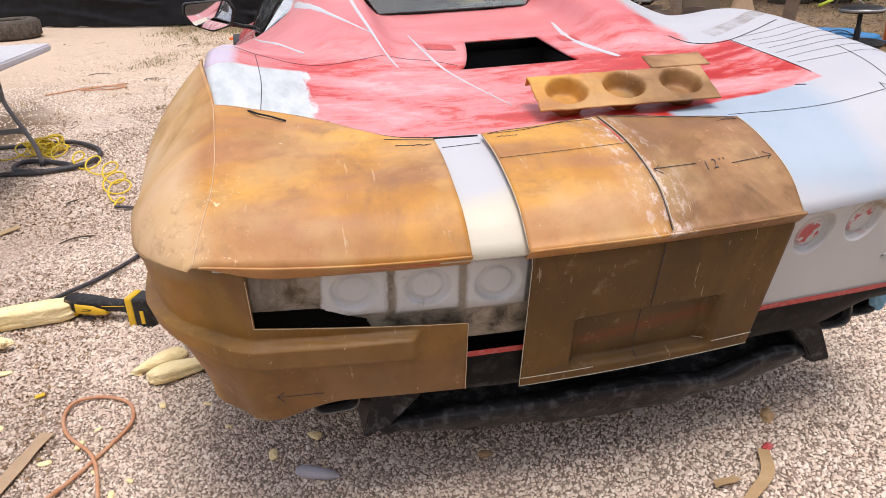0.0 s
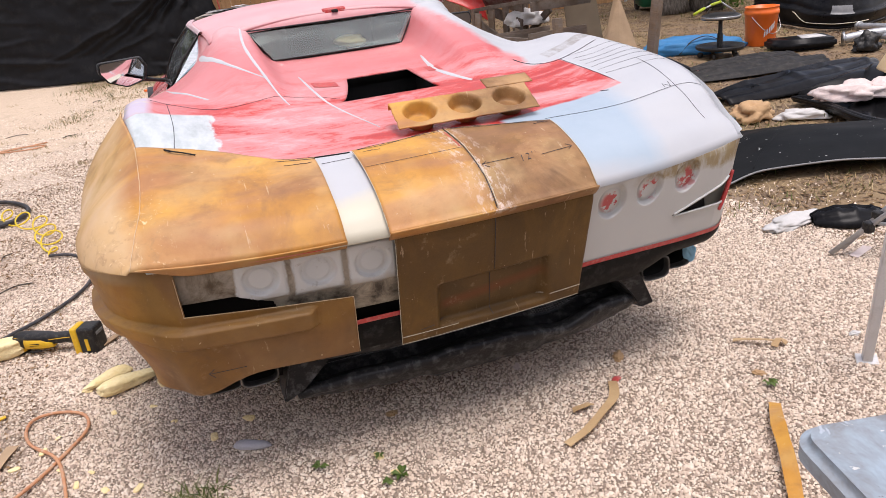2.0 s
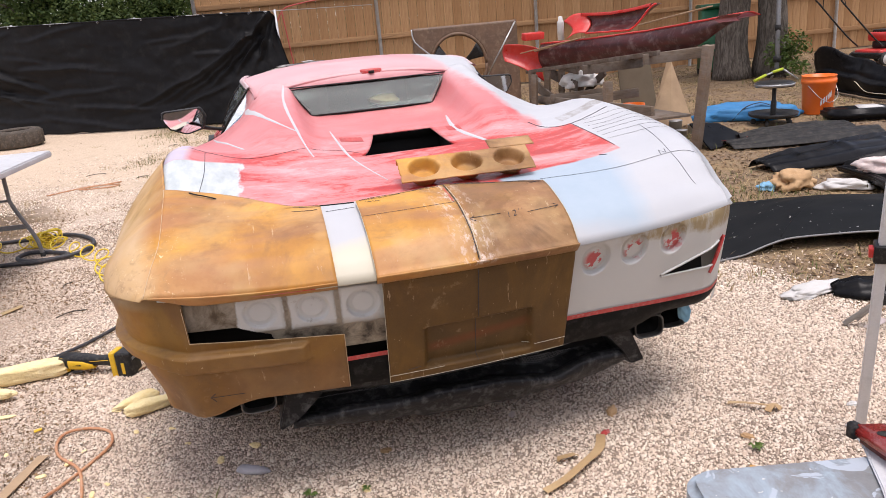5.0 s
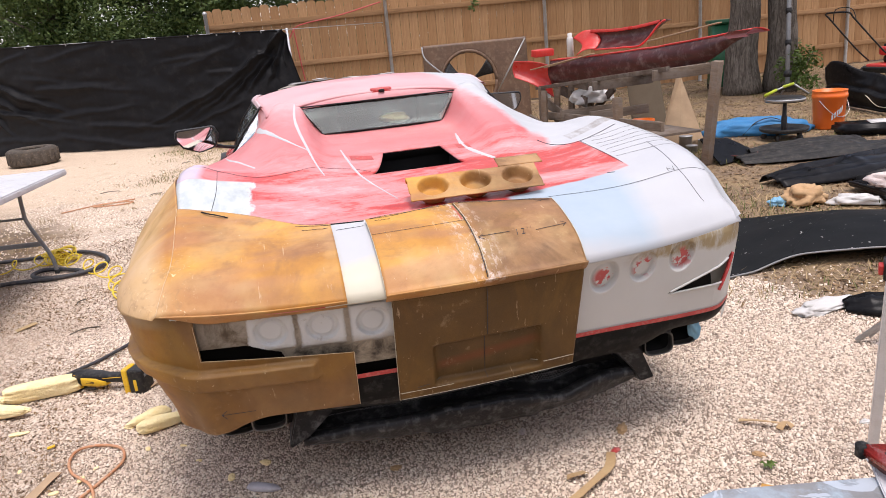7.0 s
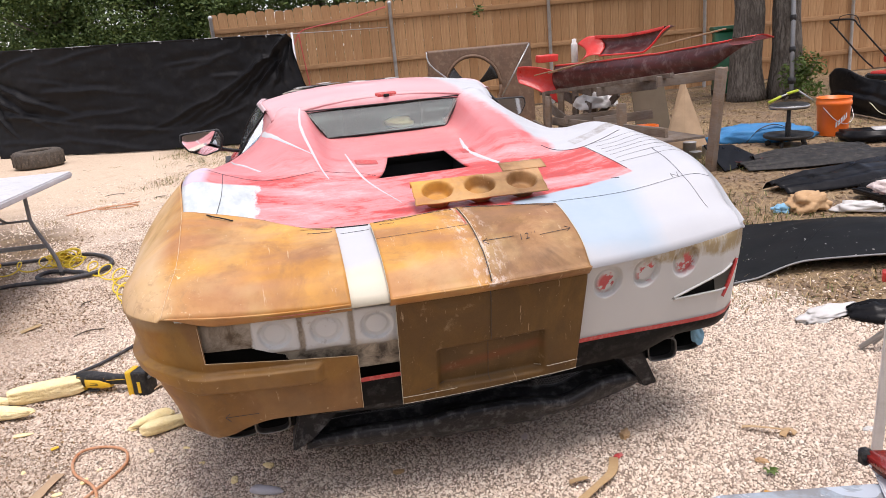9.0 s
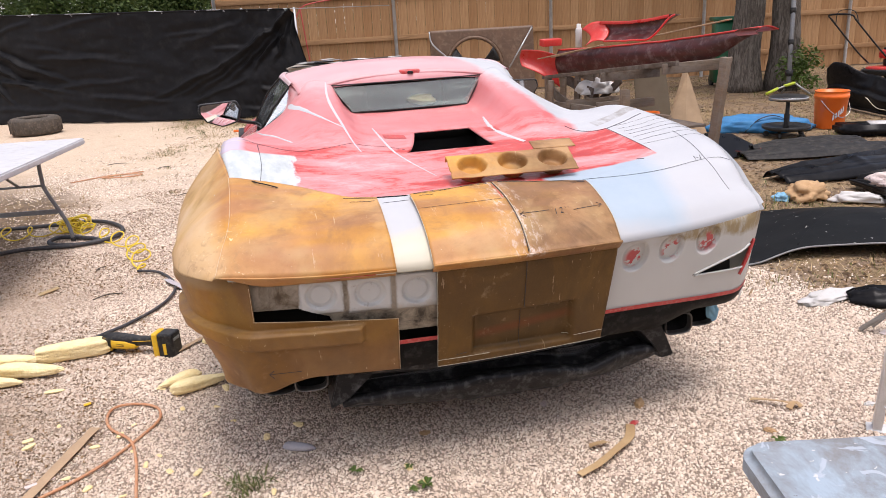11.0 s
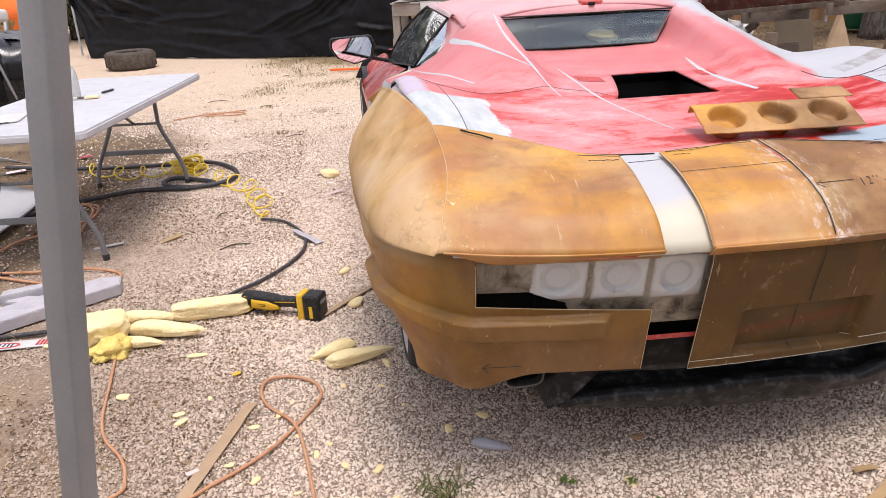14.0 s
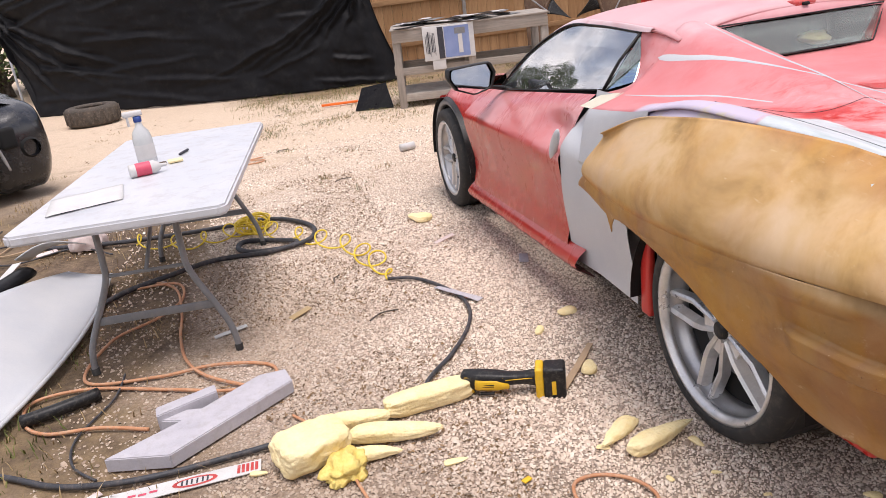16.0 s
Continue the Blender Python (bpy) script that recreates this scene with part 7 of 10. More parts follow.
# ---- grass and weeds ----
def blades(spots, mat, name, label, h0, h1, per=(14, 30), seed=1, lay=1.0):
    rr = random.Random(seed)
    vs, fs = [], []
    for x, y, spread in spots:
        for _ in range(rr.randint(*per)):
            px, py = x + rr.gauss(0, spread), y + rr.gauss(0, spread)
            h, a, w = rr.uniform(h0, h1), rr.uniform(0, 6.28), rr.uniform(0.0015, 0.004)
            bend = lay * rr.uniform(0.2, 1.1) * h
            c, s = math.cos(a), math.sin(a)
            i = len(vs)
            z0 = ground_z(px, py)
            vs += [(px - s * w, py + c * w, z0), (px + s * w, py - c * w, z0), (px + c * bend * 0.35 + s * w * 0.7, py + s * bend * 0.35 - c * w * 0.7, z0 + h * 0.6), (px + c * bend * 0.35 - s * w * 0.7, py + s * bend * 0.35 + c * w * 0.7, z0 + h * 0.6), (px + c * bend, py + s * bend, z0 + h)]
            fs += [(i, i + 1, i + 2, i + 3), (i + 3, i + 2, i + 4)]
    me = bpy.data.meshes.new(name)
    me.from_pydata(vs, [], fs)
    me.materials.append(mat)
    return tagged(new(name, me), label, "grass", kind="stuff")


rr = random.Random(12)
right_yard = [(rr.uniform(1.8, 10.5), rr.uniform(0.3, 11.5), 0.10) for _ in range(3600)]
right_yard = [q for q in right_yard if noise.noise((q[0] * 1.1, q[1] * 1.1, 2)) > -0.12]
right_yard = [(x, y, s) for x, y, s in right_yard if x > 1.95 - 0.1 * y + (1.2 if y < 1.2 else 0) and not (0.2 < y < 1.0 and x > 3)]
tarp_foot = [(rr.uniform(-2.4, 1.2), 11.3 - 0.33 * rr.uniform(-2.4, 1.2) - rr.uniform(0.1, 1.7), 0.12) for _ in range(170)]
blades([s for s in right_yard if rr.random() < 0.7], M["straw"], "dry_grass", "dry straw-coloured grass lying over bare dirt", 0.008, 0.030, (12, 26), 2, 4.0)
blades([s for s in right_yard if rr.random() < 0.10 or (noise.noise((s[0] * 0.9, s[1] * 0.9, 5)) > 0.12 and rr.random() < 0.6)] + tarp_foot[::2], M["grass"], "green_grass", "sparse green weeds among the dry grass", 0.02, 0.08, (8, 18), 3, 1.5)
tarp_foot += [(x, y, 0.10) for x, y in [(rr.uniform(-2.3, 0.3), rr.uniform(7.6, 11.0)) for _ in range(260)] if noise.noise((x * 1.1, y * 0.9, 33)) > -0.05]
blades(tarp_foot[170::2], M["grass"], "far_weeds", "low green and brown weeds before the tarp", 0.01, 0.045, (12, 26), 34, 2.0)
blades(tarp_foot, M["straw"], "dry_weeds", "dry weeds along the foot of the tarp", 0.010, 0.035, (12, 24), 4, 2.5)
edge = [(1.62 + 1.6 * k / 18 + rr.uniform(-0.05, 0.05), 1.42 - 0.20 * math.sin(k / 18 * 3) + rr.uniform(-0.16, 0.04), 0.09) for k in range(19)]
blades(edge, M["straw"], "edge_grass", "tufts of dry grass along the black panel", 0.015, 0.045, (14, 30), 5, 2.2)
blades(edge[::2], M["grass"], "edge_weeds", "green weeds along the black panel", 0.015, 0.045, (6, 12), 6, 2.0)
left_yard = [(rr.uniform(-5.5, -2.7), rr.uniform(1.0, 6.5), 0.12) for _ in range(150)]
blades(left_yard, M["straw"], "left_dry_grass", "thin dry grass on trodden dirt", 0.02, 0.06, (8, 16), 7)
blades([(-0.985, 0.25, 0.020), (-0.96, 0.21, 0.030), (-0.93, 0.20, 0.030), (-0.90, 0.23, 0.025)], M["grass"], "weed_tuft", "tuft of green grass growing through the gravel", 0.015, 0.055, (20, 32), 8, 2.0)
blades([(-4.4 + rr.uniform(-1.0, 1.2), 2.2 + rr.uniform(-0.6, 0.8), 0.1) for _ in range(40)], M["grass"], "left_green_grass", "patch of green grass on the dirt", 0.02, 0.07, (14, 26), 9)


far_tufts = [(x, y, 0.06) for x, y in [(rr.uniform(-4.6, 1.2), rr.uniform(4.6, 11.0)) for _ in range(130)] if noise.noise((x * 0.7, y * 0.7, 14)) > 0.02]
blades(far_tufts, M["straw"], "yard_tufts", "small dry tufts in the pale dust", 0.008, 0.040, (10, 26), 13, 2.0)
blades(far_tufts[::3], M["grass"], "yard_weeds", "small green weeds in the pale dust", 0.010, 0.045, (8, 18), 14, 1.5)


def litter(count, seed, x0, x1, y0, y1, smallest, largest, label, all_over=False):
    """Dead leaves and bark chips strewn over the dirt."""
    rr = random.Random(seed)
    vs, fs = [], []
    while len(fs) < count:
        x, y = (rr.uniform(x0, x1), rr.uniform(y0, y1))
        if not all_over and (0 < x < 2.1 - 0.1 * y) or (not all_over and x < 0 and noise.noise((x * 1.5, y * 1.5, 4)) < -0.05 - 0.25 * (x + 2.4)):
            continue
        s, a, z = rr.uniform(smallest, largest), rr.uniform(0, 6.28), ground_z(x, y) + 0.004
        c, sn = math.cos(a) * s, math.sin(a) * s
        i = len(vs)
        vs += [(x - c, y - sn, z), (x - 0.4 * sn, y + 0.4 * c, z + rr.uniform(0, 0.01)), (x + c, y + sn, z + rr.uniform(0, 0.012)), (x + 0.4 * sn, y - 0.4 * c, z + rr.uniform(0, 0.006))]
        fs.append((i, i + 1, i + 2, i + 3))
    me = bpy.data.meshes.new("leaf_litter")
    me.from_pydata(vs, [], fs)
    me.materials.append(make_leaf("dead_leaves", (0.050, 0.028, 0.015), (0.38, 0.245, 0.125)))
    tagged(new("leaf_litter", me), label, "leaf litter", kind="stuff")


litter(52000, 21, 1.9, 11.5, 0.6, 12.0, 0.008, 0.030, "dead brown leaves and bark chips on the dirt")
litter(11000, 22, -5.2, -1.5, 0.2, 5.5, 0.004, 0.012, "dark crumbs of bark and dead leaf trodden into the dirt")

litter(500, 23, -4.5, 1.6, 1.6, 11.0, 0.008, 0.030, "dark leaf crumbs strewn over the pale dust", True)


def weed(x, y, s, seed):
    """A small flat rosette of leaves."""
    rr = random.Random(seed)
    bm = bmesh.new()
    for k in range(9):
        a = rr.uniform(0, 6.28)
        c, sn = math.cos(a), math.sin(a)
        l, w = s * rr.uniform(0.6, 1.2), s * 0.28
        pts = [(0, 0, 0.004), (l * 0.5 * c - w * sn, l * 0.5 * sn + w * c, 0.016), (l * c, l * sn, 0.010), (l * 0.5 * c + w * sn, l * 0.5 * sn - w * c, 0.016)]
        bm.faces.new([bm.verts.new(p) for p in pts])
    ob = part("weed", bm, M["leaf"], None, smooth=False)
    ob.matrix_world = pose(x, y, 0.004)
    tagged(ob, "small flat green weed in the gravel", "weed", "weeds in the gravel")


for k, (x, y, s) in enumerate(((-0.58, 0.19, 0.028), (-0.36, 0.04, 0.034), (0.88, -0.09, 0.030), (-0.40, 0.15, 0.020), (-0.41, 0.02, 0.022))):
    weed(x, y, s, k)

# ---- work table on the left ----
def folding_table(name, label, corner, ang, length, width, top_mat, leg_mat, height=0.74):
    """Plastic folding table: corner is its near right corner; it runs along ang."""
    t = thing(name, label, "table", Matrix.Translation((*corner, 0)) @ Matrix.Rotation(radians(ang), 4, "Z"))
    bm = slab_bm([(-width + 0.03, 0), (-0.03, 0), (0, 0.03), (0, length - 0.03), (-0.03, length), (-width + 0.03, length), (-width, length - 0.03), (-width, 0.03)], height - 0.045, height, 0.010)
    sharp(part("tabletop", bm, top_mat, t))
    for y0, s in ((0.20, 1), (length - 0.34, -1)):
        for sd in (-1, 1):
            xm = -width / 2
            pts = smooth_path([(xm + sd * 0.17, y0 + 0.05, height - 0.05), (xm + sd * 0.17, y0 + 0.04, 0.50), (xm + sd * 0.185, y0 + 0.03, 0.40), (xm + sd * 0.29, y0 + 0.01, 0.17), (xm + sd * 0.315, y0, 0.08), (xm + sd * 0.32, y0, 0.012)], 6)
            leg = part("leg", tube_bm(pts, 0.0145, 10), leg_mat, t)
            part("rubber_foot", lathe_bm([(0.018, 0.0), (0.018, 0.03), (0.015, 0.032)], 12, Matrix.Translation(pts[-1] - Vector((0, 0, 0.012)))), M["rubber"], leg)
        part("crossbar", box_bm(0.50, 0.012, 0.036, (-width / 2, y0 + 0.018, 0.24), 0.003), leg_mat, t)
        part("upper_crossbar", tube_bm([(-width / 2 - 0.17, y0 + 0.035, 0.44), (-width / 2 + 0.17, y0 + 0.035, 0.44)], 0.009, 8), leg_mat, t)
        part("brace", tube_bm([(-width / 2, y0 + 0.035, 0.44), (-width / 2, y0 + 0.05 + 0.42 * s, height - 0.06)], 0.010, 8), leg_mat, t)
        part("hinge_bar", tube_bm([(-0.12, y0 + 0.05, height - 0.055), (-width + 0.12, y0 + 0.05, height - 0.055)], 0.012, 8), leg_mat, t)
    return t


folding_table("folding_table", "white plastic folding table with grey steel legs standing on dirt", (-2.385, 2.215), -6.5, 2.02, 0.88, M["table"], M["greyleg"])

# on the white table
TZ = 0.741
sb = thing("spray_bottle", "clear plastic spray bottle with a blue and white trigger head", "bottle", pose(-2.80, 3.40, TZ, 0, 0, 20))
part("bottle", lathe_bm([(0.0, 0.0), (0.045, 0.0), (0.050, 0.01), (0.050, 0.13), (0.042, 0.17), (0.020, 0.20), (0.016, 0.225)], 24), surf("cloudy_bottle_plastic", (0.50, 0.52, 0.51), (0.60, 0.61, 0.60), 0.25, 9.0), sb, "cloudy clear bottle")
part("label", lathe_bm([(0.0508, 0.03), (0.0512, 0.035), (0.0512, 0.10), (0.0508, 0.105)], 24), M["paper"], sb, "white and green label")
part("collar", lathe_bm([(0.019, 0.222), (0.021, 0.225), (0.021, 0.250), (0.012, 0.252)], 16), surf("blue_cap_plastic", (0.02, 0.05, 0.22), (0.03, 0.07, 0.28), 0.4), sb)
part("trigger_head", box_bm(0.10, 0.030, 0.030, (-0.02, 0, 0.268), 0.010), M["paper"], sb, "white trigger head")
part("trigger", box_bm(0.012, 0.018, 0.06, (-0.05, 0, 0.235), 0.005, m=None), M["paper"], sb)
tb = thing("resin_bottle", "white squeeze bottle with a pink label, lying on its side", "bottle", pose(-2.85, 3.06, TZ + 0.033, 0, 90, 15))
part("bottle", lathe_bm([(0.0, 0.0), (0.030, 0.0), (0.033, 0.008), (0.033, 0.12), (0.020, 0.145), (0.010, 0.15), (0.008, 0.18)], 20), M["paper"], tb)
part("label", lathe_bm([(0.0334, 0.03), (0.0338, 0.032), (0.0338, 0.10), (0.0334, 0.102)], 20), M["pink"], tb, "pink printed label")
br = thing("chip_brush", "chip brush with pale bristles lying on the table", "brush", pose(-2.70, 3.28, TZ + 0.010, 0, 0, 10))
part("bristles", box_bm(0.075, 0.05, 0.014, (0.05, 0, 0), 0.004), M["foam"], br)
part("handle", box_bm(0.10, 0.022, 0.012, (-0.045, 0, 0), 0.005), M["oldwood"], br)
tagged(part("marker_pen", lathe_bm([(0.0, 0), (0.007, 0), (0.007, 0.11), (0.004, 0.12)], 10, pose(-2.64, 3.46, TZ + 0.008, 0, 90, 70)), M["ink"]), "dark marker pen on the table", "pen")
bm = grid_bm(12, 8, lambda u, v: (-3.13 + 0.30 * u - 0.04 * v, 2.52 + 0.32 * v + 0.10 * u, TZ + 0.004 + 0.006 * noise.noise((u * 3, v * 3, 0))))
ob = part("paper_sheet", bm, M["paper"])
solid(ob, 0.002, 1.0)
tagged(ob, "bent sheet of white paper on the table", "sheet")
tagged(part("steel_rule", box_bm(0.22, 0.004, 0.003, (0, 0, 0), m=pose(-2.96, 2.54, TZ + 0.012, 0, 0, 16)), M["ink"]), "thin dark rod beside the sheet", "rod")

# ---- near table on the right ----
t2 = thing("work_table", "worn blue-grey plastic folding table with paint drips", "table", pose(0.044, -0.990, 0, 0, 0, -13))
bm = slab_bm([(0.05 - 0.05 * math.cos(0.1745 * k), -0.05 + 0.05 * math.sin(0.1745 * k)) for k in range(10)] + [(1.5, 0), (1.5, -0.74), (0.04, -0.74), (0.0, -0.70)], 0.668, 0.72, 0.014, rims_only=True)
sharp(part("tabletop", bm, M["bluetop"], t2), 60)
for x in (0.16, 1.3):
    for y in (-0.10, -0.62):
        part("leg", tube_bm([(x, y, 0.67), (x, y, 0.005)], 0.014, 8), M["greyleg"], t2)
    part("crossbar", tube_bm([(x, -0.1, 0.3), (x, -0.62, 0.3)], 0.010, 8), M["greyleg"], t2)
ob = part("wood_strip", slab_bm([(-0.02, -0.30), (0.0, -0.30), (0.012, -0.01), (-0.012, -0.01)], 0, 0.016, 0.004), M["tan"])
tagged(ob, "narrow brown board standing against the table edge", "board")
ob.matrix_world = Matrix.Translation((0.028, -0.965, 0.0)) @ Matrix.Rotation(radians(84), 4, "X") @ pose(0, 0.30, 0) @ Matrix.Diagonal((1.0, 2.5, 1.0, 1.0))
# red lamp with a white bracket
tagged(part("white_strip", slab_bm([(0.372, -0.985), (0.350, -1.048), (0.292, -1.150), (0.230, -1.245), (0.110, -1.440), (0.180, -1.460), (0.268, -1.330), (0.313, -1.235), (0.340, -1.174), (0.365, -1.08), (0.382, -1.00)], 0.7215, 0.7275, 0.002), M["table"], smooth=False), "thin flat strip of white plastic lying over the table edge", "offcut")
tl = thing("tail_lamp", "long dark red moulded lamp with two black vents on the table", "lamp", pose(0, 0, 0.728))
part("lens", slab_bm([(0.336, -1.036), (0.385, -1.052), (0.408, -1.085), (0.418, -1.20), (0.405, -1.48), (0.290, -1.48), (0.318, -1.227), (0.334, -1.12)], 0.012, 0.036, 0.006), surf("dark_red_lens", (0.22, 0.016, 0.014), (0.32, 0.03, 0.025), 0.25, 6.0, coat=0.4, dirt=(0.36, 0.2, 0.17), dirt_amount=0.4), tl, "dark red lens")
part("base", slab_bm([(0.345, -1.045), (0.395, -1.075), (0.405, -1.20), (0.395, -1.47), (0.300, -1.47), (0.326, -1.227), (0.343, -1.12)], 0.0, 0.014, 0.003), M["dark_red"], tl, "dark red lower moulding")
part("end_cap", slab_bm([(0.330, -1.030), (0.345, -1.030), (0.350, -1.045), (0.333, -1.048)], 0.008, 0.037, 0.003), M["toolblack"], tl)
for cx, cy in ((0.366, -1.088), (0.362, -1.132)):
    part("vent_slot", slab_bm([(0.022 * math.cos(q * 0.3927), 0.0085 * math.sin(q * 0.3927)) for q in range(16)], 0.034, 0.0385, 0.001, pose(cx, cy, 0, 0, 0, -32)), M["toolblack"], tl)

tagged(part("yellow_scrap", box_bm(0.06, 0.03, 0.02, (0, 0, 0), 0.006, m=pose(0.215, -1.250, 0.732, 0, 0, -25)), M["yellow"]), "small yellow plastic scrap on the work table", "scrap")

# ---- canopy legs ----
def canopy_leg(foot, top, w, mat, label, clamp_z=None):
    f, t = Vector(foot), Vector(top)
    d = t - f
    root = thing("canopy_leg", label, "pole", Matrix.Translation(f) @ d.to_track_quat("Z", "Y").to_matrix().to_4x4(), "canopy legs")
    ln = d.length
    bm = box_bm(w, w, ln, (0, 0, ln / 2), w * 0.12)
    part("tube", bm, mat, root)
    part("foot_plate", box_bm(w * 2.2, w * 1.6, 0.008, (0, 0, 0.004), 0.003), mat, root)
    if clamp_z:
        c = part("clamp", box_bm(w * 1.7, w * 1.7, w * 1.9, (0, 0, clamp_z), 0.006), M["toolblack"], root, "black locking clamp")
        part("button", box_bm(w * 0.5, w * 0.9, w * 1.0, (-w * 1.0, 0, clamp_z), 0.004), M["red"], c, "red release button")


canopy_leg((1.256, -0.127, 0), (0.987, -0.472, 2.3), 0.031, M["alu"], "pale square canopy leg with a black clamp on gravel", 0.70)
canopy_leg((-1.679, -0.515, 0), (-1.232, -0.713, 2.4), 0.034, M["leg_shaded"], "square canopy leg coloured grey for its shade, standing near the foam scraps", 0.70)

# folded camp stand legs by the pole
cs = thing("folding_stand", "folded grey aluminium camp stand with black joints", "stand", pose(1.95, 0.45, 0))
for a, b in (((-0.14, 0.12, 0.01), (0.30, -0.30, 0.62)), ((0.12, -0.06, 0.01), (0.34, -0.42, 0.70)), ((-0.10, 0.10, 0.03), (0.50, -0.12, 0.66)), ((0.10, -0.03, 0.03), (0.22, -0.30, 0.66))):
    part("leg", tube_bm([a, b], 0.012, 8), M["galv"], cs)
    part("joint", box_bm(0.04, 0.04, 0.05, Vector(a).lerp(Vector(b), 0.22), 0.008), M["toolblack"], cs, "black plastic joint")
part("link", tube_bm([(-0.02, 0.02, 0.16), (0.14, -0.08, 0.13)], 0.008, 6), M["galv"], cs)

# ---- black body parts on the right ----
def shell(name, label, at, length, width, height, mat, bend=0.0, seed=0, category="body panel", flat_end=0.6, wave=0.02, nu=50, nv=18, lip=0.02):
    """A long moulded plastic body part, arched across and tapered along, with a turned-in lip."""
    def f(u, v):
        a = 2 * u - 1
        taper = 1 - (1 - flat_end) * abs(a) ** 2.5
        w = width * taper
        t = 2 * v - 1
        z = height * taper * (1 - abs(t) ** 4) * (0.72 + 0.28 * t) + wave * noise.noise((u * 5, v * 3, seed)) * (1 - abs(t))
        z -= 0.20 * height * math.exp(-((t - 0.30) / 0.10) ** 2) + 0.14 * height * math.exp(-((t + 0.45) / 0.08) ** 2)
        z += 0.10 * height * smoothstep(0.80, 0.9, math.sin(u * 26 + seed)) * (1 - abs(t))
        return (length * (u - 0.5), w * t / 2 + bend * (a * a), max(0.006, z))
    ob = part(name, grid_bm(nu, nv, f), mat)
    ob.matrix_world = at
    solid(ob, 0.006, 1.0)
    return tagged(ob, label, category)


def big_panel(u, v):
    """Wide arched black panel: far edge straight, near edge curved and lifted."""
    fx, fy = 2.40 + 1.75 * u, 2.44 - 0.98 * u
    nx, ny = 1.72 + 1.62 * u, 1.50 + 0.16 * math.sin(math.pi * min(1, u * 1.25)) - 0.42 * u
    z = 0.01 + 0.135 * math.sin(math.pi * (0.12 + 0.60 * v)) * (0.55 + 0.45 * smoothstep(0, 0.35, u)) - 0.05 * (1 - v) * (1 - u) - 0.02
    z = max(0.004, z + 0.060 * (1 - v) * smoothstep(0.05, 0.35, u) + 0.012 * noise.noise((u * 6, v * 4, 3)))
    return (nx + (fx - nx) * v, ny + (fy - ny) * v, z)


speck = Nodes("speckled_black_panel")
sp_n = speck.noise(26.0, 6.0, 0.62, seed=3.0)
sp_c = speck.mix(speck.ramp(sp_n, [(0.665, 0.0), (0.69, 0.9)]), speck.mix(speck.noise(3.0, 6.0, 0.7), (0.006, 0.007, 0.008), (0.020, 0.021, 0.022)), (0.45, 0.44, 0.42))
speck.bump(speck.noise(40.0, 4.0), 0.2, 0.003)
M["speck"] = speck.done(sp_c, 0.55, spec=0.05)
ob = part("undertray_panel", grid_bm(60, 26, big_panel), M["speck"])
solid(ob, 0.006, 1.0)
tagged(ob, "large arched black plastic panel flecked with white, lying on dry grass", "body panel")
part("lip", tube_bm([Vector(big_panel(k / 40, 0.0)) + Vector((0, 0, 0.006)) for k in range(41)], 0.006, 6), M["greyleg"], ob, "thin grey worn front lip")
for u0 in (0.30, 0.74):
    part("rib", tube_bm([Vector(big_panel(u0 + 0.05 * k / 20, 0.05 + 0.9 * k / 20)) + Vector((0, 0, 0.004)) for k in range(21)], 0.007, 6, flat=0.5), M["speck"], ob, "low moulded rib")

shell("side_skirt", "long black moulded side skirt lying on dry grass", pose(4.50, 4.12, 0, 0, 0, -7), 1.55, 0.38, 0.10, M["dusty_black"], 0.03, 1, nu=90, nv=36)
shell("side_skirt", "second black ribbed skirt beside the first", pose(4.62, 4.42, 0.0, 0, 0, -4), 1.25, 0.26, 0.12, M["dusty_black"], 0.0, 2, nu=90, nv=36)
ob = shell("fender_liner", "glossy black fender section tipped on its edge", pose(4.36, 3.34, 0, 0, 0, 7), 1.95, 0.46, 0.15, M["black"], 0.06, 3, wave=0.04)


tray_lip = smooth_path([(3.76, 2.86, 0), (3.64, 2.45, 0), (3.48, 2.04, 0), (3.42, 1.72, 0), (3.46, 1.38, 0), (3.62, 1.05, 0)], 8)
tray_back = smooth_path([(3.86, 2.88, 0), (4.25, 2.88, 0), (4.60, 2.86, 0), (4.80, 2.70, 0), (4.92, 2.35, 0), (4.95, 1.95, 0)], 8)


def tray(u, v):
    """An upturned bumper: a rolled near rim, a stepped floor and a raised back."""
    i = u * (len(tray_lip) - 1)
    k = min(int(i), len(tray_lip) - 2)
    a, b = tray_lip[k].lerp(tray_lip[k + 1], i - k), tray_back[k].lerp(tray_back[k + 1], i - k)
    z = curve_at(v, ((0.0, 0.055), (0.03, 0.100), (0.07, 0.105), (0.12, 0.060), (0.2, 0.040), (0.38, 0.045), (0.44, 0.095), (0.62, 0.105), (0.70, 0.070), (0.9, 0.16), (1.0, 0.17)))
    z *= 0.55 + 0.45 * smoothstep(0.0, 0.3, u)
    return a.lerp(b, v) + Vector((0, 0, z + 0.03 * smoothstep(0.35, 0.38, u) * (1 - smoothstep(0.48, 0.51, u)) * smoothstep(0.15, 0.2, v) + 0.012 * noise.noise((u * 6, v * 5, 3))))


bt = part("bumper_tray", grid_bm(70, 48, tray), M["black"])
solid(bt, 0.006)
tagged(bt, "large black bumper moulding lying upturned on the dry grass", "bumper")
part("rim", tube_bm([tray(k / 50, 0.02) + Vector((0, 0, 0.004)) for k in range(51)], 0.013, 8), M["black"], bt, "rolled near rim")
part("bracket", box_bm(0.22, 0.14, 0.07, (0, 0, 0), 0.012, 2, m=pose(3.88, 1.98, 0.125, 6, -4, 30)), M["black"], bt, "moulded black bracket")
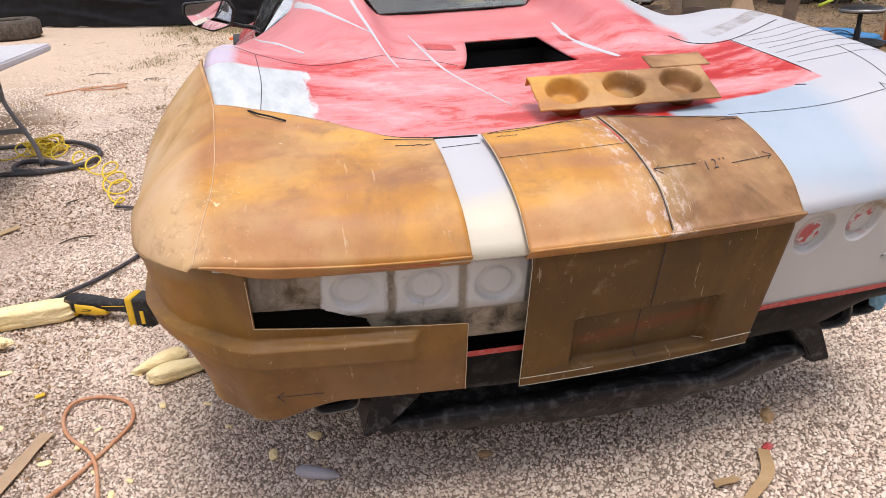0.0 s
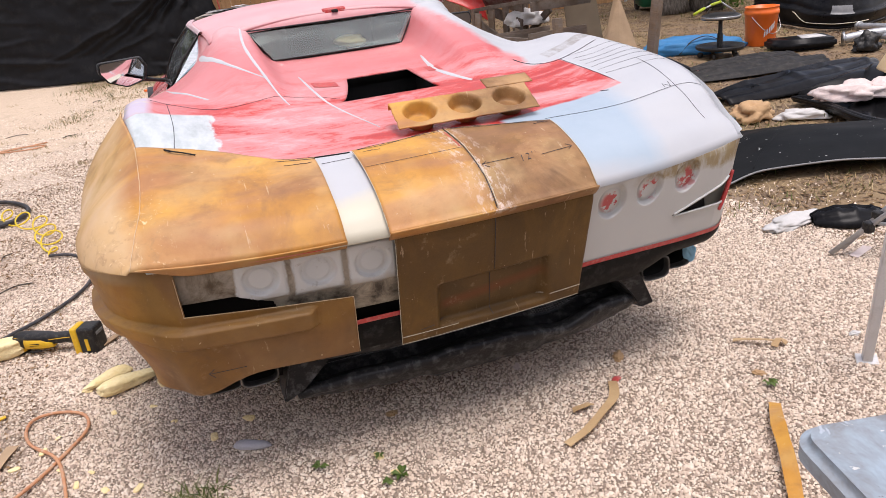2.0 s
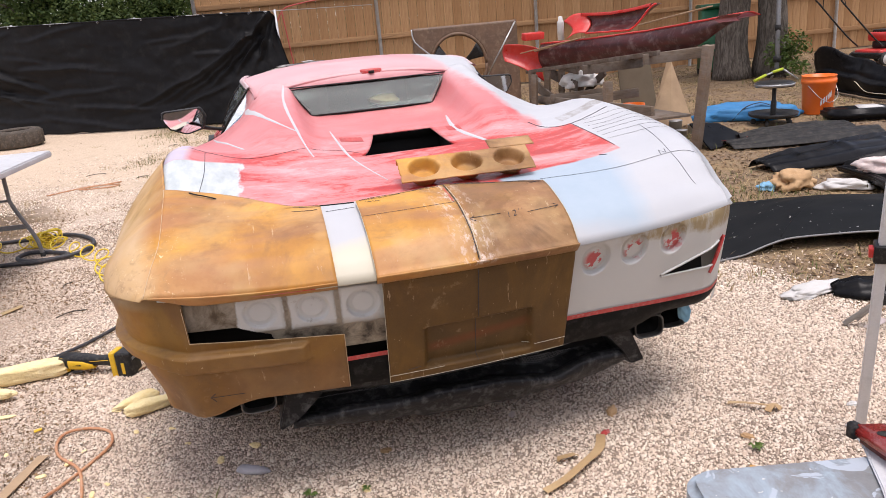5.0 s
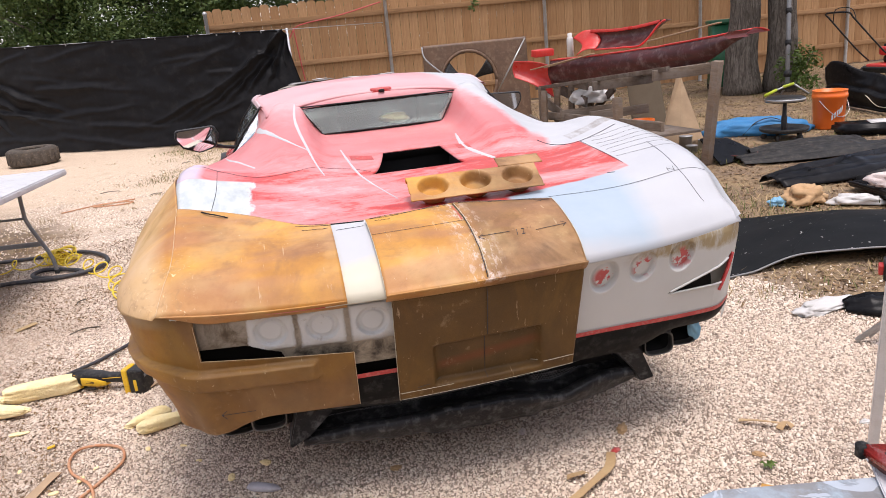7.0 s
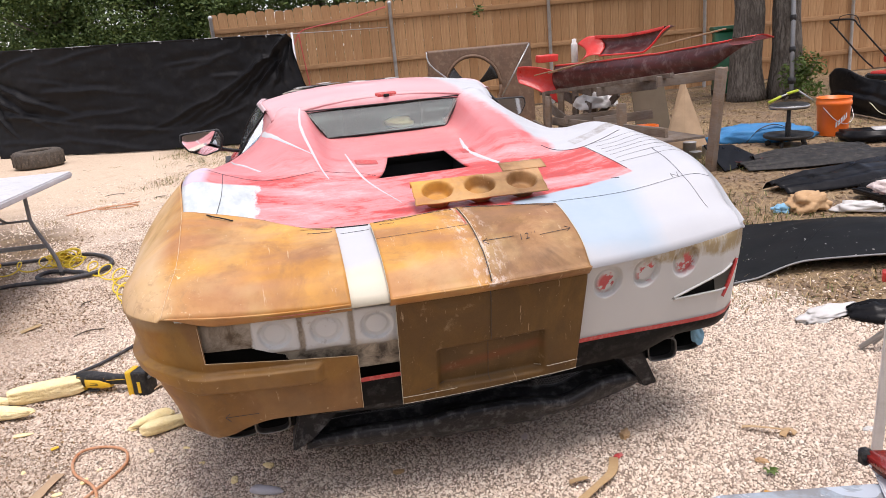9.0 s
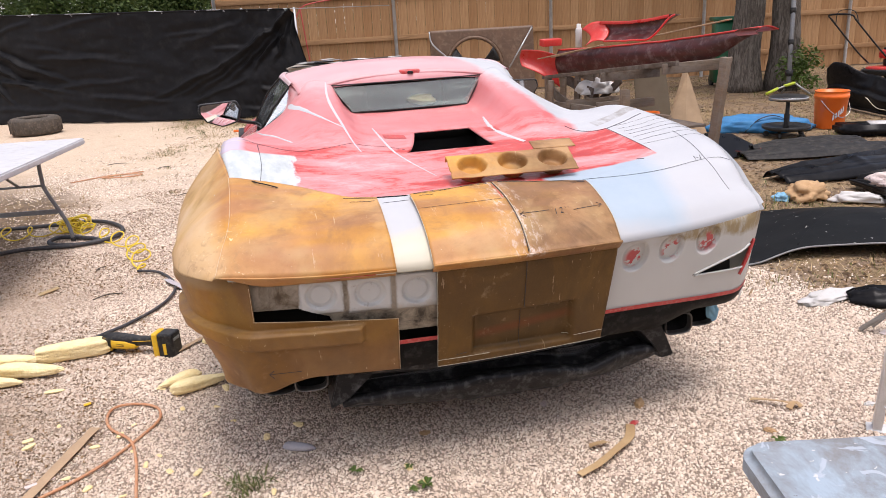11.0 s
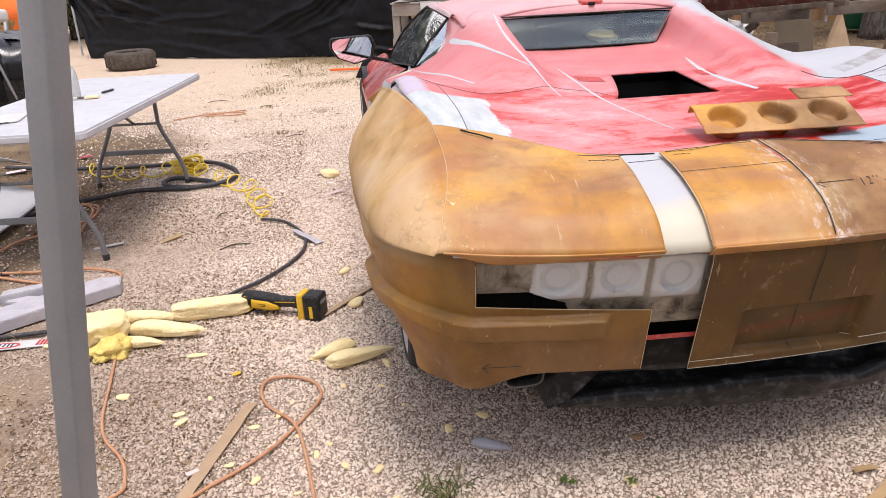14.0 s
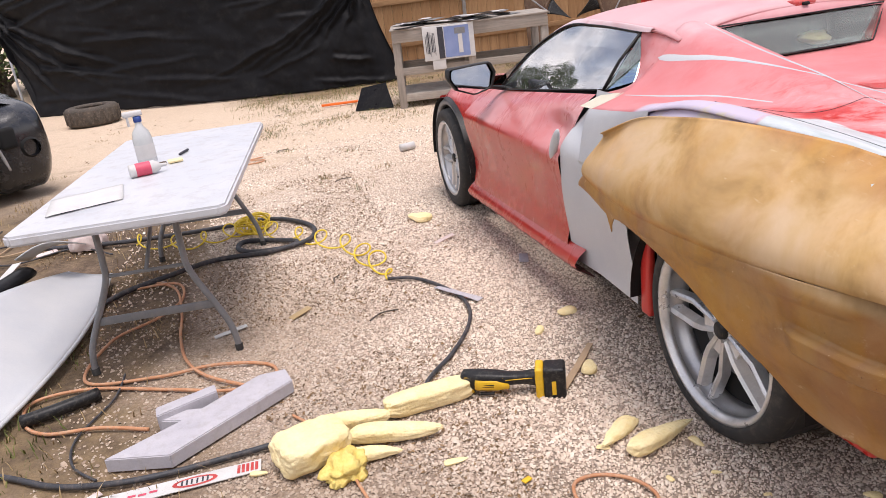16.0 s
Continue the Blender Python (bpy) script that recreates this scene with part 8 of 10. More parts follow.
part("bracket_slot", box_bm(0.10, 0.02, 0.03, (0, 0, 0), 0.006, 2, m=pose(3.83, 1.90, 0.120, 6, -4, 30)), M["tan"], bt, "tan plug in the bracket")


def crumple(name, label, at, sx, sy, sz, mat, seed, category="rag", rough=0.45):
    bm = bmesh.new()
    bmesh.ops.create_icosphere(bm, subdivisions=4, radius=1.0)
    for v in bm.verts:
        k = 1 + rough * noise.noise(v.co * 1.9 + Vector((seed, 0, 0))) + 0.8 * rough * (0.35 - abs(noise.noise(v.co * 3.4 + Vector((0, seed, 0))))) + 0.4 * rough * (0.3 - abs(noise.noise(v.co * 8 + Vector((0, 0, seed)))))
        v.co = Vector((v.co.x * sx * k, v.co.y * sy * k, max(-0.3, v.co.z) * sz * k))
    low = min(v.co.z for v in bm.verts)
    for v in bm.verts:
        v.co.z -= low
    ob = part(name, bm, mat)
    ob.matrix_world = at
    return tagged(ob, label, category)


crumple("crumpled_cloth", "crumpled pale pink cloth on the black shell", pose(3.86, 2.38, 0.10, 0, 0, -30), 0.26, 0.13, 0.08, M["cloth"], 1)
crumple("crumpled_paper", "crumpled brown paper on the grass", pose(3.22, 2.68, 0, 0, 0, 10), 0.15, 0.11, 0.09, M["tan"], 2)
crumple("plastic_scrap", "scrap of pale blue plastic on the grass", pose(3.02, 2.72, 0, 0, 0, 10), 0.07, 0.05, 0.04, M["tape"], 3, "scrap")
tagged(part("foam_slab", box_bm(0.34, 0.20, 0.15, (0, 0, 0), 0.02, 3, m=pose(4.44, 2.52, 0.23, 24, 14, 28)), surf("tan_rigid_foam", (0.55, 0.42, 0.24), (0.62, 0.49, 0.30), 0.9, 9.0, bump=0.5)), "tan block of rigid foam resting on the black moulding", "foam block")
crumple("crumpled_cloth", "crumpled white cloth with pink stains on the black moulding", pose(4.14, 2.36, 0.10, 0, 0, 20), 0.22, 0.10, 0.07, M["cloth"], 15)
crumple("crumpled_paper", "white torn paper between the black panels", pose(3.48, 2.46, 0, 0, 0, -30), 0.16, 0.06, 0.05, M["paper"], 16, "paper")
crumple("white_foil", "torn white foil scrap on the gravel edge", pose(1.96, 0.95, 0, 0, 0, 10), 0.16, 0.06, 0.025, M["paper"], 4, "scrap")
shell("mirror_shell", "small glossy black moulded housing on the dirt", pose(2.17, 0.80, 0, 0, 0, -28), 0.34, 0.17, 0.095, M["black"], 0.02, 6, "housing", 0.5, 0.01, 24, 12)
tagged(part("purple_strip", box_bm(0.14, 0.04, 0.004, (0, 0, 0), 0.001, m=pose(1.93, 0.52, 0.008, 0, 0, 20)), M["cloth"]), "pinkish strip of film on the dirt", "scrap")
tagged(part("thin_lath", box_bm(0.30, 0.035, 0.006, (0, 0, 0), 0.002, m=pose(1.88, 0.12, 0.010, 0, 0, -32)), M["tan"]), "thin wooden lath on the gravel", "lath")

# ---- bucket, stool, bag and mower ----
bk = thing("bucket", "orange plastic bucket with a white printed mark and wire handle", "bucket", pose(5.66, 5.36, 0))
part("body", lathe_bm([(0.0, 0.0), (0.155, 0.0), (0.160, 0.01), (0.178, 0.34), (0.188, 0.345), (0.188, 0.385), (0.182, 0.39), (0.182, 0.425), (0.188, 0.43), (0.172, 0.43), (0.150, 0.02), (0.0, 0.02)], 36), M["orange"], bk)
part("handle", tube_bm(smooth_path([(-0.18, -0.05, 0.33), (-0.12, -0.17, 0.20), (0.0, -0.20, 0.14), (0.12, -0.17, 0.20), (0.18, -0.05, 0.33)], 6), 0.004, 6), M["steel"], bk, "thin wire handle")
for k in range(5):
    a = radians(-118 + 9 * k)
    r0, z0 = 0.171, 0.13 + 0.022 * k
    bm = bmesh.new()
    pts = [((r0 + 0.004) * math.cos(a + da), (r0 + 0.004) * math.sin(a + da), z0 + dz) for da, dz in ((-0.05, -0.03), (0.05, -0.01), (0.05, 0.05), (-0.05, 0.03))]
    bm.faces.new([bm.verts.new(p) for p in pts])
    solid(part("printed_bar", bm, M["paper"], bk, "white printed bar", smooth=False), 0.001)

st = thing("rolling_stool", "round black rolling work stool with a tool tray base", "stool", pose(4.86, 5.08, 0))
part("seat", lathe_bm([(0.0, 0.46), (0.17, 0.46), (0.20, 0.445), (0.205, 0.425), (0.20, 0.41), (0.0, 0.405)], 32), M["toolblack"], st)
part("seat_band", lathe_bm([(0.203, 0.418), (0.208, 0.425), (0.208, 0.438), (0.203, 0.444)], 32), M["steel"], st, "chrome seat band")
part("column", lathe_bm([(0.03, 0.08), (0.03, 0.25), (0.022, 0.26), (0.022, 0.41)], 16), M["toolblack"], st)
part("tray", lathe_bm([(0.0, 0.09), (0.23, 0.09), (0.25, 0.10), (0.255, 0.13), (0.245, 0.13), (0.235, 0.105), (0.0, 0.10)], 32), M["toolblack"], st)
for k in range(5):
    a = 2 * math.pi * k / 5
    part("caster", lathe_bm([(0.0, -0.012), (0.028, -0.012), (0.032, 0), (0.028, 0.012), (0, 0.012)], 14, pose(0.20 * math.cos(a), 0.20 * math.sin(a), 0.032, 90, 0, math.degrees(a))), M["rubber"], st)
bag = crumple("duffel_bag", "slumped blue nylon bag lying on dry grass", pose(4.86, 5.55, 0, 0, 0, -22), 0.56, 0.20, 0.14, M["blue"], 5, "bag", 0.25)
part("strap", tube_bm(smooth_path([(-0.2, -0.21, 0.03), (-0.05, -0.16, 0.16), (0.15, -0.10, 0.19), (0.35, -0.16, 0.09)], 5), 0.012, 6, flat=0.4), M["toolblack"], bag, "black strap")
tr = thing("oil_pan", "shallow black drain pan with a pale rag inside", "pan", pose(5.72, 4.80, 0, 0, 0, -20))
part("pan", slab_bm([(-0.30, -0.20), (0.30, -0.20), (0.34, 0.20), (-0.34, 0.20)], 0.0, 0.11, 0.03), M["black"], tr)
part("rag", slab_bm([(-0.05, -0.12), (0.22, -0.1), (0.2, 0.1), (0.0, 0.12)], 0.11, 0.125, 0.005), M["paper"], tr)
tagged(part("red_dish", lathe_bm([(0.0, 0.03), (0.14, 0.03), (0.17, 0.05), (0.175, 0.045), (0.15, 0.0), (0.0, 0.0)], 24, pose(3.92, 4.50, 0.0)), M["dark_red"]), "shallow dark red dish on the ground", "dish")
cover_foot = smooth_path([(7.02, 6.80, 0), (6.92, 6.25, 0), (6.82, 5.80, 0), (6.88, 5.46, 0), (7.25, 5.40, 0), (7.8, 5.58, 0), (8.35, 5.84, 0), (8.8, 6.2, 0)], 10)
COVER_TOP = ((0.0, 0.52), (0.06, 0.62), (0.14, 0.50), (0.22, 0.46), (0.30, 0.40), (0.5, 0.36), (0.7, 0.40), (1.0, 0.50))


def bumper_wall(u, v):
    """A bumper cover standing on its lower edge, bent round its nose, one wing flared outwards."""
    i = u * (len(cover_foot) - 1)
    k = min(int(i), len(cover_foot) - 2)
    p = cover_foot[k].lerp(cover_foot[k + 1], i - k)
    d = (cover_foot[k + 1] - cover_foot[k]).normalized()
    bulge = Vector((d.y, -d.x, 0)) * (0.08 * math.sin(math.pi * v) - 0.05 * smoothstep(0.45, 0.55, v))
    flare = Vector((-0.30 * v * (1 - smoothstep(0.03, 0.20, u)), 0, 0))
    return p + bulge + flare + Vector((0, 0, 0.004 + curve_at(u, COVER_TOP) * v + (0.03 * noise.noise((u * 9, v * 3, 1)) + 0.015 * noise.noise((u * 30, v * 6, 4))) * v)) + d * (0.03 * noise.noise((u * 14, v * 5, 9)) * v)


fb = thing("front_bumper", "big black bumper cover standing on its edge, scuffed and dusty", "bumper")
solid(part("cover", grid_bm(110, 24, bumper_wall), M["black"], fb), 0.012)
part("lower_lip", tube_bm([Vector(bumper_wall(k / 60, 0.05)) for k in range(61)], 0.018, 6), M["black"], fb)
part("torn_edge", tube_bm([Vector(bumper_wall(0.20 + 0.38 * k / 30, 0.42 - 0.22 * smoothstep(0, 6, k) + 0.03 * noise.noise((k, 0, 0)))) + Vector((-0.030, -0.030, 0)) for k in range(31)], 0.0055, 5), M["cream"], fb, "pale torn plastic edge")
part("grey_scuff", grid_bm(14, 6, lambda u, v: bumper_wall(0.40 + 0.10 * u, 0.50 + 0.28 * v) + Vector((-0.022, -0.030, 0))), M["greyleg"], fb, "grey rubbed patch")
for k, (a, b, r) in enumerate((((6.97, 5.20, 0.045), (6.84, 4.35, 0.05), 0.036), ((6.48, 4.72, 0.04), (6.30, 3.85, 0.045), 0.034), ((6.12, 4.62, 0.05), (6.62, 4.22, 0.10), 0.050))):
    ep = thing("exhaust_pipe", "length of dull steel exhaust pipe lying on dry leaves", "pipe", group="exhaust pipes on the leaves")
    part("tube", tube_bm(smooth_path([a, tuple(0.5 * (p + q) + 0.02 for p, q in zip(a, b)), b], 6), r, 14), M["galv"], ep)
    part("flange", lathe_bm([(r, -0.012), (1.6 * r, -0.012), (1.6 * r, 0.012), (r, 0.012)], 14, Matrix.Translation(a) @ (Vector(b) - Vector(a)).to_track_quat("Z", "Y").to_matrix().to_4x4()), M["steel"], ep, "bolted flange")
crumple("joint_boot", "dark crumpled rubber boot beside the pipes", pose(5.95, 4.15, 0), 0.14, 0.10, 0.12, M["toolblack"], 12, "boot", 0.5)
mw = thing("lawn_mower", "red and black push mower with a folded black handle", "mower", pose(9.85, 8.85, 0.0, 0, 0, 98))
part("deck", box_bm(0.52, 0.72, 0.13, (0, 0, 0.20), 0.05, 3), M["red"], mw, "red mower deck")
part("deck_skirt", box_bm(0.55, 0.50, 0.10, (0, 0.16, 0.17), 0.03, 3), M["toolblack"], mw, "black rear skirt")
part("engine", lathe_bm([(0.0, 0.26), (0.17, 0.26), (0.19, 0.30), (0.19, 0.36), (0.16, 0.40), (0.0, 0.41)], 24, pose(0, -0.05, 0)), M["toolblack"], mw, "black engine block")
part("engine_cover", box_bm(0.38, 0.44, 0.15, (0, -0.06, 0.46), 0.055, 3), M["red"], mw, "red engine cover")
part("engine_cap", box_bm(0.28, 0.36, 0.05, (0, -0.08, 0.55), 0.02, 3), M["toolblack"], mw, "black top of the engine")
part("chute_mark", box_bm(0.004, 0.10, 0.06, (0.262, -0.05, 0.21), 0.001), M["yellow"], mw, "yellow warning label")
for x in (-0.31, 0.31):
    for y in (-0.30, 0.30):
        w = part("wheel", lathe_bm([(0.0, -0.025), (0.10, -0.025), (0.115, 0), (0.10, 0.025), (0, 0.025)], 24, pose(x, y, 0.115, 0, 90, 0)), M["rubber"], mw)
        part("hub", lathe_bm([(0.0, -0.032), (0.080, -0.032), (0.090, 0), (0.080, 0.032), (0, 0.032)], 20, pose(x, y, 0.115, 0, 90, 0)), M["paper"], w, "white wheel hub")
for x in (-0.24, 0.24):
    part("handle_tube", tube_bm(smooth_path([(x, 0.30, 0.32), (x, 0.62, 0.55), (x * 0.95, 1.28, 1.10)], 4), 0.014, 8), M["toolblack"], mw)
part("handle_bar", tube_bm(smooth_path([(-0.228, 1.28, 1.10), (-0.2, 1.36, 1.17), (0.2, 1.36, 1.17), (0.228, 1.28, 1.10)], 4), 0.014, 8), M["toolblack"], mw)
part("bail", tube_bm(smooth_path([(-0.22, 1.18, 1.02), (-0.15, 1.22, 1.22), (0.15, 1.22, 1.22), (0.22, 1.18, 1.02)], 4), 0.007, 6), M["toolblack"], mw)
# long-shafted yard tool with bright green grips, standing against the oak
pl = thing("pole_saw", "dark grey pole tool with yellow-green grips, propped before the oak", "pole", pose(7.30, 8.22, 0))
shaft = part("shaft", tube_bm([(0.0, 0.0, 0.16), (0.30, 0.42, 1.30), (0.64, 0.92, 2.60)], 0.034, 12), M["greyleg"], pl)
for z, r in ((0.34, 0.060), (0.80, 0.048), (1.28, 0.050), (1.86, 0.048)):
    part("collar", lathe_bm([(0.030, -0.05), (r, -0.045), (r, 0.045), (0.030, 0.05)], 14, pose(0.262 * (z - 0.16), 0.37 * (z - 0.16), z)), M["toolblack"], shaft, "black clamp collar")
part("head", box_bm(0.22, 0.10, 0.09, (0.0, -0.02, 0.16), 0.025, 3), M["toolblack"], pl, "black tool head")
for a, b in (((-0.54, -0.20, 0.08), (-0.34, -0.20, 0.15)), ((-0.20, -0.16, 0.175), (0.0, -0.14, 0.205))):
    part("grip", tube_bm([a, b], 0.022, 10), M["lime"], pl, "bright yellow-green grip")
for a, b in (((-0.36, -0.19, 0.14), (0.02, -0.12, 0.21)), ((0.02, -0.12, 0.20), (0.24, -0.20, 0.03)), ((0.05, 0.05, 0.18), (0.12, 0.30, 0.01))):
    part("stay", tube_bm([a, b], 0.014, 8), M["galv"], pl, "grey metal stay")


# ---- wooden bench on the right with bumper parts ----
def beam(name, a, b, w, h, mat, parent):
    a, b = Vector(a), Vector(b)
    d = b - a
    m = Matrix.Translation((a + b) / 2) @ d.to_track_quat("X", "Z").to_matrix().to_4x4()
    ob = part(name, box_bm(d.length, w, h, (0, 0, 0), 0.004), mat, parent)
    ob.matrix_world = m
    return ob


wb = thing("wooden_bench", "rough weathered timber bench with slatted ends and a lower shelf", "bench")
def bench_z(y):
    return 0.60 + 0.33 * (7.6 - y) / 3.3


for p in ((3.50, 4.42), (3.00, 5.30), (3.62, 7.65), (3.02, 7.60)):
    near = p[1] < 5
    beam("post", (p[0], p[1], 0), (p[0] + (0.03 if near else 0), p[1] - (0.12 if near else 0), 0.98 if near else 0.64), 0.07, 0.085, M["oldpost"], wb)
for x in (3.02, 3.58):
    beam("top_rail", (x, 4.3, bench_z(4.3) + 0.03), (x, 7.8, bench_z(7.8) + 0.03), 0.04, 0.045, M["oldwood"], wb)
    if x < 3.3:
        beam("low_rail", (x, 4.4, 0.42), (x, 7.7, 0.26), 0.04, 0.09, M["oldwood"], wb)
for y, z in ((4.45, 0.90), (5.8, 0.74), (5.9, 0.4), (6.8, 0.34)):
    beam("cross_slat", (2.95, y, z), (3.68, y, z + 0.01), 0.03, 0.10, M["oldwood"], wb)
beam("diagonal", (3.62, 7.6, 0.10), (3.60, 6.6, 0.62), 0.03, 0.09, M["oldwood"], wb)
# the boarded far end: planks run towards the yard between short uprights
for a, b, h in (((3.24, 7.7, 0.62), (3.31, 6.8, 0.45), 0.13), ((3.04, 7.7, 0.49), (3.07, 6.8, 0.25), 0.13), ((3.27, 7.6, 0.71), (3.33, 6.8, 0.65), 0.10), ((2.86, 7.7, 0.22), (2.92, 6.8, 0.08), 0.12)):
    beam("end_plank", a, b, 0.028, h, M["oldwood"], wb)
for x, h in ((2.89, 0.62), (3.07, 0.70), (3.27, 0.66), (3.54, 0.68)):
    beam("upright", (x, 7.22, 0), (x + 0.01, 7.20, h), 0.035, 0.085, M["oldpost"], wb)
beam("shelf_board", (3.30, 4.6, 0.30), (3.30, 7.5, 0.22), 0.50, 0.025, M["oldwood"], wb)


def leaning_board(pts, mat, label, name="board"):
    bm = bmesh.new()
    bm.faces.new([bm.verts.new(p) for p in pts])
    ob = part(name, bm, mat, smooth=False)
    solid(ob, 0.014)
    return tagged(ob, label, "board")


leaning_board([(3.93, 5.62, 0.75), (3.86, 5.60, 0.74), (3.58, 5.48, 0.05), (3.80, 5.40, 0.05)], M["board"], "folded offcut of brown board propped under the bench")
leaning_board([(3.93, 5.62, 0.75), (3.80, 5.40, 0.05), (4.14, 5.50, 0.05)], M["board"], "second leaf of the folded brown board")
leaning_board([(3.62, 6.34, 0.80), (4.02, 6.30, 0.82), (4.10, 6.20, 0.06), (3.66, 6.24, 0.06)], M["khaki"], "grey-brown sheet of board standing behind the bench")
crumple("plastic_bag", "crumpled white plastic bag on the lower shelf", pose(3.45, 7.0, 0.42), 0.22, 0.18, 0.13, M["paper"], 7, "bag")
sbk = thing("small_bucket", "small orange bucket under the bench", "bucket", pose(3.62, 5.95, 0))
part("body", lathe_bm([(0.0, 0.0), (0.12, 0.0), (0.14, 0.25), (0.148, 0.255), (0.148, 0.28), (0.13, 0.28), (0.11, 0.01), (0, 0.01)], 28), M["orange"], sbk)
part("handle", tube_bm(smooth_path([(-0.14, 0, 0.26), (-0.1, -0.1, 0.16), (0.1, -0.1, 0.16), (0.14, 0, 0.26)], 5), 0.003, 5), M["steel"], sbk)
for k, (x, y, r, h) in enumerate(((3.80, 5.30, 0.07, 0.14), (3.92, 5.16, 0.05, 0.10), (3.74, 5.08, 0.06, 0.07))):
    tagged(part("paint_can", lathe_bm([(0.0, 0), (r, 0), (r, h * 0.94), (r * 1.05, h * 0.95), (r * 1.05, h), (0, h)], 20, pose(x, y, 0)), M["galv"]), "dull grey metal can by the bench foot", "can", "cans by the bench")
leaning_board([(3.55, 4.25, 0.01), (4.15, 4.45, 0.01), (3.95, 4.75, 0.16), (3.60, 4.70, 0.20)], M["black"], "bent black sheet at the bench foot", "black_sheet")


def red_line_at(u, v):
    """Inside face of the bumper half: v 0 is its foot on the bench, v 1 its upper edge."""
    x = 3.13 + 0.62 * u + 0.03 * math.sin(3 * u)
    y = 7.5 - 3.36 * u
    z0 = 0.67 + 0.33 * u - 0.02 * math.sin(math.pi * u)
    z1 = 0.98 + 0.26 * u - 0.03 * math.sin(math.pi * u)
    z0 += (z1 - z0) * 0.75 * smoothstep(0.80, 1.0, u)
    return Vector((x - 0.05 * math.sin(math.pi * v), y, z0 + (z1 - z0) * v + 0.008 * noise.noise((u * 9, v * 3, 0))))


lr = thing("red_bumper_half", "long red bumper half laid across the bench, dusty dark inside", "bumper")
solid(part("inside_face", grid_bm(60, 14, red_line_at), M["inner_red"], lr, "dusty dark inside face"), 0.006)
solid(part("outer_skin", grid_bm(60, 8, lambda u, v: red_line_at(u, 1) + Vector((0.20 * v, 0, 0.02 * math.sin(math.pi * v) - 0.03 * v)), flip=True), M["red"], lr, "bright red painted skin"), 0.006)
part("edge", tube_bm([red_line_at(k / 40, 1.0) for k in range(41)], 0.012, 6), M["red"], lr, "bright red rolled edge")
part("rib", tube_bm([red_line_at(k / 40, 0.35) + Vector((0.01, 0, 0)) for k in range(41)], 0.008, 6), M["dark_red"], lr)
part("end_cap", grid_bm(10, 8, lambda u, v: red_line_at(1.0, v) + Vector((-0.25 * u, -0.05 * u, 0.0))), M["dark_red"], lr)
ob = part("red_corner", grid_bm(24, 18, lambda u, v: (2.72 + 0.46 * u, 7.82 - 0.25 * u + 0.08 * math.sin(math.pi * v), 1.00 - (0.22 + 0.20 * u) * v - 0.10 * u + 0.03 * math.sin(math.pi * u))), M["red"])
solid(ob, 0.008)
tagged(ob, "red bumper corner hanging from the bench end", "bumper part")
def section(u, v):
    """An upturned bumper end: a trough that narrows to a point, its far lip higher than its near one."""
    x, y = 3.36 + 0.42 * u, 6.50 - 0.90 * u
    top = 1.330 + 0.045 * u - 0.03 * math.sin(math.pi * u)
    low = 1.10 + 0.02 * u + (top - 1.12) * smoothstep(0.62, 1.0, u)
    return Vector((x - 0.05 * (1 - v) + 0.10 * math.sin(math.pi * v), y + 0.20 * v, low + (top - low) * v + 0.006 * noise.noise((u * 8, v * 4, 2))))


rs = thing("red_section", "curved red bumper section, dusty inside, lying upturned on the bench", "bumper part")
solid(part("inside_face", grid_bm(36, 16, section), M["inner_red"], rs, "dusty dark inside face"), 0.006)
solid(part("rim", grid_bm(36, 3, lambda u, v: section(u, 1) + Vector((-0.02, -0.02, 0.035 * v - 0.03))), M["red"], rs, "bright red upper rim"), 0.008)
part("edge", tube_bm([section(k / 30, 0.0) for k in range(31)], 0.012, 6), M["red"], rs, "bright red lower edge")
solid(part("end_flap", grid_bm(12, 10, lambda u, v: section(0.0, v) + Vector((-0.20 * u, 0.10 * u, -0.05 * u - 0.03 * v * u + 0.03 * math.sin(math.pi * u)))), M["red"], rs, "bright red turned end"), 0.008)
ob = part("red_strip", box_bm(0.30, 0.10, 0.09, (0, 0, 0), 0.01, m=pose(3.00, 7.45, 1.09, 8, 0, 15)), M["red"])
tagged(ob, "short red trim strip on the bench", "trim")
for k, (x, y, z, l, a) in enumerate(((3.12, 6.9, 0.98, 1.3, 95), (3.00, 7.1, 0.95, 1.0, 104), (3.52, 4.9, 1.25, 1.0, 102))):
    tagged(part("lath", box_bm(l, 0.05, 0.012, (0, 0, 0), 0.003, m=pose(x, y, z, 0, 8, a)), M["board"]), "pale wooden lath lying on the bench", "lath", "laths on the bench")
tagged(part("spray_can", lathe_bm([(0.0, 0.0), (0.033, 0.0), (0.033, 0.17), (0.028, 0.185), (0.022, 0.19), (0.022, 0.225), (0.0, 0.23)], 20, pose(3.17, 6.92, 1.03) @ Matrix.Diagonal((1.25, 1.25, 1.25, 1))), M["paper"]), "white aerosol can standing on the bench", "can")

# big brown fan shroud leaning behind
fs_ = thing("fan_shroud", "brown sheet fan shroud with a wire stay, leaning behind the bench", "shroud", pose(2.62, 9.35, 0, 0, 0, -10) @ pose(0, 0, 0, -6, 0, 0) @ Matrix.Diagonal((0.82, 1, 0.90, 1)))
bm = grid_bm(40, 30, lambda u, v: (-1.0 + 2.0 * u, 0.0, 0.02 + 1.42 * v), skip=lambda u, v: math.hypot((u - 0.42) * 2.0, (v - 0.52) * 1.42) < 0.52)
solid(part("plate", bm, M["brownplate"], fs_), 0.02)
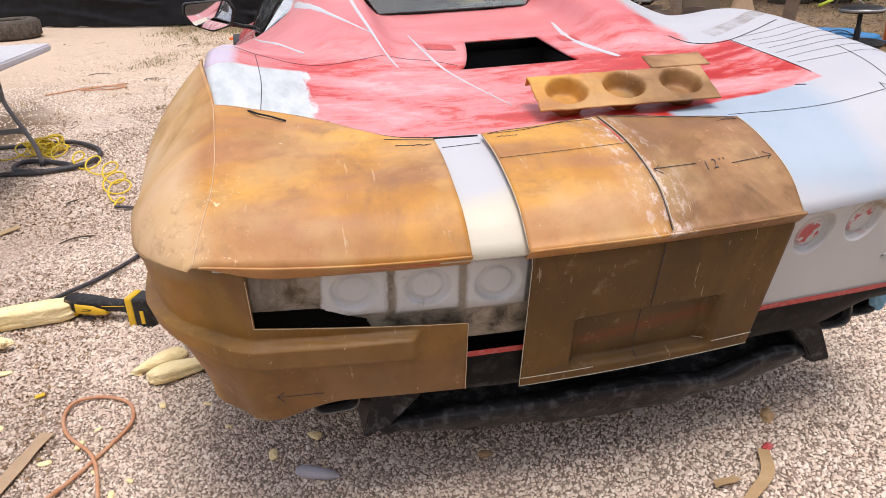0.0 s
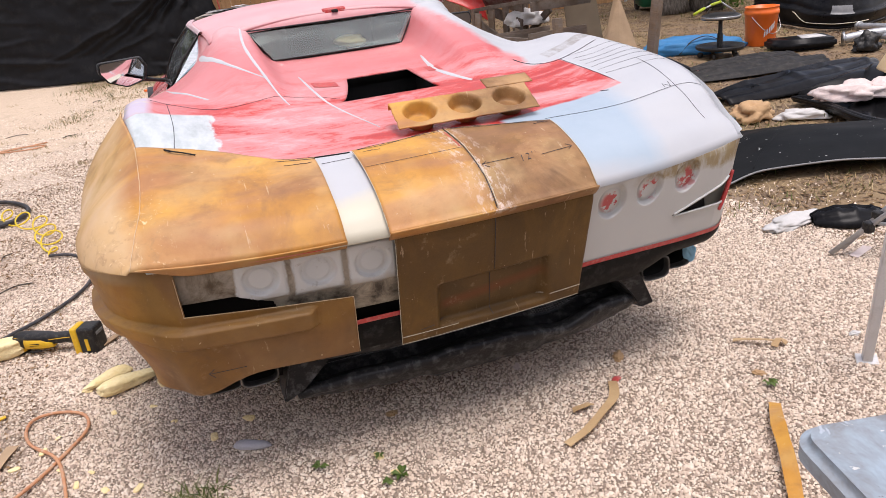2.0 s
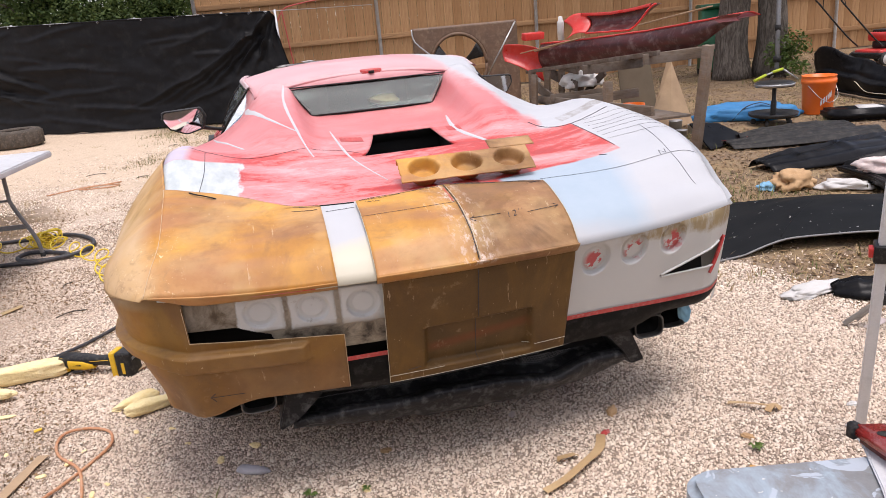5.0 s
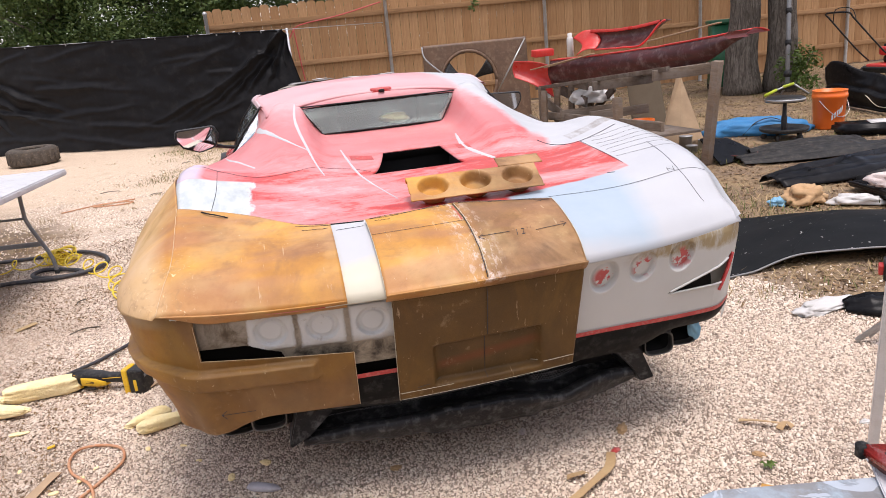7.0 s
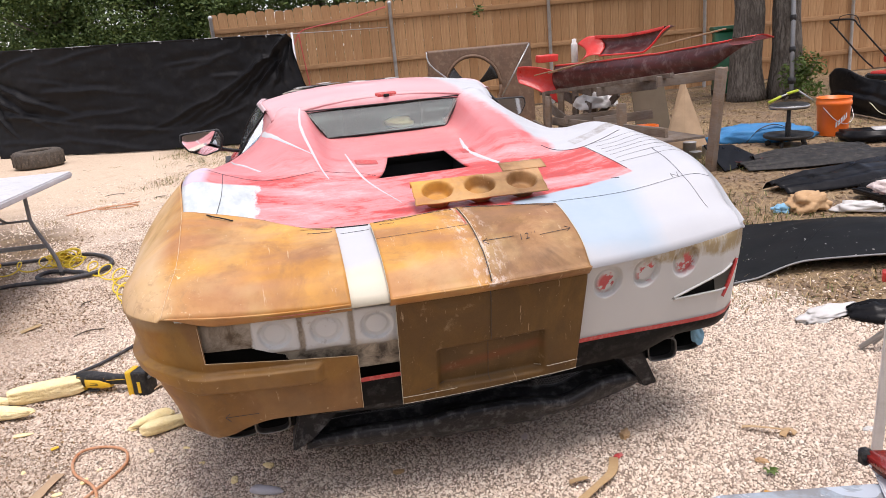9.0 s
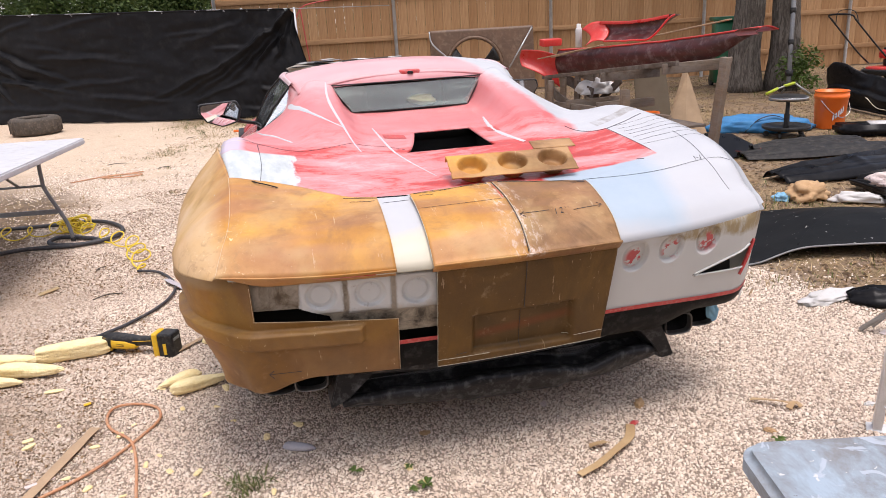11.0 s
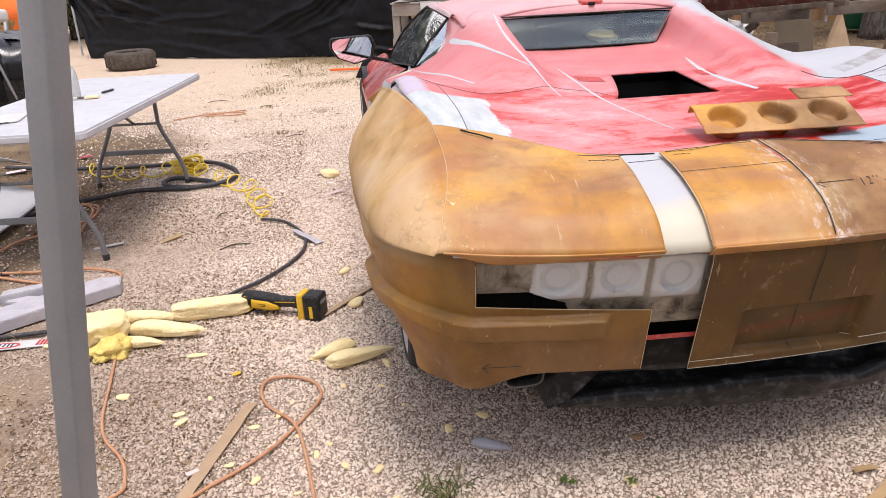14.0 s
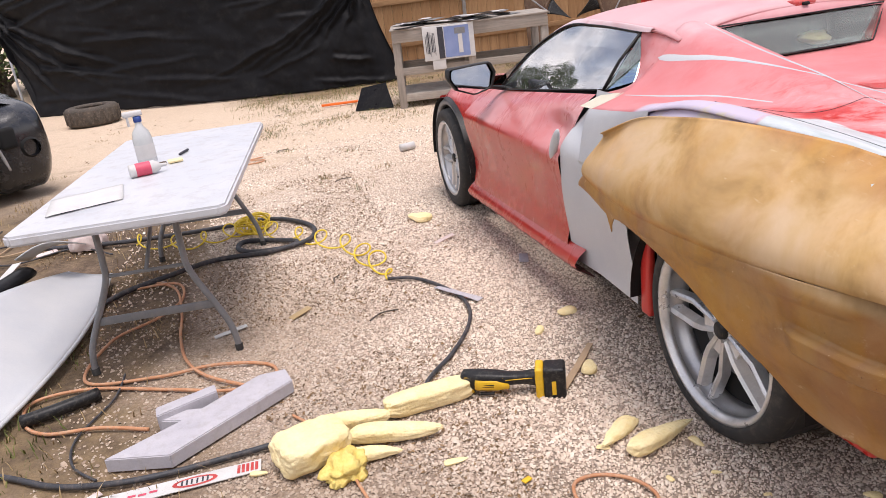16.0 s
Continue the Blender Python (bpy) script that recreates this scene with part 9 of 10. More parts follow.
part("ring", tube_bm([(-0.16 + 0.53 * math.cos(a), -0.02, 0.76 + 0.53 * math.sin(a)) for a in [6.2832 * k / 40 for k in range(41)]], 0.03, 8), M["brownplate"], fs_)
for a in (0.5, 2.6):
    bm = grid_bm(8, 6, lambda u, v: (-0.16 + (0.06 + 0.44 * u) * math.cos(a + 0.35 * (v - 0.5) * (0.6 + u)), -0.02 - 0.06 * v, 0.76 + (0.06 + 0.44 * u) * math.sin(a + 0.35 * (v - 0.5) * (0.6 + u))))
    solid(part("fan_blade", bm, M["toolblack"], fs_, "black fan blade"), 0.008)
part("stay", tube_bm([(0.95, -0.12, 1.40), (0.35, -0.18, 0.55)], 0.014, 8), M["steel"], fs_, "bright steel stay")
part("stay", tube_bm(smooth_path([(-1.0, -0.03, 1.42), (-0.95, -0.08, 1.2), (-0.6, -0.12, 0.9)], 4), 0.014, 8), M["steel"], fs_, "bright steel stay")

# ---- bench on the left, behind the car ----
lb = thing("scrap_bench", "pale weathered timber bench heaped with papers and scrap", "bench", pose(-0.42, 8.28, -0.04, 0, 0, -13))
L2 = 1.9
greywood = make_wood("silvered_bench_wood", (0.36, 0.31, 0.26), (0.50, 0.45, 0.39), "x", 0.4)
greypost = make_wood("silvered_post_wood", (0.36, 0.31, 0.26), (0.50, 0.45, 0.39), "z", 0.4)
for x in (0.04, 0.95, L2 - 0.04):
    for y in (0.04, 0.80):
        part("post", box_bm(0.09, 0.09, 0.93, (x, y, 0.465), 0.004), greypost, lb)
for y in (0.0, 0.84):
    part("top_rail", box_bm(L2, 0.035, 0.14, (L2 / 2, y - 0.01, 0.90), 0.004), greywood, lb)
    part("mid_rail", box_bm(L2, 0.035, 0.09, (L2 / 2, y + 0.02, 0.48), 0.004), greywood, lb)
    part("low_rail", box_bm(L2, 0.035, 0.09, (L2 / 2, y + 0.02, 0.16), 0.004), greywood, lb)
for x in (0.0, 0.95, L2):
    part("side_rail", box_bm(0.035, 0.84, 0.10, (x, 0.42, 0.50), 0.004), greywood, lb)
part("top_board", box_bm(L2 + 0.04, 0.92, 0.02, (L2 / 2, 0.42, 0.98), 0.004), greywood, lb)
part("shelf_board", box_bm(L2, 0.8, 0.015, (L2 / 2, 0.42, 0.20), 0.003), greywood, lb)
bl = pose(-0.42, 8.28, -0.04, 0, 0, -13)
rr = random.Random(3)
for k in range(30):
    x, y = rr.uniform(0.15, 1.45), rr.uniform(0.06, 0.78)
    mat = (M["paper"], M["black"], M["greyleg"], M["black"], M["paper"])[k % 5]
    ob = part("sheet", box_bm(rr.uniform(0.2, 0.5), rr.uniform(0.1, 0.3), 0.0016, (0, 0, 0), 0.0), mat)
    ob.matrix_world = bl @ pose(x, y, 0.9945 + 0.0018 * k, 0, 0, rr.uniform(0, 180))
    tagged(ob, ("loose white paper sheet", "black plastic offcut", "grey plastic offcut", "black film offcut", "loose white paper sheet")[k % 5] + " lying on the scrap bench", "sheet", "scrap on the bench")
pr = thing("printed_carton", "printed cardboard carton hung on the bench front, dark blue and white", "carton", bl @ pose(0.42, -0.060, 0.72))
part("face", box_bm(0.62, 0.03, 0.40, (0.26, 0, 0.06), 0.004), M["paper"], pr)
part("printed_panel", box_bm(0.30, 0.006, 0.36, (0.36, -0.016, 0.06), 0.0), M["carton_blue"], pr, "pale blue printed panel", smooth=False)
part("printed_panel", box_bm(0.07, 0.006, 0.37, (0.165, -0.016, 0.06), 0.0), M["ink"], pr, "black printed panel", smooth=False)
part("printed_panel", box_bm(0.05, 0.008, 0.22, (0.40, -0.018, 0.03), 0.0), M["paper"], pr, "white printed shape", smooth=False)
part("printed_panel", box_bm(0.13, 0.008, 0.07, (0.40, -0.018, 0.18), 0.0), M["greyleg"], pr, "dark grey printed shape", smooth=False)
for k in range(7):
    part("printed_bar", box_bm(0.006 + 0.004 * (k % 3), 0.004, 0.20 + 0.03 * (k % 4), (-0.02 + 0.018 * k, -0.018, 0.05 + 0.01 * (k % 3)), 0.0), (M["ink"], M["greyleg"])[k % 2], pr, smooth=False)
part("flap", box_bm(0.16, 0.02, 0.20, (0.12, 0.0, -0.15), 0.003), M["paper"], pr)
leaning_board([(-0.95, 8.62, 0.01), (-0.48, 8.45, 0.01), (-0.50, 8.68, 0.30), (-0.80, 8.80, 0.26)], M["black"], "black plastic tray tipped beside the scrap bench", "black_tray")
tagged(part("orange_trim", box_bm(0.5, 0.05, 0.03, (0, 0, 0), 0.008, m=pose(-1.05, 9.35, 0.03, 0, 0, -10)), M["orange"]), "orange plastic trim on the weeds", "trim")
tagged(part("white_tube", lathe_bm([(0.0, 0), (0.035, 0), (0.035, 0.14), (0.0, 0.14)], 16, pose(-0.95, 5.9, 0.035, 0, 90, 10)), M["paper"]), "short white tube on the dust ahead of the car", "tube")

# ---- old tyre ----
prof = [(0.30, -0.13), (0.31, -0.17), (0.44, -0.18), (0.50, -0.165), (0.535, -0.12), (0.545, 0.0), (0.535, 0.12), (0.50, 0.165), (0.44, 0.18), (0.31, 0.17), (0.30, 0.13), (0.36, 0.10), (0.38, 0.0), (0.36, -0.10)]
ot = part("old_tyre", lathe_bm(prof, 48, None, None, True), M["old_rubber"])
ot.matrix_world = pose(-4.55, 11.45, 0.14) @ Matrix.Diagonal((0.72, 0.72, 0.78, 1))
tagged(ot, "dusty old tyre lying flat before the tarp", "tyre")
for k in range(40):
    a = 2 * math.pi * k / 40
    part("tread_block", box_bm(0.012, 0.05, 0.26, (0, 0, 0), 0.003, m=Matrix.Rotation(a, 4, "Z") @ pose(0.543, 0, 0, 14 * (-1) ** k, 0, 0)), M["old_rubber"], ot)

# ---- dark car on the far left ----
dc = thing("stripped_car", "black car with its nose removed, showing radiator and engine", "car", pose(-4.87, 6.25, 0, 0, 0, 38) @ Matrix.Diagonal((1.08, 1.08, 1.08, 1)))
dark = surf("dark_car_paint", (0.010, 0.011, 0.013), (0.02, 0.021, 0.024), 0.25, 4.0, dirt=(0.10, 0.095, 0.09), dirt_amount=0.3, coat=0.4)
part("wing_body", grid_bm(30, 14, lambda u, v: (0.86 - 0.20 * (1 - math.sin(v * math.pi / 2)) ** 2 - 0.30 * (1 - u) ** 3 * 0.4, -0.05 + 1.5 * u, 0.14 + 0.66 * (1 - v) + 0.08 * u * (1 - v)), flip=True), dark, dc)
part("wing_body", grid_bm(30, 14, lambda u, v: (-0.86 + 0.20 * (1 - math.sin(v * math.pi / 2)) ** 2, -0.05 + 1.5 * u, 0.14 + 0.66 * (1 - v) + 0.08 * u * (1 - v))), dark, dc)
part("wing_top", grid_bm(16, 10, lambda u, v: (0.52 + 0.14 * v + 0.02, 0.0 + 1.45 * u, 0.83 + 0.06 * u - 0.03 * v * v)), dark, dc)
bm = bmesh.new()
bmesh.ops.create_icosphere(bm, subdivisions=5, radius=1.0)
for v in bm.verts:
    c = v.co.copy()
    e = (abs(c.x) ** 3.6 + abs(c.y) ** 3.2 + abs(c.z) ** 3.6) ** (1 / 3.4)
    c /= max(e, 0.2)
    crown = 1 - 0.22 * max(0.0, -c.y) * max(0.0, c.z)
    v.co = Vector((0.60 + 0.31 * c.x + 0.03 * noise.noise(c * 1.7), 0.34 + 0.52 * c.y, 0.47 + 0.41 * c.z * crown + 0.02 * noise.noise(c * 2.3)))
part("front_wing", bm, dark, dc, "glossy black domed wing")
# near-black solids drawn in place of the two shaded holes
part("lamp_opening", box_bm(0.13, 0.12, 0.17, (0.50, -0.15, 0.56), 0.03, 3), M["pit"], dc, "near-black block drawn for the shaded lamp opening")
part("duct", lathe_bm([(0.0, 0), (0.075, 0), (0.090, 0.02), (0.07, 0.06)], 24, pose(0.66, -0.15, 0.45, 90, 0, 0)), M["pit"], dc, "round black duct")
part("bracket", tube_bm(smooth_path([(0.36, -0.14, 0.74), (0.40, -0.16, 0.55), (0.46, -0.15, 0.30)], 5), 0.014, 8), M["galv"], dc, "pale bent bracket")
part("pump", lathe_bm([(0.0, 0.0), (0.075, 0.0), (0.085, 0.02), (0.085, 0.08), (0.055, 0.10), (0.055, 0.16), (0.0, 0.16)], 22, pose(-0.02, -0.12, 0.70, 75, 0, -10)), M["toolblack"], dc, "round black pump")
part("cap", lathe_bm([(0.0, 0.0), (0.045, 0.0), (0.045, 0.03), (0.0, 0.035)], 18, pose(-0.02, -0.29, 0.74, 75, 0, -10)), M["galv"], dc, "pale metal cap")
for k in range(9):
    part("cover", box_bm(0.10 + 0.05 * (k % 3), 0.12 + 0.03 * (k % 2), 0.08 + 0.03 * (k % 4), (-0.42 + 0.11 * k, 0.10 + 0.09 * (k % 3), 0.80 + 0.02 * (k % 2)), 0.022, 2, m=None), (M["toolblack"], M["black"], M["greyleg"])[k % 3], dc, "moulded engine cover")
rad = part("radiator", box_bm(1.02, 0.06, 0.46, (-0.08, -0.10, 0.50), 0.01), M["toolblack"], dc, "dusty radiator core")
for k in range(26):
    part("fin", box_bm(0.98, 0.006, 0.006, (-0.08, -0.133, 0.30 + 0.016 * k), 0.0), M["black"], rad, smooth=False)
part("crossbar", box_bm(1.0, 0.06, 0.04, (-0.12, -0.08, 0.755), 0.012), M["greyleg"], dc)
part("engine", box_bm(0.75, 0.6, 0.22, (-0.1, 0.45, 0.76), 0.06, 3), M["toolblack"], dc)
for k in range(6):
    part("hose", tube_bm(smooth_path([(-0.45 + 0.16 * k, 0.02 + 0.05 * (k % 2), 0.76), (-0.42 + 0.15 * k, 0.16, 0.90 - 0.02 * k), (-0.30 + 0.12 * k, 0.40, 0.88)], 5), 0.022 + 0.008 * (k % 3), 8), (M["toolblack"], M["black"], M["greyleg"])[k % 3], dc)
part("intake", lathe_bm([(0.05, 0), (0.06, 0.02), (0.06, 0.14), (0.045, 0.16), (0.0, 0.16)], 20, pose(-0.25, 0.0, 0.80, 70, 0, 10)), M["greyleg"], dc)
part("windscreen", grid_bm(14, 8, lambda u, v: (-0.70 + 1.40 * u, 1.25 + 0.55 * v - 0.10 * (2 * u - 1) ** 2, 0.90 + 0.36 * v)), M["side_glass"], dc, "windscreen reflecting pale sky")
part("cowl", box_bm(1.5, 0.12, 0.05, (0, 1.22, 0.89), 0.015), M["toolblack"], dc)
part("pillar", tube_bm([(0.74, 1.17, 0.90), (0.66, 1.76, 1.27)], 0.03, 8), dark, dc)
part("pillar", tube_bm([(-0.74, 1.17, 0.90), (-0.66, 1.76, 1.27)], 0.03, 8), dark, dc)
part("roof", grid_bm(12, 10, lambda u, v: ((2 * u - 1) * 0.66, 1.76 + 1.1 * v, 1.27 + 0.05 * math.sin(math.pi * (0.2 + 0.6 * v)) - 0.04 * (2 * u - 1) ** 4)), dark, dc)
for sx in (-1, 1):
    part("body_side", grid_bm(20, 10, lambda u, v: (sx * (0.88 - 0.18 * (1 - v) ** 2), 1.42 + 2.2 * u, 0.25 + 0.65 * (1 - v)), flip=sx > 0), dark, dc)
    part("wheel", lathe_bm([(0.20, 0.09), (0.30, 0.10), (0.325, 0.06), (0.325, -0.06), (0.30, -0.10), (0.0, -0.10), (0.0, 0.05), (0.20, 0.05)], 32, pose(sx * 0.70, 0.98, 0.325, 0, 90 * sx, 0)), M["rubber"], dc)
part("side_mirror", box_bm(0.20, 0.12, 0.13, (0.93, 1.48, 0.98), 0.045, 3), M["paper"], dc, "pale side mirror shell")
bm = slab_bm([(-7.0, 0.80), (-6.3, 0.90), (-5.95, 0.88), (-6.12, 0.55), (-5.78, 0.52), (-5.48, 0.96), (-5.62, 1.14), (-5.80, 1.20), (-6.4, 1.17), (-7.0, 1.06)], -0.08, 0.08, 0.03, Matrix.Translation((0, 10.95, 0)) @ Matrix.Rotation(radians(90), 4, "X"))
ob = part("orange_bumper", bm, M["orange"])
tagged(ob, "orange bumper cover propped behind the dark car", "bumper")
tagged(part("prop_stand", box_bm(1.1, 0.4, 0.55, (-6.25, 11.15, 0.275), 0.02), M["toolblack"]), "low dark stand under the orange bumper", "stand")
tagged(part("leaning_pipe", tube_bm([(-7.15, 13.2, 0), (-7.75, 15.6, 2.35)], 0.035, 8), M["galv"]), "steel pipe leaning on the far fence", "pipe")

# ---- things scattered on the ground ----
def foam_piece(name, label, at, sx, sy, sz, seed, mat=None, bend=0.0, taper=0.5, square=3.4):
    """A hand-cut lump: a rounded bar pinched towards one end, its faces softly torn."""
    bm = bmesh.new()
    bmesh.ops.create_icosphere(bm, subdivisions=5 if sx > 0.07 else 3, radius=1.0)
    for v in bm.verts:
        c = v.co.copy()
        e = (abs(c.x) ** square + abs(c.y + 0.15 * c.z) ** square + abs(c.z) ** square) ** (1 / square)
        c = c / max(e, 0.2)
        w = 1 - taper * (0.5 + 0.5 * c.x) ** 1.8
        side = 0.22 * noise.noise((c.x * 1.3, seed, 2)) + 0.06 * noise.noise((c.x * 4, seed, 5))
        k = 1 + 0.10 * noise.noise(c * 1.3 + Vector((seed, 0, 0))) + 0.05 * noise.noise(c * 4 + Vector((seed, 0, 0))) + 0.02 * noise.noise(c * 12 + Vector((0, seed, 0)))
        v.co = Vector((c.x * sx * k, (c.y + side) * sy * k * w + bend * c.x * c.x, c.z * sz * k * w))
    low = min(v.co.z for v in bm.verts)
    for v in bm.verts:
        v.co.z -= low
    ob = part(name, bm, mat or M["foam"])
    ob.matrix_world = at
    return tagged(ob, label, "foam")


foam_piece("foam_strip", "long shaved strip of yellow foam beside the cutting tool", pose(-1.795, 1.575, 0, 0, 0, 4), 0.165, 0.046, 0.040, 1, taper=-0.12, square=4.5)
foam_piece("foam_block", "torn block of yellow foam with an amber crust", pose(-2.24, 1.43, 0, 0, 0, 18), 0.125, 0.100, 0.060, 2, taper=0.1, square=5.0)
crumple("foam_crust", "amber hardened foam crust on the torn block", pose(-2.150, 1.300, 0, 0, 0, 50), 0.085, 0.058, 0.045, M["foam_deep"], 3, "foam", 0.5)
foam_piece("foam_finger", "rounded finger of yellow foam", pose(-2.07, 1.555, 0.0, 0, 0, -7), 0.125, 0.040, 0.034, 4, taper=0.3, square=2.8)
foam_piece("foam_finger", "long pointed offcut of pale yellow foam", pose(-1.955, 1.420, 0.0, 0, 0, -17), 0.165, 0.046, 0.036, 5, taper=0.45, square=2.8)
foam_piece("foam_finger", "small tapered offcut of yellow foam", pose(-2.045, 1.345, 0.0, 0, 0, -14), 0.095, 0.034, 0.026, 6, taper=0.6, square=2.8)
foam_piece("foam_wedge", "long wedge of pale foam by the rear wheel", pose(-1.145, 1.030, 0, 0, 0, 15), 0.135, 0.042, 0.034, 7, taper=0.8, square=2.8)
foam_piece("foam_slice", "thin slice of pale foam on the gravel", pose(-1.255, 1.115, 0, 0, 0, 211), 0.095, 0.032, 0.022, 8, taper=0.7, square=2.8)
for k, (x, y, s) in enumerate(((-1.795, 1.21, 0.040), (-1.773, 0.74, 0.026), (-0.88, 0.52, 0.022), (-0.76, 0.575, 0.024), (-1.02, 2.04, 0.045), (-1.20, 1.93, 0.035), (-1.05, 0.98, 0.03), (-1.33, 1.08, 0.022), (-1.79, 0.79, 0.020), (-1.15, 1.55, 0.05), (-0.40, 0.16, 0.022), (-0.37, 0.06, 0.018), (-0.75, 0.42, 0.015), (-1.62, 0.62, 0.018), (-1.22, 0.40, 0.016), (-2.43, 1.42, 0.03), (-1.08, 0.22, 0.016), (-1.44, 0.72, 0.02), (-1.29, 3.78, 0.09), (-2.02, 0.95, 0.025), (-1.64, 0.36, 0.014), (-0.86, 0.16, 0.018), (-1.37, 0.58, 0.014), (-1.52, 0.66, 0.018), (-1.40, 0.79, 0.012), (-1.31, 0.47, 0.020), (-1.27, 0.52, 0.012), (-1.58, 0.47, 0.016), (-1.49, 0.38, 0.018), (-1.22, 0.86, 0.014), (-1.08, 0.83, 0.016), (-1.36, 0.30, 0.012), (-1.12, 0.36, 0.020), (-1.70, 0.88, 0.014), (-1.01, 0.69, 0.012))):
    ob = foam_piece("foam_chip", "small crumb of yellow foam on the gravel", pose(x, y, 0, 0, 0, 47 * k), s, s * (0.45 + 0.05 * (k % 5)), s * (0.28 if k not in (0, 7) else 0.16), 10 + k, taper=0.6 - 0.3 * (k % 3))
    ob["group"] = "foam crumbs on the gravel"

# multi-tool with battery
tool = thing("cutting_tool", "yellow and black cordless cutting tool lying on the gravel", "power tool", pose(-1.485, 1.530, 0.040, 0, 0, -24) @ Matrix.Diagonal((1.10, 1.10, 1.10, 1)))
def run(name, pts, mat, label="", squash=1.15):
    """A moulded piece of the tool: rounded sections along its length."""
    bm = bmesh.new()
    rings = []
    for x, z, hw, hh in pts:
        rings.append([bm.verts.new((x, hw * math.copysign(abs(math.cos(a)) ** 0.6, math.cos(a)), z + hh * math.copysign(abs(math.sin(a)) ** 0.6, math.sin(a)))) for a in [2 * math.pi * k / 20 for k in range(20)]])
    for a, b in zip(rings, rings[1:]):
        for k in range(20):
            bm.faces.new((a[k], a[(k + 1) % 20], b[(k + 1) % 20], b[k]))
    bm.faces.new(rings[0][::-1])
    bm.faces.new(rings[-1])
    return part(name, bm, mat, tool, label)


run("body", [(-0.165, 0.020, 0.020, 0.020), (-0.155, 0.018, 0.029, 0.033), (-0.10, 0.020, 0.031, 0.031), (-0.03, 0.018, 0.029, 0.027), (0.0, 0.020, 0.024, 0.020), (0.05, 0.022, 0.022, 0.019), (0.085, 0.022, 0.026, 0.024), (0.10, 0.018, 0.028, 0.028)], M["toolblack"], "black rubber grip body")
run("shell", [(-0.122, 0.006, 0.024, 0.012), (-0.112, 0.012, 0.0350, 0.026), (-0.04, 0.008, 0.0345, 0.024), (0.0, 0.002, 0.028, 0.012)], M["yellow"], "yellow side shell")
run("head", [(-0.170, -0.014, 0.022, 0.008), (-0.163, -0.014, 0.030, 0.015), (-0.135, -0.016, 0.030, 0.014), (-0.122, -0.016, 0.022, 0.008)], M["yellow"], "yellow head guard")
part("motor_collar", lathe_bm([(0.0, -0.034), (0.022, -0.034), (0.027, -0.028), (0.027, -0.010), (0.022, -0.006)], 20, pose(-0.145, 0, 0.0)), M["toolblack"], tool)
part("lever", box_bm(0.05, 0.010, 0.008, (-0.075, -0.030, -0.020), 0.003), M["toolblack"], tool)
part("foot", box_bm(0.028, 0.074, 0.116, (0.104, 0, 0.012), 0.010, 3), M["yellow"], tool, "yellow battery mount")
bat = part("battery", box_bm(0.074, 0.076, 0.118, (0.154, 0, 0.010), 0.012, 3), M["toolblack"], tool, "black battery pack")
part("battery_mark", box_bm(0.014, 0.002, 0.050, (0.152, -0.0390, 0.0), 0.0), M["yellow"], bat, "yellow printed bar", smooth=False)
part("release", box_bm(0.012, 0.05, 0.016, (0.186, 0, 0.040), 0.004), M["greyleg"], bat)
part("name_bar", box_bm(0.040, 0.002, 0.010, (-0.070, -0.0335, 0.010), 0.0), M["toolblack"], tool, smooth=False)
for a, b in (((-0.150, 0.040), (-0.02, 0.034)), ((-0.01, 0.026), (0.08, 0.032))):
    part("trim_line", tube_bm([(a[0], -0.026, a[1]), (b[0], -0.024, b[1])], 0.0016, 5), M["yellow"], tool, "yellow trim line")
part("blade", box_bm(0.09, 0.02, 0.003, (-0.20, 0, -0.030), 0.001), M["steel"], tool, "thin steel blade")


def cord(name, label, pts, r, mat, seed=0, category="cord"):
    rr = random.Random(seed)
    path = smooth_path([(x, y, r + 0.004 + (0.006 if k % 3 == 1 else 0)) for k, (x, y) in enumerate(pts)], 10)
    ob = part(name, tube_bm(path, r, 8), mat)
    return tagged(ob, label, category)


cord("extension_cord", "faded orange extension cord looped over the gravel", [(-1.27, -0.25), (-1.29, 0.13), (-1.313, 0.27), (-1.347, 0.497), (-1.388, 0.643), (-1.481, 0.771), (-1.515, 0.871), (-1.495, 0.941), (-1.416, 0.957), (-1.335, 0.907), (-1.301, 0.825), (-1.312, 0.758), (-1.387, 0.622), (-1.45, 0.518), (-1.532, 0.444), (-1.619, 0.377), (-1.70, 0.31), (-1.85, 0.30), (-2.1, 0.25), (-2.5, 0.35)], 0.0058, M["orange_cord"])
cord("extension_cord", "orange cord running from the foam block", [(-2.29, 1.73), (-2.21, 1.58), (-2.15, 1.42), (-2.128, 1.27), (-2.088, 1.044), (-2.055, 0.824), (-2.01, 0.689), (-1.924, 0.558), (-1.889, 0.463), (-1.90, 0.384), (-2.1, 0.28)], 0.0056, M["orange_cord"])
cord("extension_cord", "tangled orange cord under the white table", [(-2.83, 1.88), (-3.02, 1.97), (-3.23, 2.03), (-3.34, 2.16), (-3.34, 2.32), (-3.12, 2.34), (-2.78, 2.17), (-2.50, 2.02), (-2.34, 2.08), (-2.37, 2.20), (-2.59, 2.29), (-2.84, 2.31), (-3.15, 2.42), (-3.09, 2.80), (-2.89, 2.99), (-2.78, 3.2), (-2.83, 3.45), (-3.1, 3.5)], 0.0075, M["orange_cord"])
cord("extension_cord", "second loop of orange cord by the table leg", [(-2.43, 2.02), (-2.62, 2.20), (-2.72, 2.42), (-2.76, 2.69), (-2.77, 2.97), (-2.83, 3.38), (-3.0, 3.6)], 0.0075, M["orange_cord"])
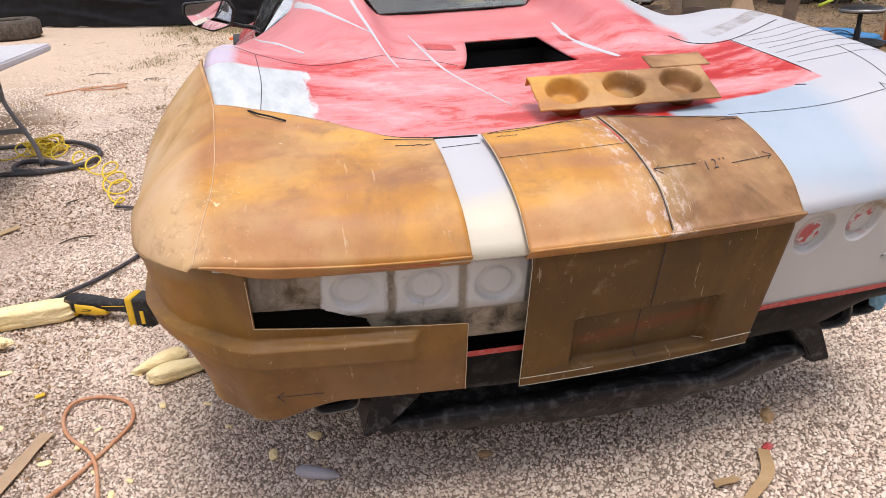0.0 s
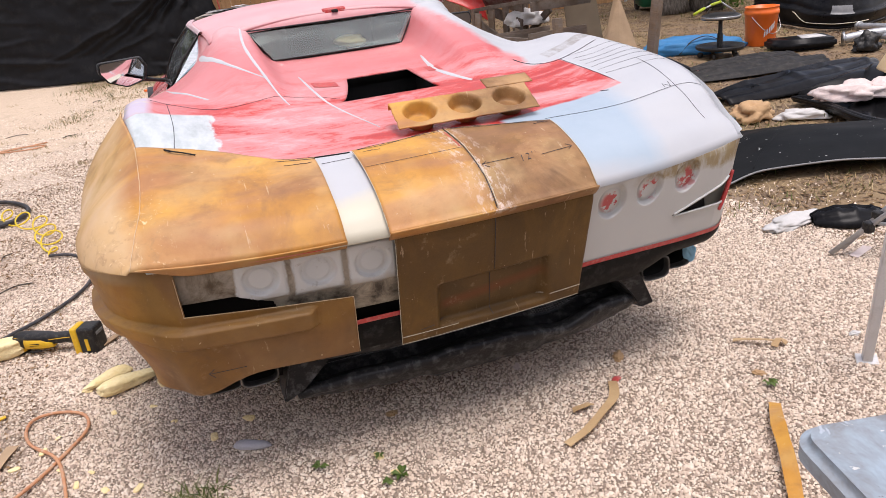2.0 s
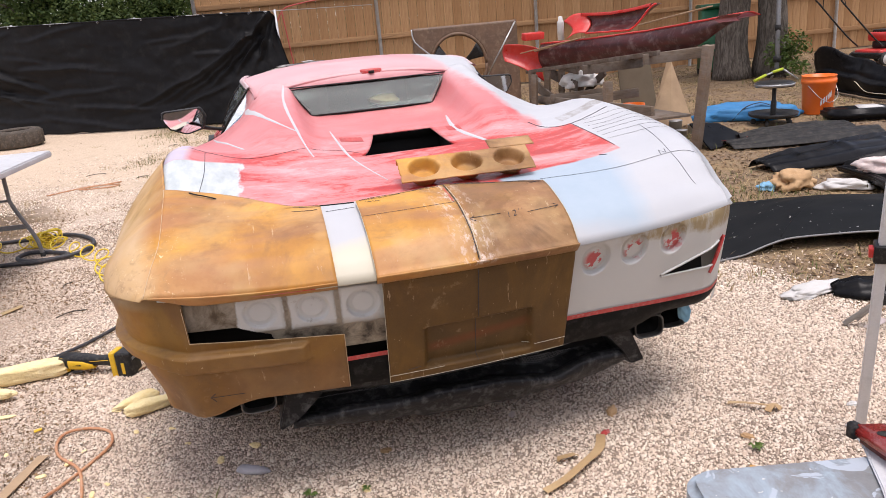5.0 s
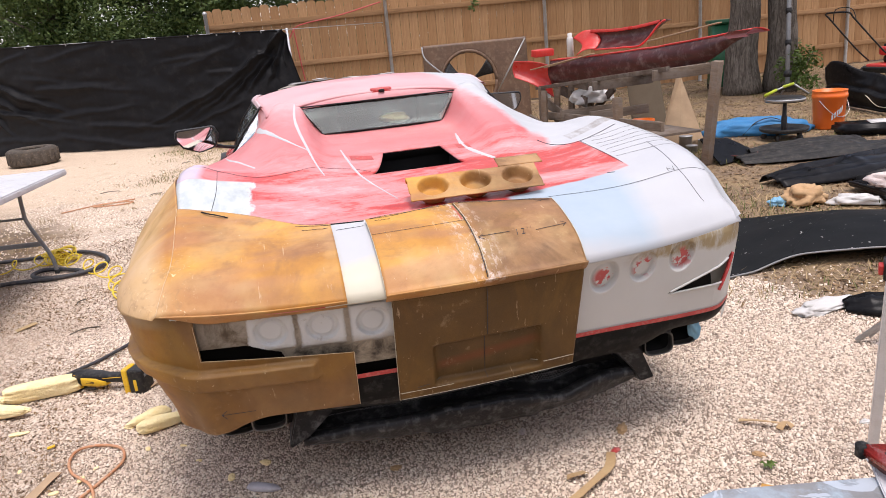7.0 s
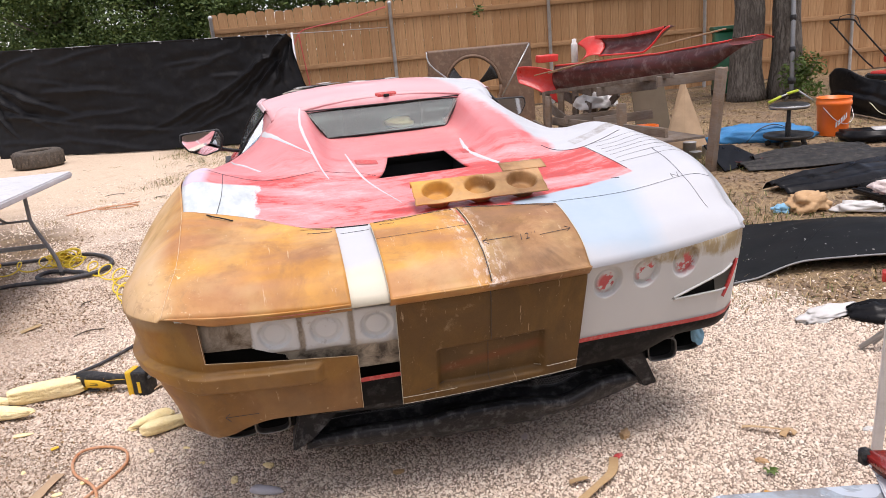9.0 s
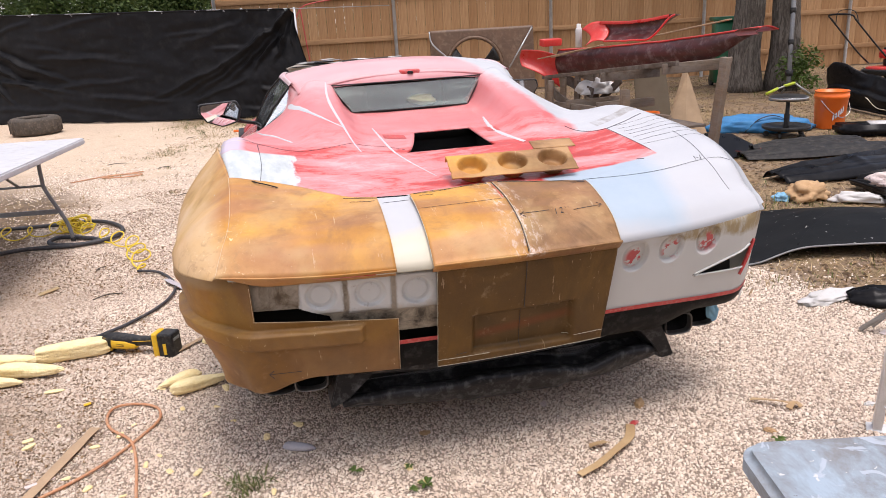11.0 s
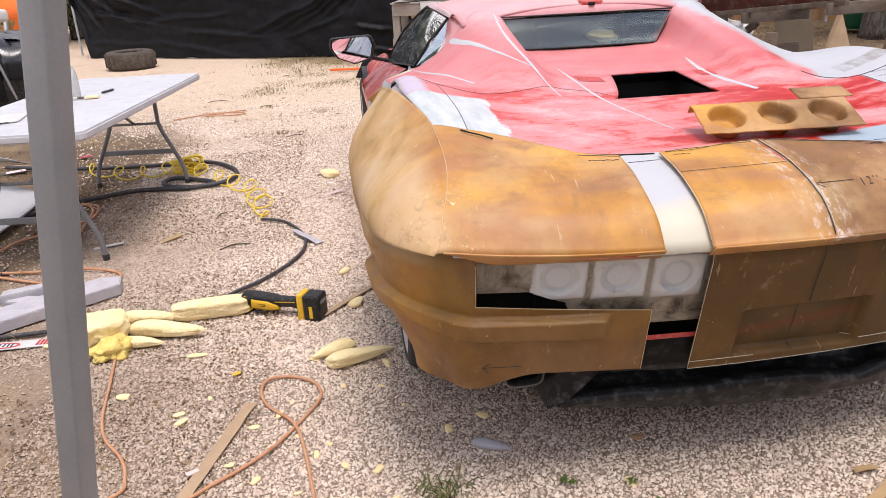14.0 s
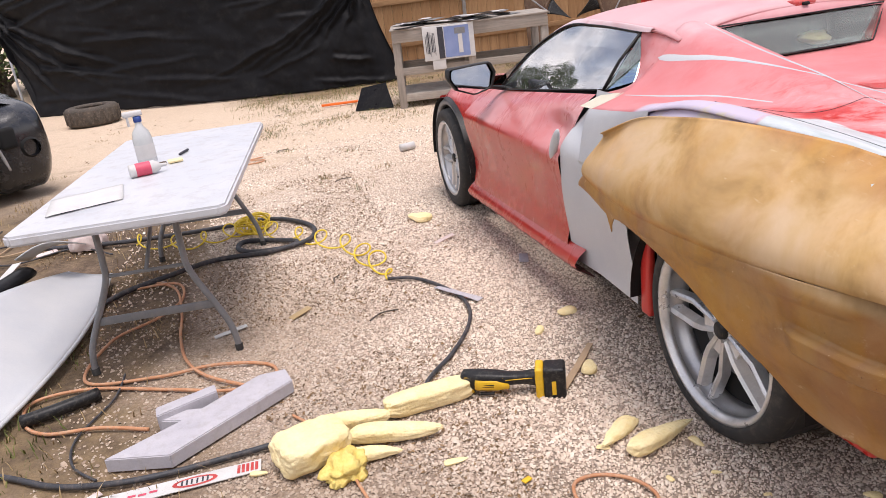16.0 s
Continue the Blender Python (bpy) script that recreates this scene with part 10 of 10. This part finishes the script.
cord("extension_cord", "red-orange cord coiled on the dust beyond the table", [(-2.9, 6.4), (-2.5, 6.6), (-2.2, 6.55), (-2.3, 6.45), (-2.6, 6.5), (-2.2, 6.7)], 0.0065, M["orange_cord"])
cord("air_hose", "black air hose curving across the gravel", [(-1.80, 1.66), (-1.73, 1.76), (-1.60, 1.91), (-1.47, 2.11), (-1.41, 2.29), (-1.42, 2.50), (-1.50, 2.70), (-1.58, 2.79), (-1.69, 2.86)], 0.009, M["black_cord"], 0, "hose")
cord("air_hose", "thick dark grey hose coiled by the table", [(-3.9, 4.75), (-3.27, 4.50), (-2.9, 4.45), (-2.55, 4.42), (-2.24, 4.38), (-2.05, 4.20), (-1.97, 3.98), (-2.02, 3.76), (-2.18, 3.70), (-2.38, 3.74), (-2.47, 3.84), (-2.42, 3.98), (-2.22, 3.88), (-2.10, 3.74), (-2.28, 3.68), (-2.62, 3.72), (-2.88, 3.58), (-3.09, 3.48), (-3.30, 3.27), (-3.7, 3.0)], 0.016, M["black_cord"], 0, "hose")
cord("power_cable", "black cable crossing the dirt before the foam board", [(-2.30, 1.56), (-2.36, 1.55), (-2.54, 1.55), (-2.73, 1.545), (-2.92, 1.56), (-3.12, 1.64), (-3.33, 1.79), (-3.7, 2.0)], 0.011, M["black_cord"])
cord("power_cable", "thin black cable trailing over the dirt", [(-2.98, 1.62), (-3.08, 1.75), (-3.10, 1.95), (-3.0, 2.2), (-2.98, 2.4)], 0.005, M["black_cord"])
for k in range(5):
    cord("loose_wire", "thin loose wire among scrap on the dirt", [(-3.3 - 0.25 * k, 4.3 + 0.3 * k), (-3.6 - 0.2 * k, 4.6 + 0.2 * (k % 3)), (-4.0 - 0.1 * k, 4.5 + 0.25 * k), (-4.4, 4.9 + 0.1 * k)], 0.006, (M["black_cord"], M["board"])[k % 2])["group"] = "wires on the dirt"

# yellow recoil hose: loose helix along the ground
axis = smooth_path([(-3.16, 4.42, 0), (-2.85, 4.18, 0), (-2.60, 4.17, 0), (-2.38, 4.22, 0), (-2.12, 3.88, 0), (-1.93, 3.66, 0), (-1.78, 3.38, 0), (-1.71, 3.10, 0), (-1.69, 2.88, 0)], 60)
pts = []
for k, p in enumerate(axis):
    u = k / (len(axis) - 1)
    turns = 2 * math.pi * (11 * u + 4.5 * (0.5 + 0.5 * math.tanh((u - 0.38) / 0.03)))
    fade = smoothstep(0, 0.03, u) * (1 - smoothstep(0.93, 1.0, u))
    r = (0.050 + 0.028 * math.sin(17 * u) ** 2) * fade
    pts.append((p.x + r * math.cos(turns), p.y + r * math.sin(turns) * 0.9 + 0.02 * math.sin(30 * u), 0.008 + (0.045 * (1 + math.sin(turns)) * 0.75 * fade)))
hose = tagged(part("recoil_hose", tube_bm(pts, 0.0055, 6), M["yellowhose"]), "yellow recoil air hose sprawled in loose coils", "hose")
knot = [(-2.36 + 0.085 * math.cos(0.9 * k) + 0.05 * math.sin(0.31 * k), 4.24 + 0.07 * math.sin(1.1 * k) + 0.03 * math.cos(0.23 * k), 0.012 + 0.045 * (1 + math.sin(0.7 * k + 0.4))) for k in range(60)]
part("coil", tube_bm(smooth_path(knot, 5), 0.0065, 6), M["yellowhose"], hose, "tight tangle of coils")

# grey foam offcut, sticker strip, white body panel
gf = part("foam_board", slab_bm([(-2.95, 1.66), (-2.72, 1.585), (-2.27, 1.91), (-2.29, 2.02), (-2.40, 2.02), (-2.62, 1.86), (-2.76, 1.90), (-2.78, 1.84), (-2.70, 1.80)], 0.004, 0.060, 0.004), M["greyfoam"], smooth=False)
tagged(gf, "angular offcut of grey-lilac foam board on the dirt", "foam board")
tagged(part("foam_board_step", slab_bm([(-2.78, 1.83), (-2.56, 1.92), (-2.57, 1.98), (-2.79, 1.90)], 0.004, 0.085, 0.004), M["greyfoam"], smooth=False), "small block of grey foam beside the offcut", "foam board")
sk = thing("sticker_strip", "white vinyl sticker strip with red and black print, on the dirt", "sticker", pose(-2.62, 1.475, 0.006, 0, 0, -3))
part("strip", slab_bm([(-0.36, -0.055), (0.20, -0.03), (0.20, 0.035), (-0.36, 0.02)], 0, 0.003), M["paper"], sk, smooth=False)
bm = bmesh.new()
bm.faces.new([bm.verts.new((-0.02 + 0.075 * math.cos(a), -0.008 + 0.026 * math.sin(a), 0.0042)) for a in [6.2832 * k / 28 for k in range(28)]])
part("red_oval", bm, M["red_line"], sk, "red printed oval", smooth=False)
bm = bmesh.new()
bm.faces.new([bm.verts.new((-0.02 + 0.060 * math.cos(a), -0.008 + 0.017 * math.sin(a), 0.0048)) for a in [6.2832 * k / 28 for k in range(28)]])
part("white_oval", bm, M["paper"], sk, smooth=False)
for k, x in enumerate((-0.062, -0.046, -0.030, -0.012, 0.006, 0.022)):
    part("printed_bar", box_bm(0.006, 0.026, 0.0012, (x, -0.008, 0.0056), 0.0, m=None), M["ink"], sk, "black printed bar", smooth=False)
for k in range(5):
    part("red_bar", box_bm(0.010, 0.045, 0.0012, (0.125 + 0.015 * k, 0.002, 0.0042), 0.0), M["red_line"], sk, "red printed bar", smooth=False)
for k in range(6):
    part("pink_bar", box_bm(0.026, 0.010, 0.0012, (-0.33 + 0.035 * k, -0.018 + 0.004 * (k % 2), 0.0042), 0.0), M["pink"], sk, "pink printed bar", smooth=False)
tagged(part("pink_tape", box_bm(0.16, 0.03, 0.004, (0, 0, 0), 0.001, m=pose(-3.02, 1.50, 0.008, 0, 0, 32)), M["cloth"]), "pale pink strip of film on the dirt", "tape")


def white_panel(u, v):
    """Curved white body panel lying on its edge."""
    y = 1.75 + 2.0 * u
    w = 0.42 * math.sin(math.pi * min(1.0, 0.25 + 0.62 * u)) + 0.06
    x = -3.52 + 0.30 * u - w * (1 - v) + 0.12 * math.sin(math.pi * u)
    return (x, y, 0.02 + 0.30 * (1 - v) ** 1.4 * math.sin(math.pi * min(1, 0.3 + 0.6 * u)) + 0.03 * v)


wp = part("white_body_panel", grid_bm(40, 16, white_panel), M["white"])
solid(wp, 0.008)
tagged(wp, "long curved white body panel lying under the table", "body panel")
part("lip", tube_bm([white_panel(k / 40, 1.0) for k in range(41)], 0.010, 6), M["white"], wp, "rolled edge")
part("lip", tube_bm([white_panel(k / 40, 0.0) for k in range(41)], 0.007, 6), M["white"], wp, "rolled edge")
ob = part("white_flap", grid_bm(10, 8, lambda u, v: (-3.62 + 0.30 * u, 3.50 + 0.22 * v + 0.1 * u, 0.32 + 0.05 * math.sin(3 * u) - 0.08 * v)), M["white"])
solid(ob, 0.006)
tagged(ob, "thin white panel offcut on top of the body panel", "body panel")
tagged(part("grip_tool", tube_bm(smooth_path([(-3.34, 2.14, 0.03), (-3.2, 2.17, 0.035), (-3.06, 2.24, 0.03)], 5), 0.028, 10), M["toolblack"]), "black rubber tool handle on the dirt", "handle")
tagged(part("black_liner", tube_bm(smooth_path([(-4.0, 2.9, 0.14), (-3.75, 3.25, 0.20), (-3.60, 3.55, 0.22)], 5), 0.07, 10, flat=0.5), M["black"]), "black plastic liner beside the white panel", "liner")
for k, (x, y, l, w, a, m_, lab) in enumerate(((-2.52, 2.62, 0.16, 0.035, 10, "paper", "pale paper offcut"), (-2.18, 2.66, 0.12, 0.04, 30, "straw", "curl of dry leaf"), (-3.78, 4.62, 0.14, 0.07, 20, "cloth", "scrap of pink packaging"), (-3.55, 4.88, 0.12, 0.09, 60, "paper", "white scrap of packaging"), (-3.35, 4.98, 0.10, 0.08, 10, "pink", "red scrap of packaging"), (-3.95, 4.35, 0.22, 0.06, 80, "paper", "white scrap of packaging"), (-2.78, 1.30, 0.16, 0.05, 40, "foam", "flat flake of foam"), (-1.62, 1.02, 0.03, 0.02, 20, "yellow", "yellow flake"), (-1.66, 0.46, 0.10, 0.018, 38, "cloth", "lilac shaving"), (0.98, 1.55, 0.10, 0.03, 50, "cloth", "pinkish shaving"), (-1.25, 3.3, 0.14, 0.03, 20, "cloth", "lilac shaving"), (-0.95, 2.75, 0.10, 0.05, 70, "greyfoam", "grey offcut"))):
    ob = part("scrap", box_bm(l, w, 0.006, (0, 0, 0), 0.002, m=pose(x, y, 0.012, R.uniform(-8, 8), R.uniform(-8, 8), a)), M[m_])
    tagged(ob, lab + " lying on the ground", "scrap", "scraps on the ground")
crumple("plastic_jug", "dusty clear plastic jug among the scrap", pose(-3.5, 4.6, 0), 0.12, 0.10, 0.12, M["cloth"], 9, "jug", 0.2)

# brown resin strips and shards round the tail
def strip(name, label, pts, w, mat, z=0.012, lift=0.02):
    path = smooth_path([(x, y, z) for x, y in pts], 8)
    bm = bmesh.new()
    rows = []
    for k, p in enumerate(path):
        d = (path[min(k + 1, len(path) - 1)] - path[max(k - 1, 0)]).normalized()
        nrm = Vector((-d.y, d.x, 0))
        ww = w * (0.9 + 0.22 * noise.noise((p.x * 9, p.y * 9, 1)))
        h = 0.5 * lift * math.sin(math.pi * k / (len(path) - 1))
        rows.append((bm.verts.new(p + nrm * ww / 2 + Vector((0, 0, h))), bm.verts.new(p - nrm * ww / 2 + Vector((0, 0, h * 1.6)))))
    for a, b in zip(rows, rows[1:]):
        bm.faces.new((a[0], a[1], b[1], b[0]))
    ob = part(name, bm, mat, smooth=False)
    solid(ob, 0.0025, 0)
    return tagged(ob, label, "offcut")


pale_resin = surf("pale_resin_offcut", (0.42, 0.27, 0.13), (0.55, 0.39, 0.21), 0.6, 9.0)
strip("resin_offcut", "curved amber resin offcut on the gravel", [(0.14, -0.07), (0.22, -0.045), (0.31, 0.01), (0.39, 0.07), (0.44, 0.16)], 0.034, pale_resin)
strip("resin_offcut", "small bent amber offcut", [(0.24, 0.075), (0.28, 0.065), (0.31, 0.08)], 0.030, pale_resin)
crumple("red_tip", "small crumpled red flake by the offcut", pose(0.462, 0.172, 0.004, 0, 0, 20), 0.017, 0.010, 0.005, M["red_line"], 61, "scrap", 0.7)
strip("resin_offcut", "straight amber offcut on the gravel", [(0.96, 0.18), (1.03, 0.12), (1.09, 0.09)], 0.022, pale_resin)
strip("resin_offcut", "short knotted end of amber offcut", [(1.05, 0.075), (1.085, 0.09), (1.10, 0.07)], 0.030, pale_resin)
strip("long_resin_strip", "long flat amber strip on the gravel by the table", [(0.50, -0.62), (0.62, -0.45), (0.72, -0.30), (0.81, -0.19)], 0.040, M["fibre"], 0.014, 0.05)
strip("wood_lath", "long flat pale brown lath lying by the cord loop", [(-1.545, 0.80), (-1.60, 0.62), (-1.675, 0.38), (-1.765, 0.10)], 0.046, M["board"], 0.012, 0.004)
strip("wood_sliver", "thin sliver of wood behind the tool", [(-1.30, 1.45), (-1.16, 1.60), (-1.06, 1.72)], 0.030, M["board"], 0.010, 0.01)
strip("clear_film", "curl of clear film on the gravel", [(-1.48, 2.62), (-1.42, 2.48), (-1.33, 2.36)], 0.05, M["greyfoam"], 0.010, 0.02)
foam_piece("lilac_shard", "grey-lilac shard of foam on the gravel", pose(-0.765, 0.40, 0, 0, 0, -28), 0.062, 0.020, 0.014, 40, M["greyfoam"], taper=0.2)
for k, (x, y, l, a) in enumerate(((-1.80, 2.43, 0.16, 25), (-1.95, 3.02, 0.10, 70), (0.62, 0.60, 0.05, 80), (-1.6, 5.2, 0.15, 20), (-2.0, 6.85, 0.14, 30), (-2.6, 7.4, 0.22, 10), (-1.9, 9.2, 0.2, 60))):
    ob = part("twig", tube_bm(smooth_path([(-l / 2, 0, 0.010), (0, 0.12 * l, 0.014), (l / 2, -0.05 * l, 0.010)], 5), 0.004, 5), M["bark"])
    ob.matrix_world = pose(x, y, 0, 0, 0, a)
    tagged(ob, "small dark twig on the gravel", "twig", "twigs on the gravel")
for k, (x, y, s) in enumerate(((1.36, 0.02, 0.02), (0.55, 0.30, 0.03), (0.90, -0.02, 0.02), (-0.30, 0.36, 0.02), (0.2, 0.42, 0.018))):
    ob = crumple("leaf_scrap", "curled dry scrap on the gravel", pose(x, y, 0, 0, 0, 60 * k), s, s * 0.6, s * 0.35, (M["paper"], M["tan"], M["tan"], M["tan"], M["cloth"])[k], 50 + k, "scrap")
    ob["group"] = "dry scraps on the gravel"

# plain unseen wall added behind the camera to keep low sky off rear faces
tagged(part("sky_block_wall", box_bm(22.0, 0.2, 2.3, (0, -4.6, 1.15), 0.01), surf("sky_block_brown", (0.16, 0.12, 0.09), (0.22, 0.17, 0.13), 0.8, 3.0)), "added unseen brown wall that blocks low sky behind the yard", "wall", kind="structure")
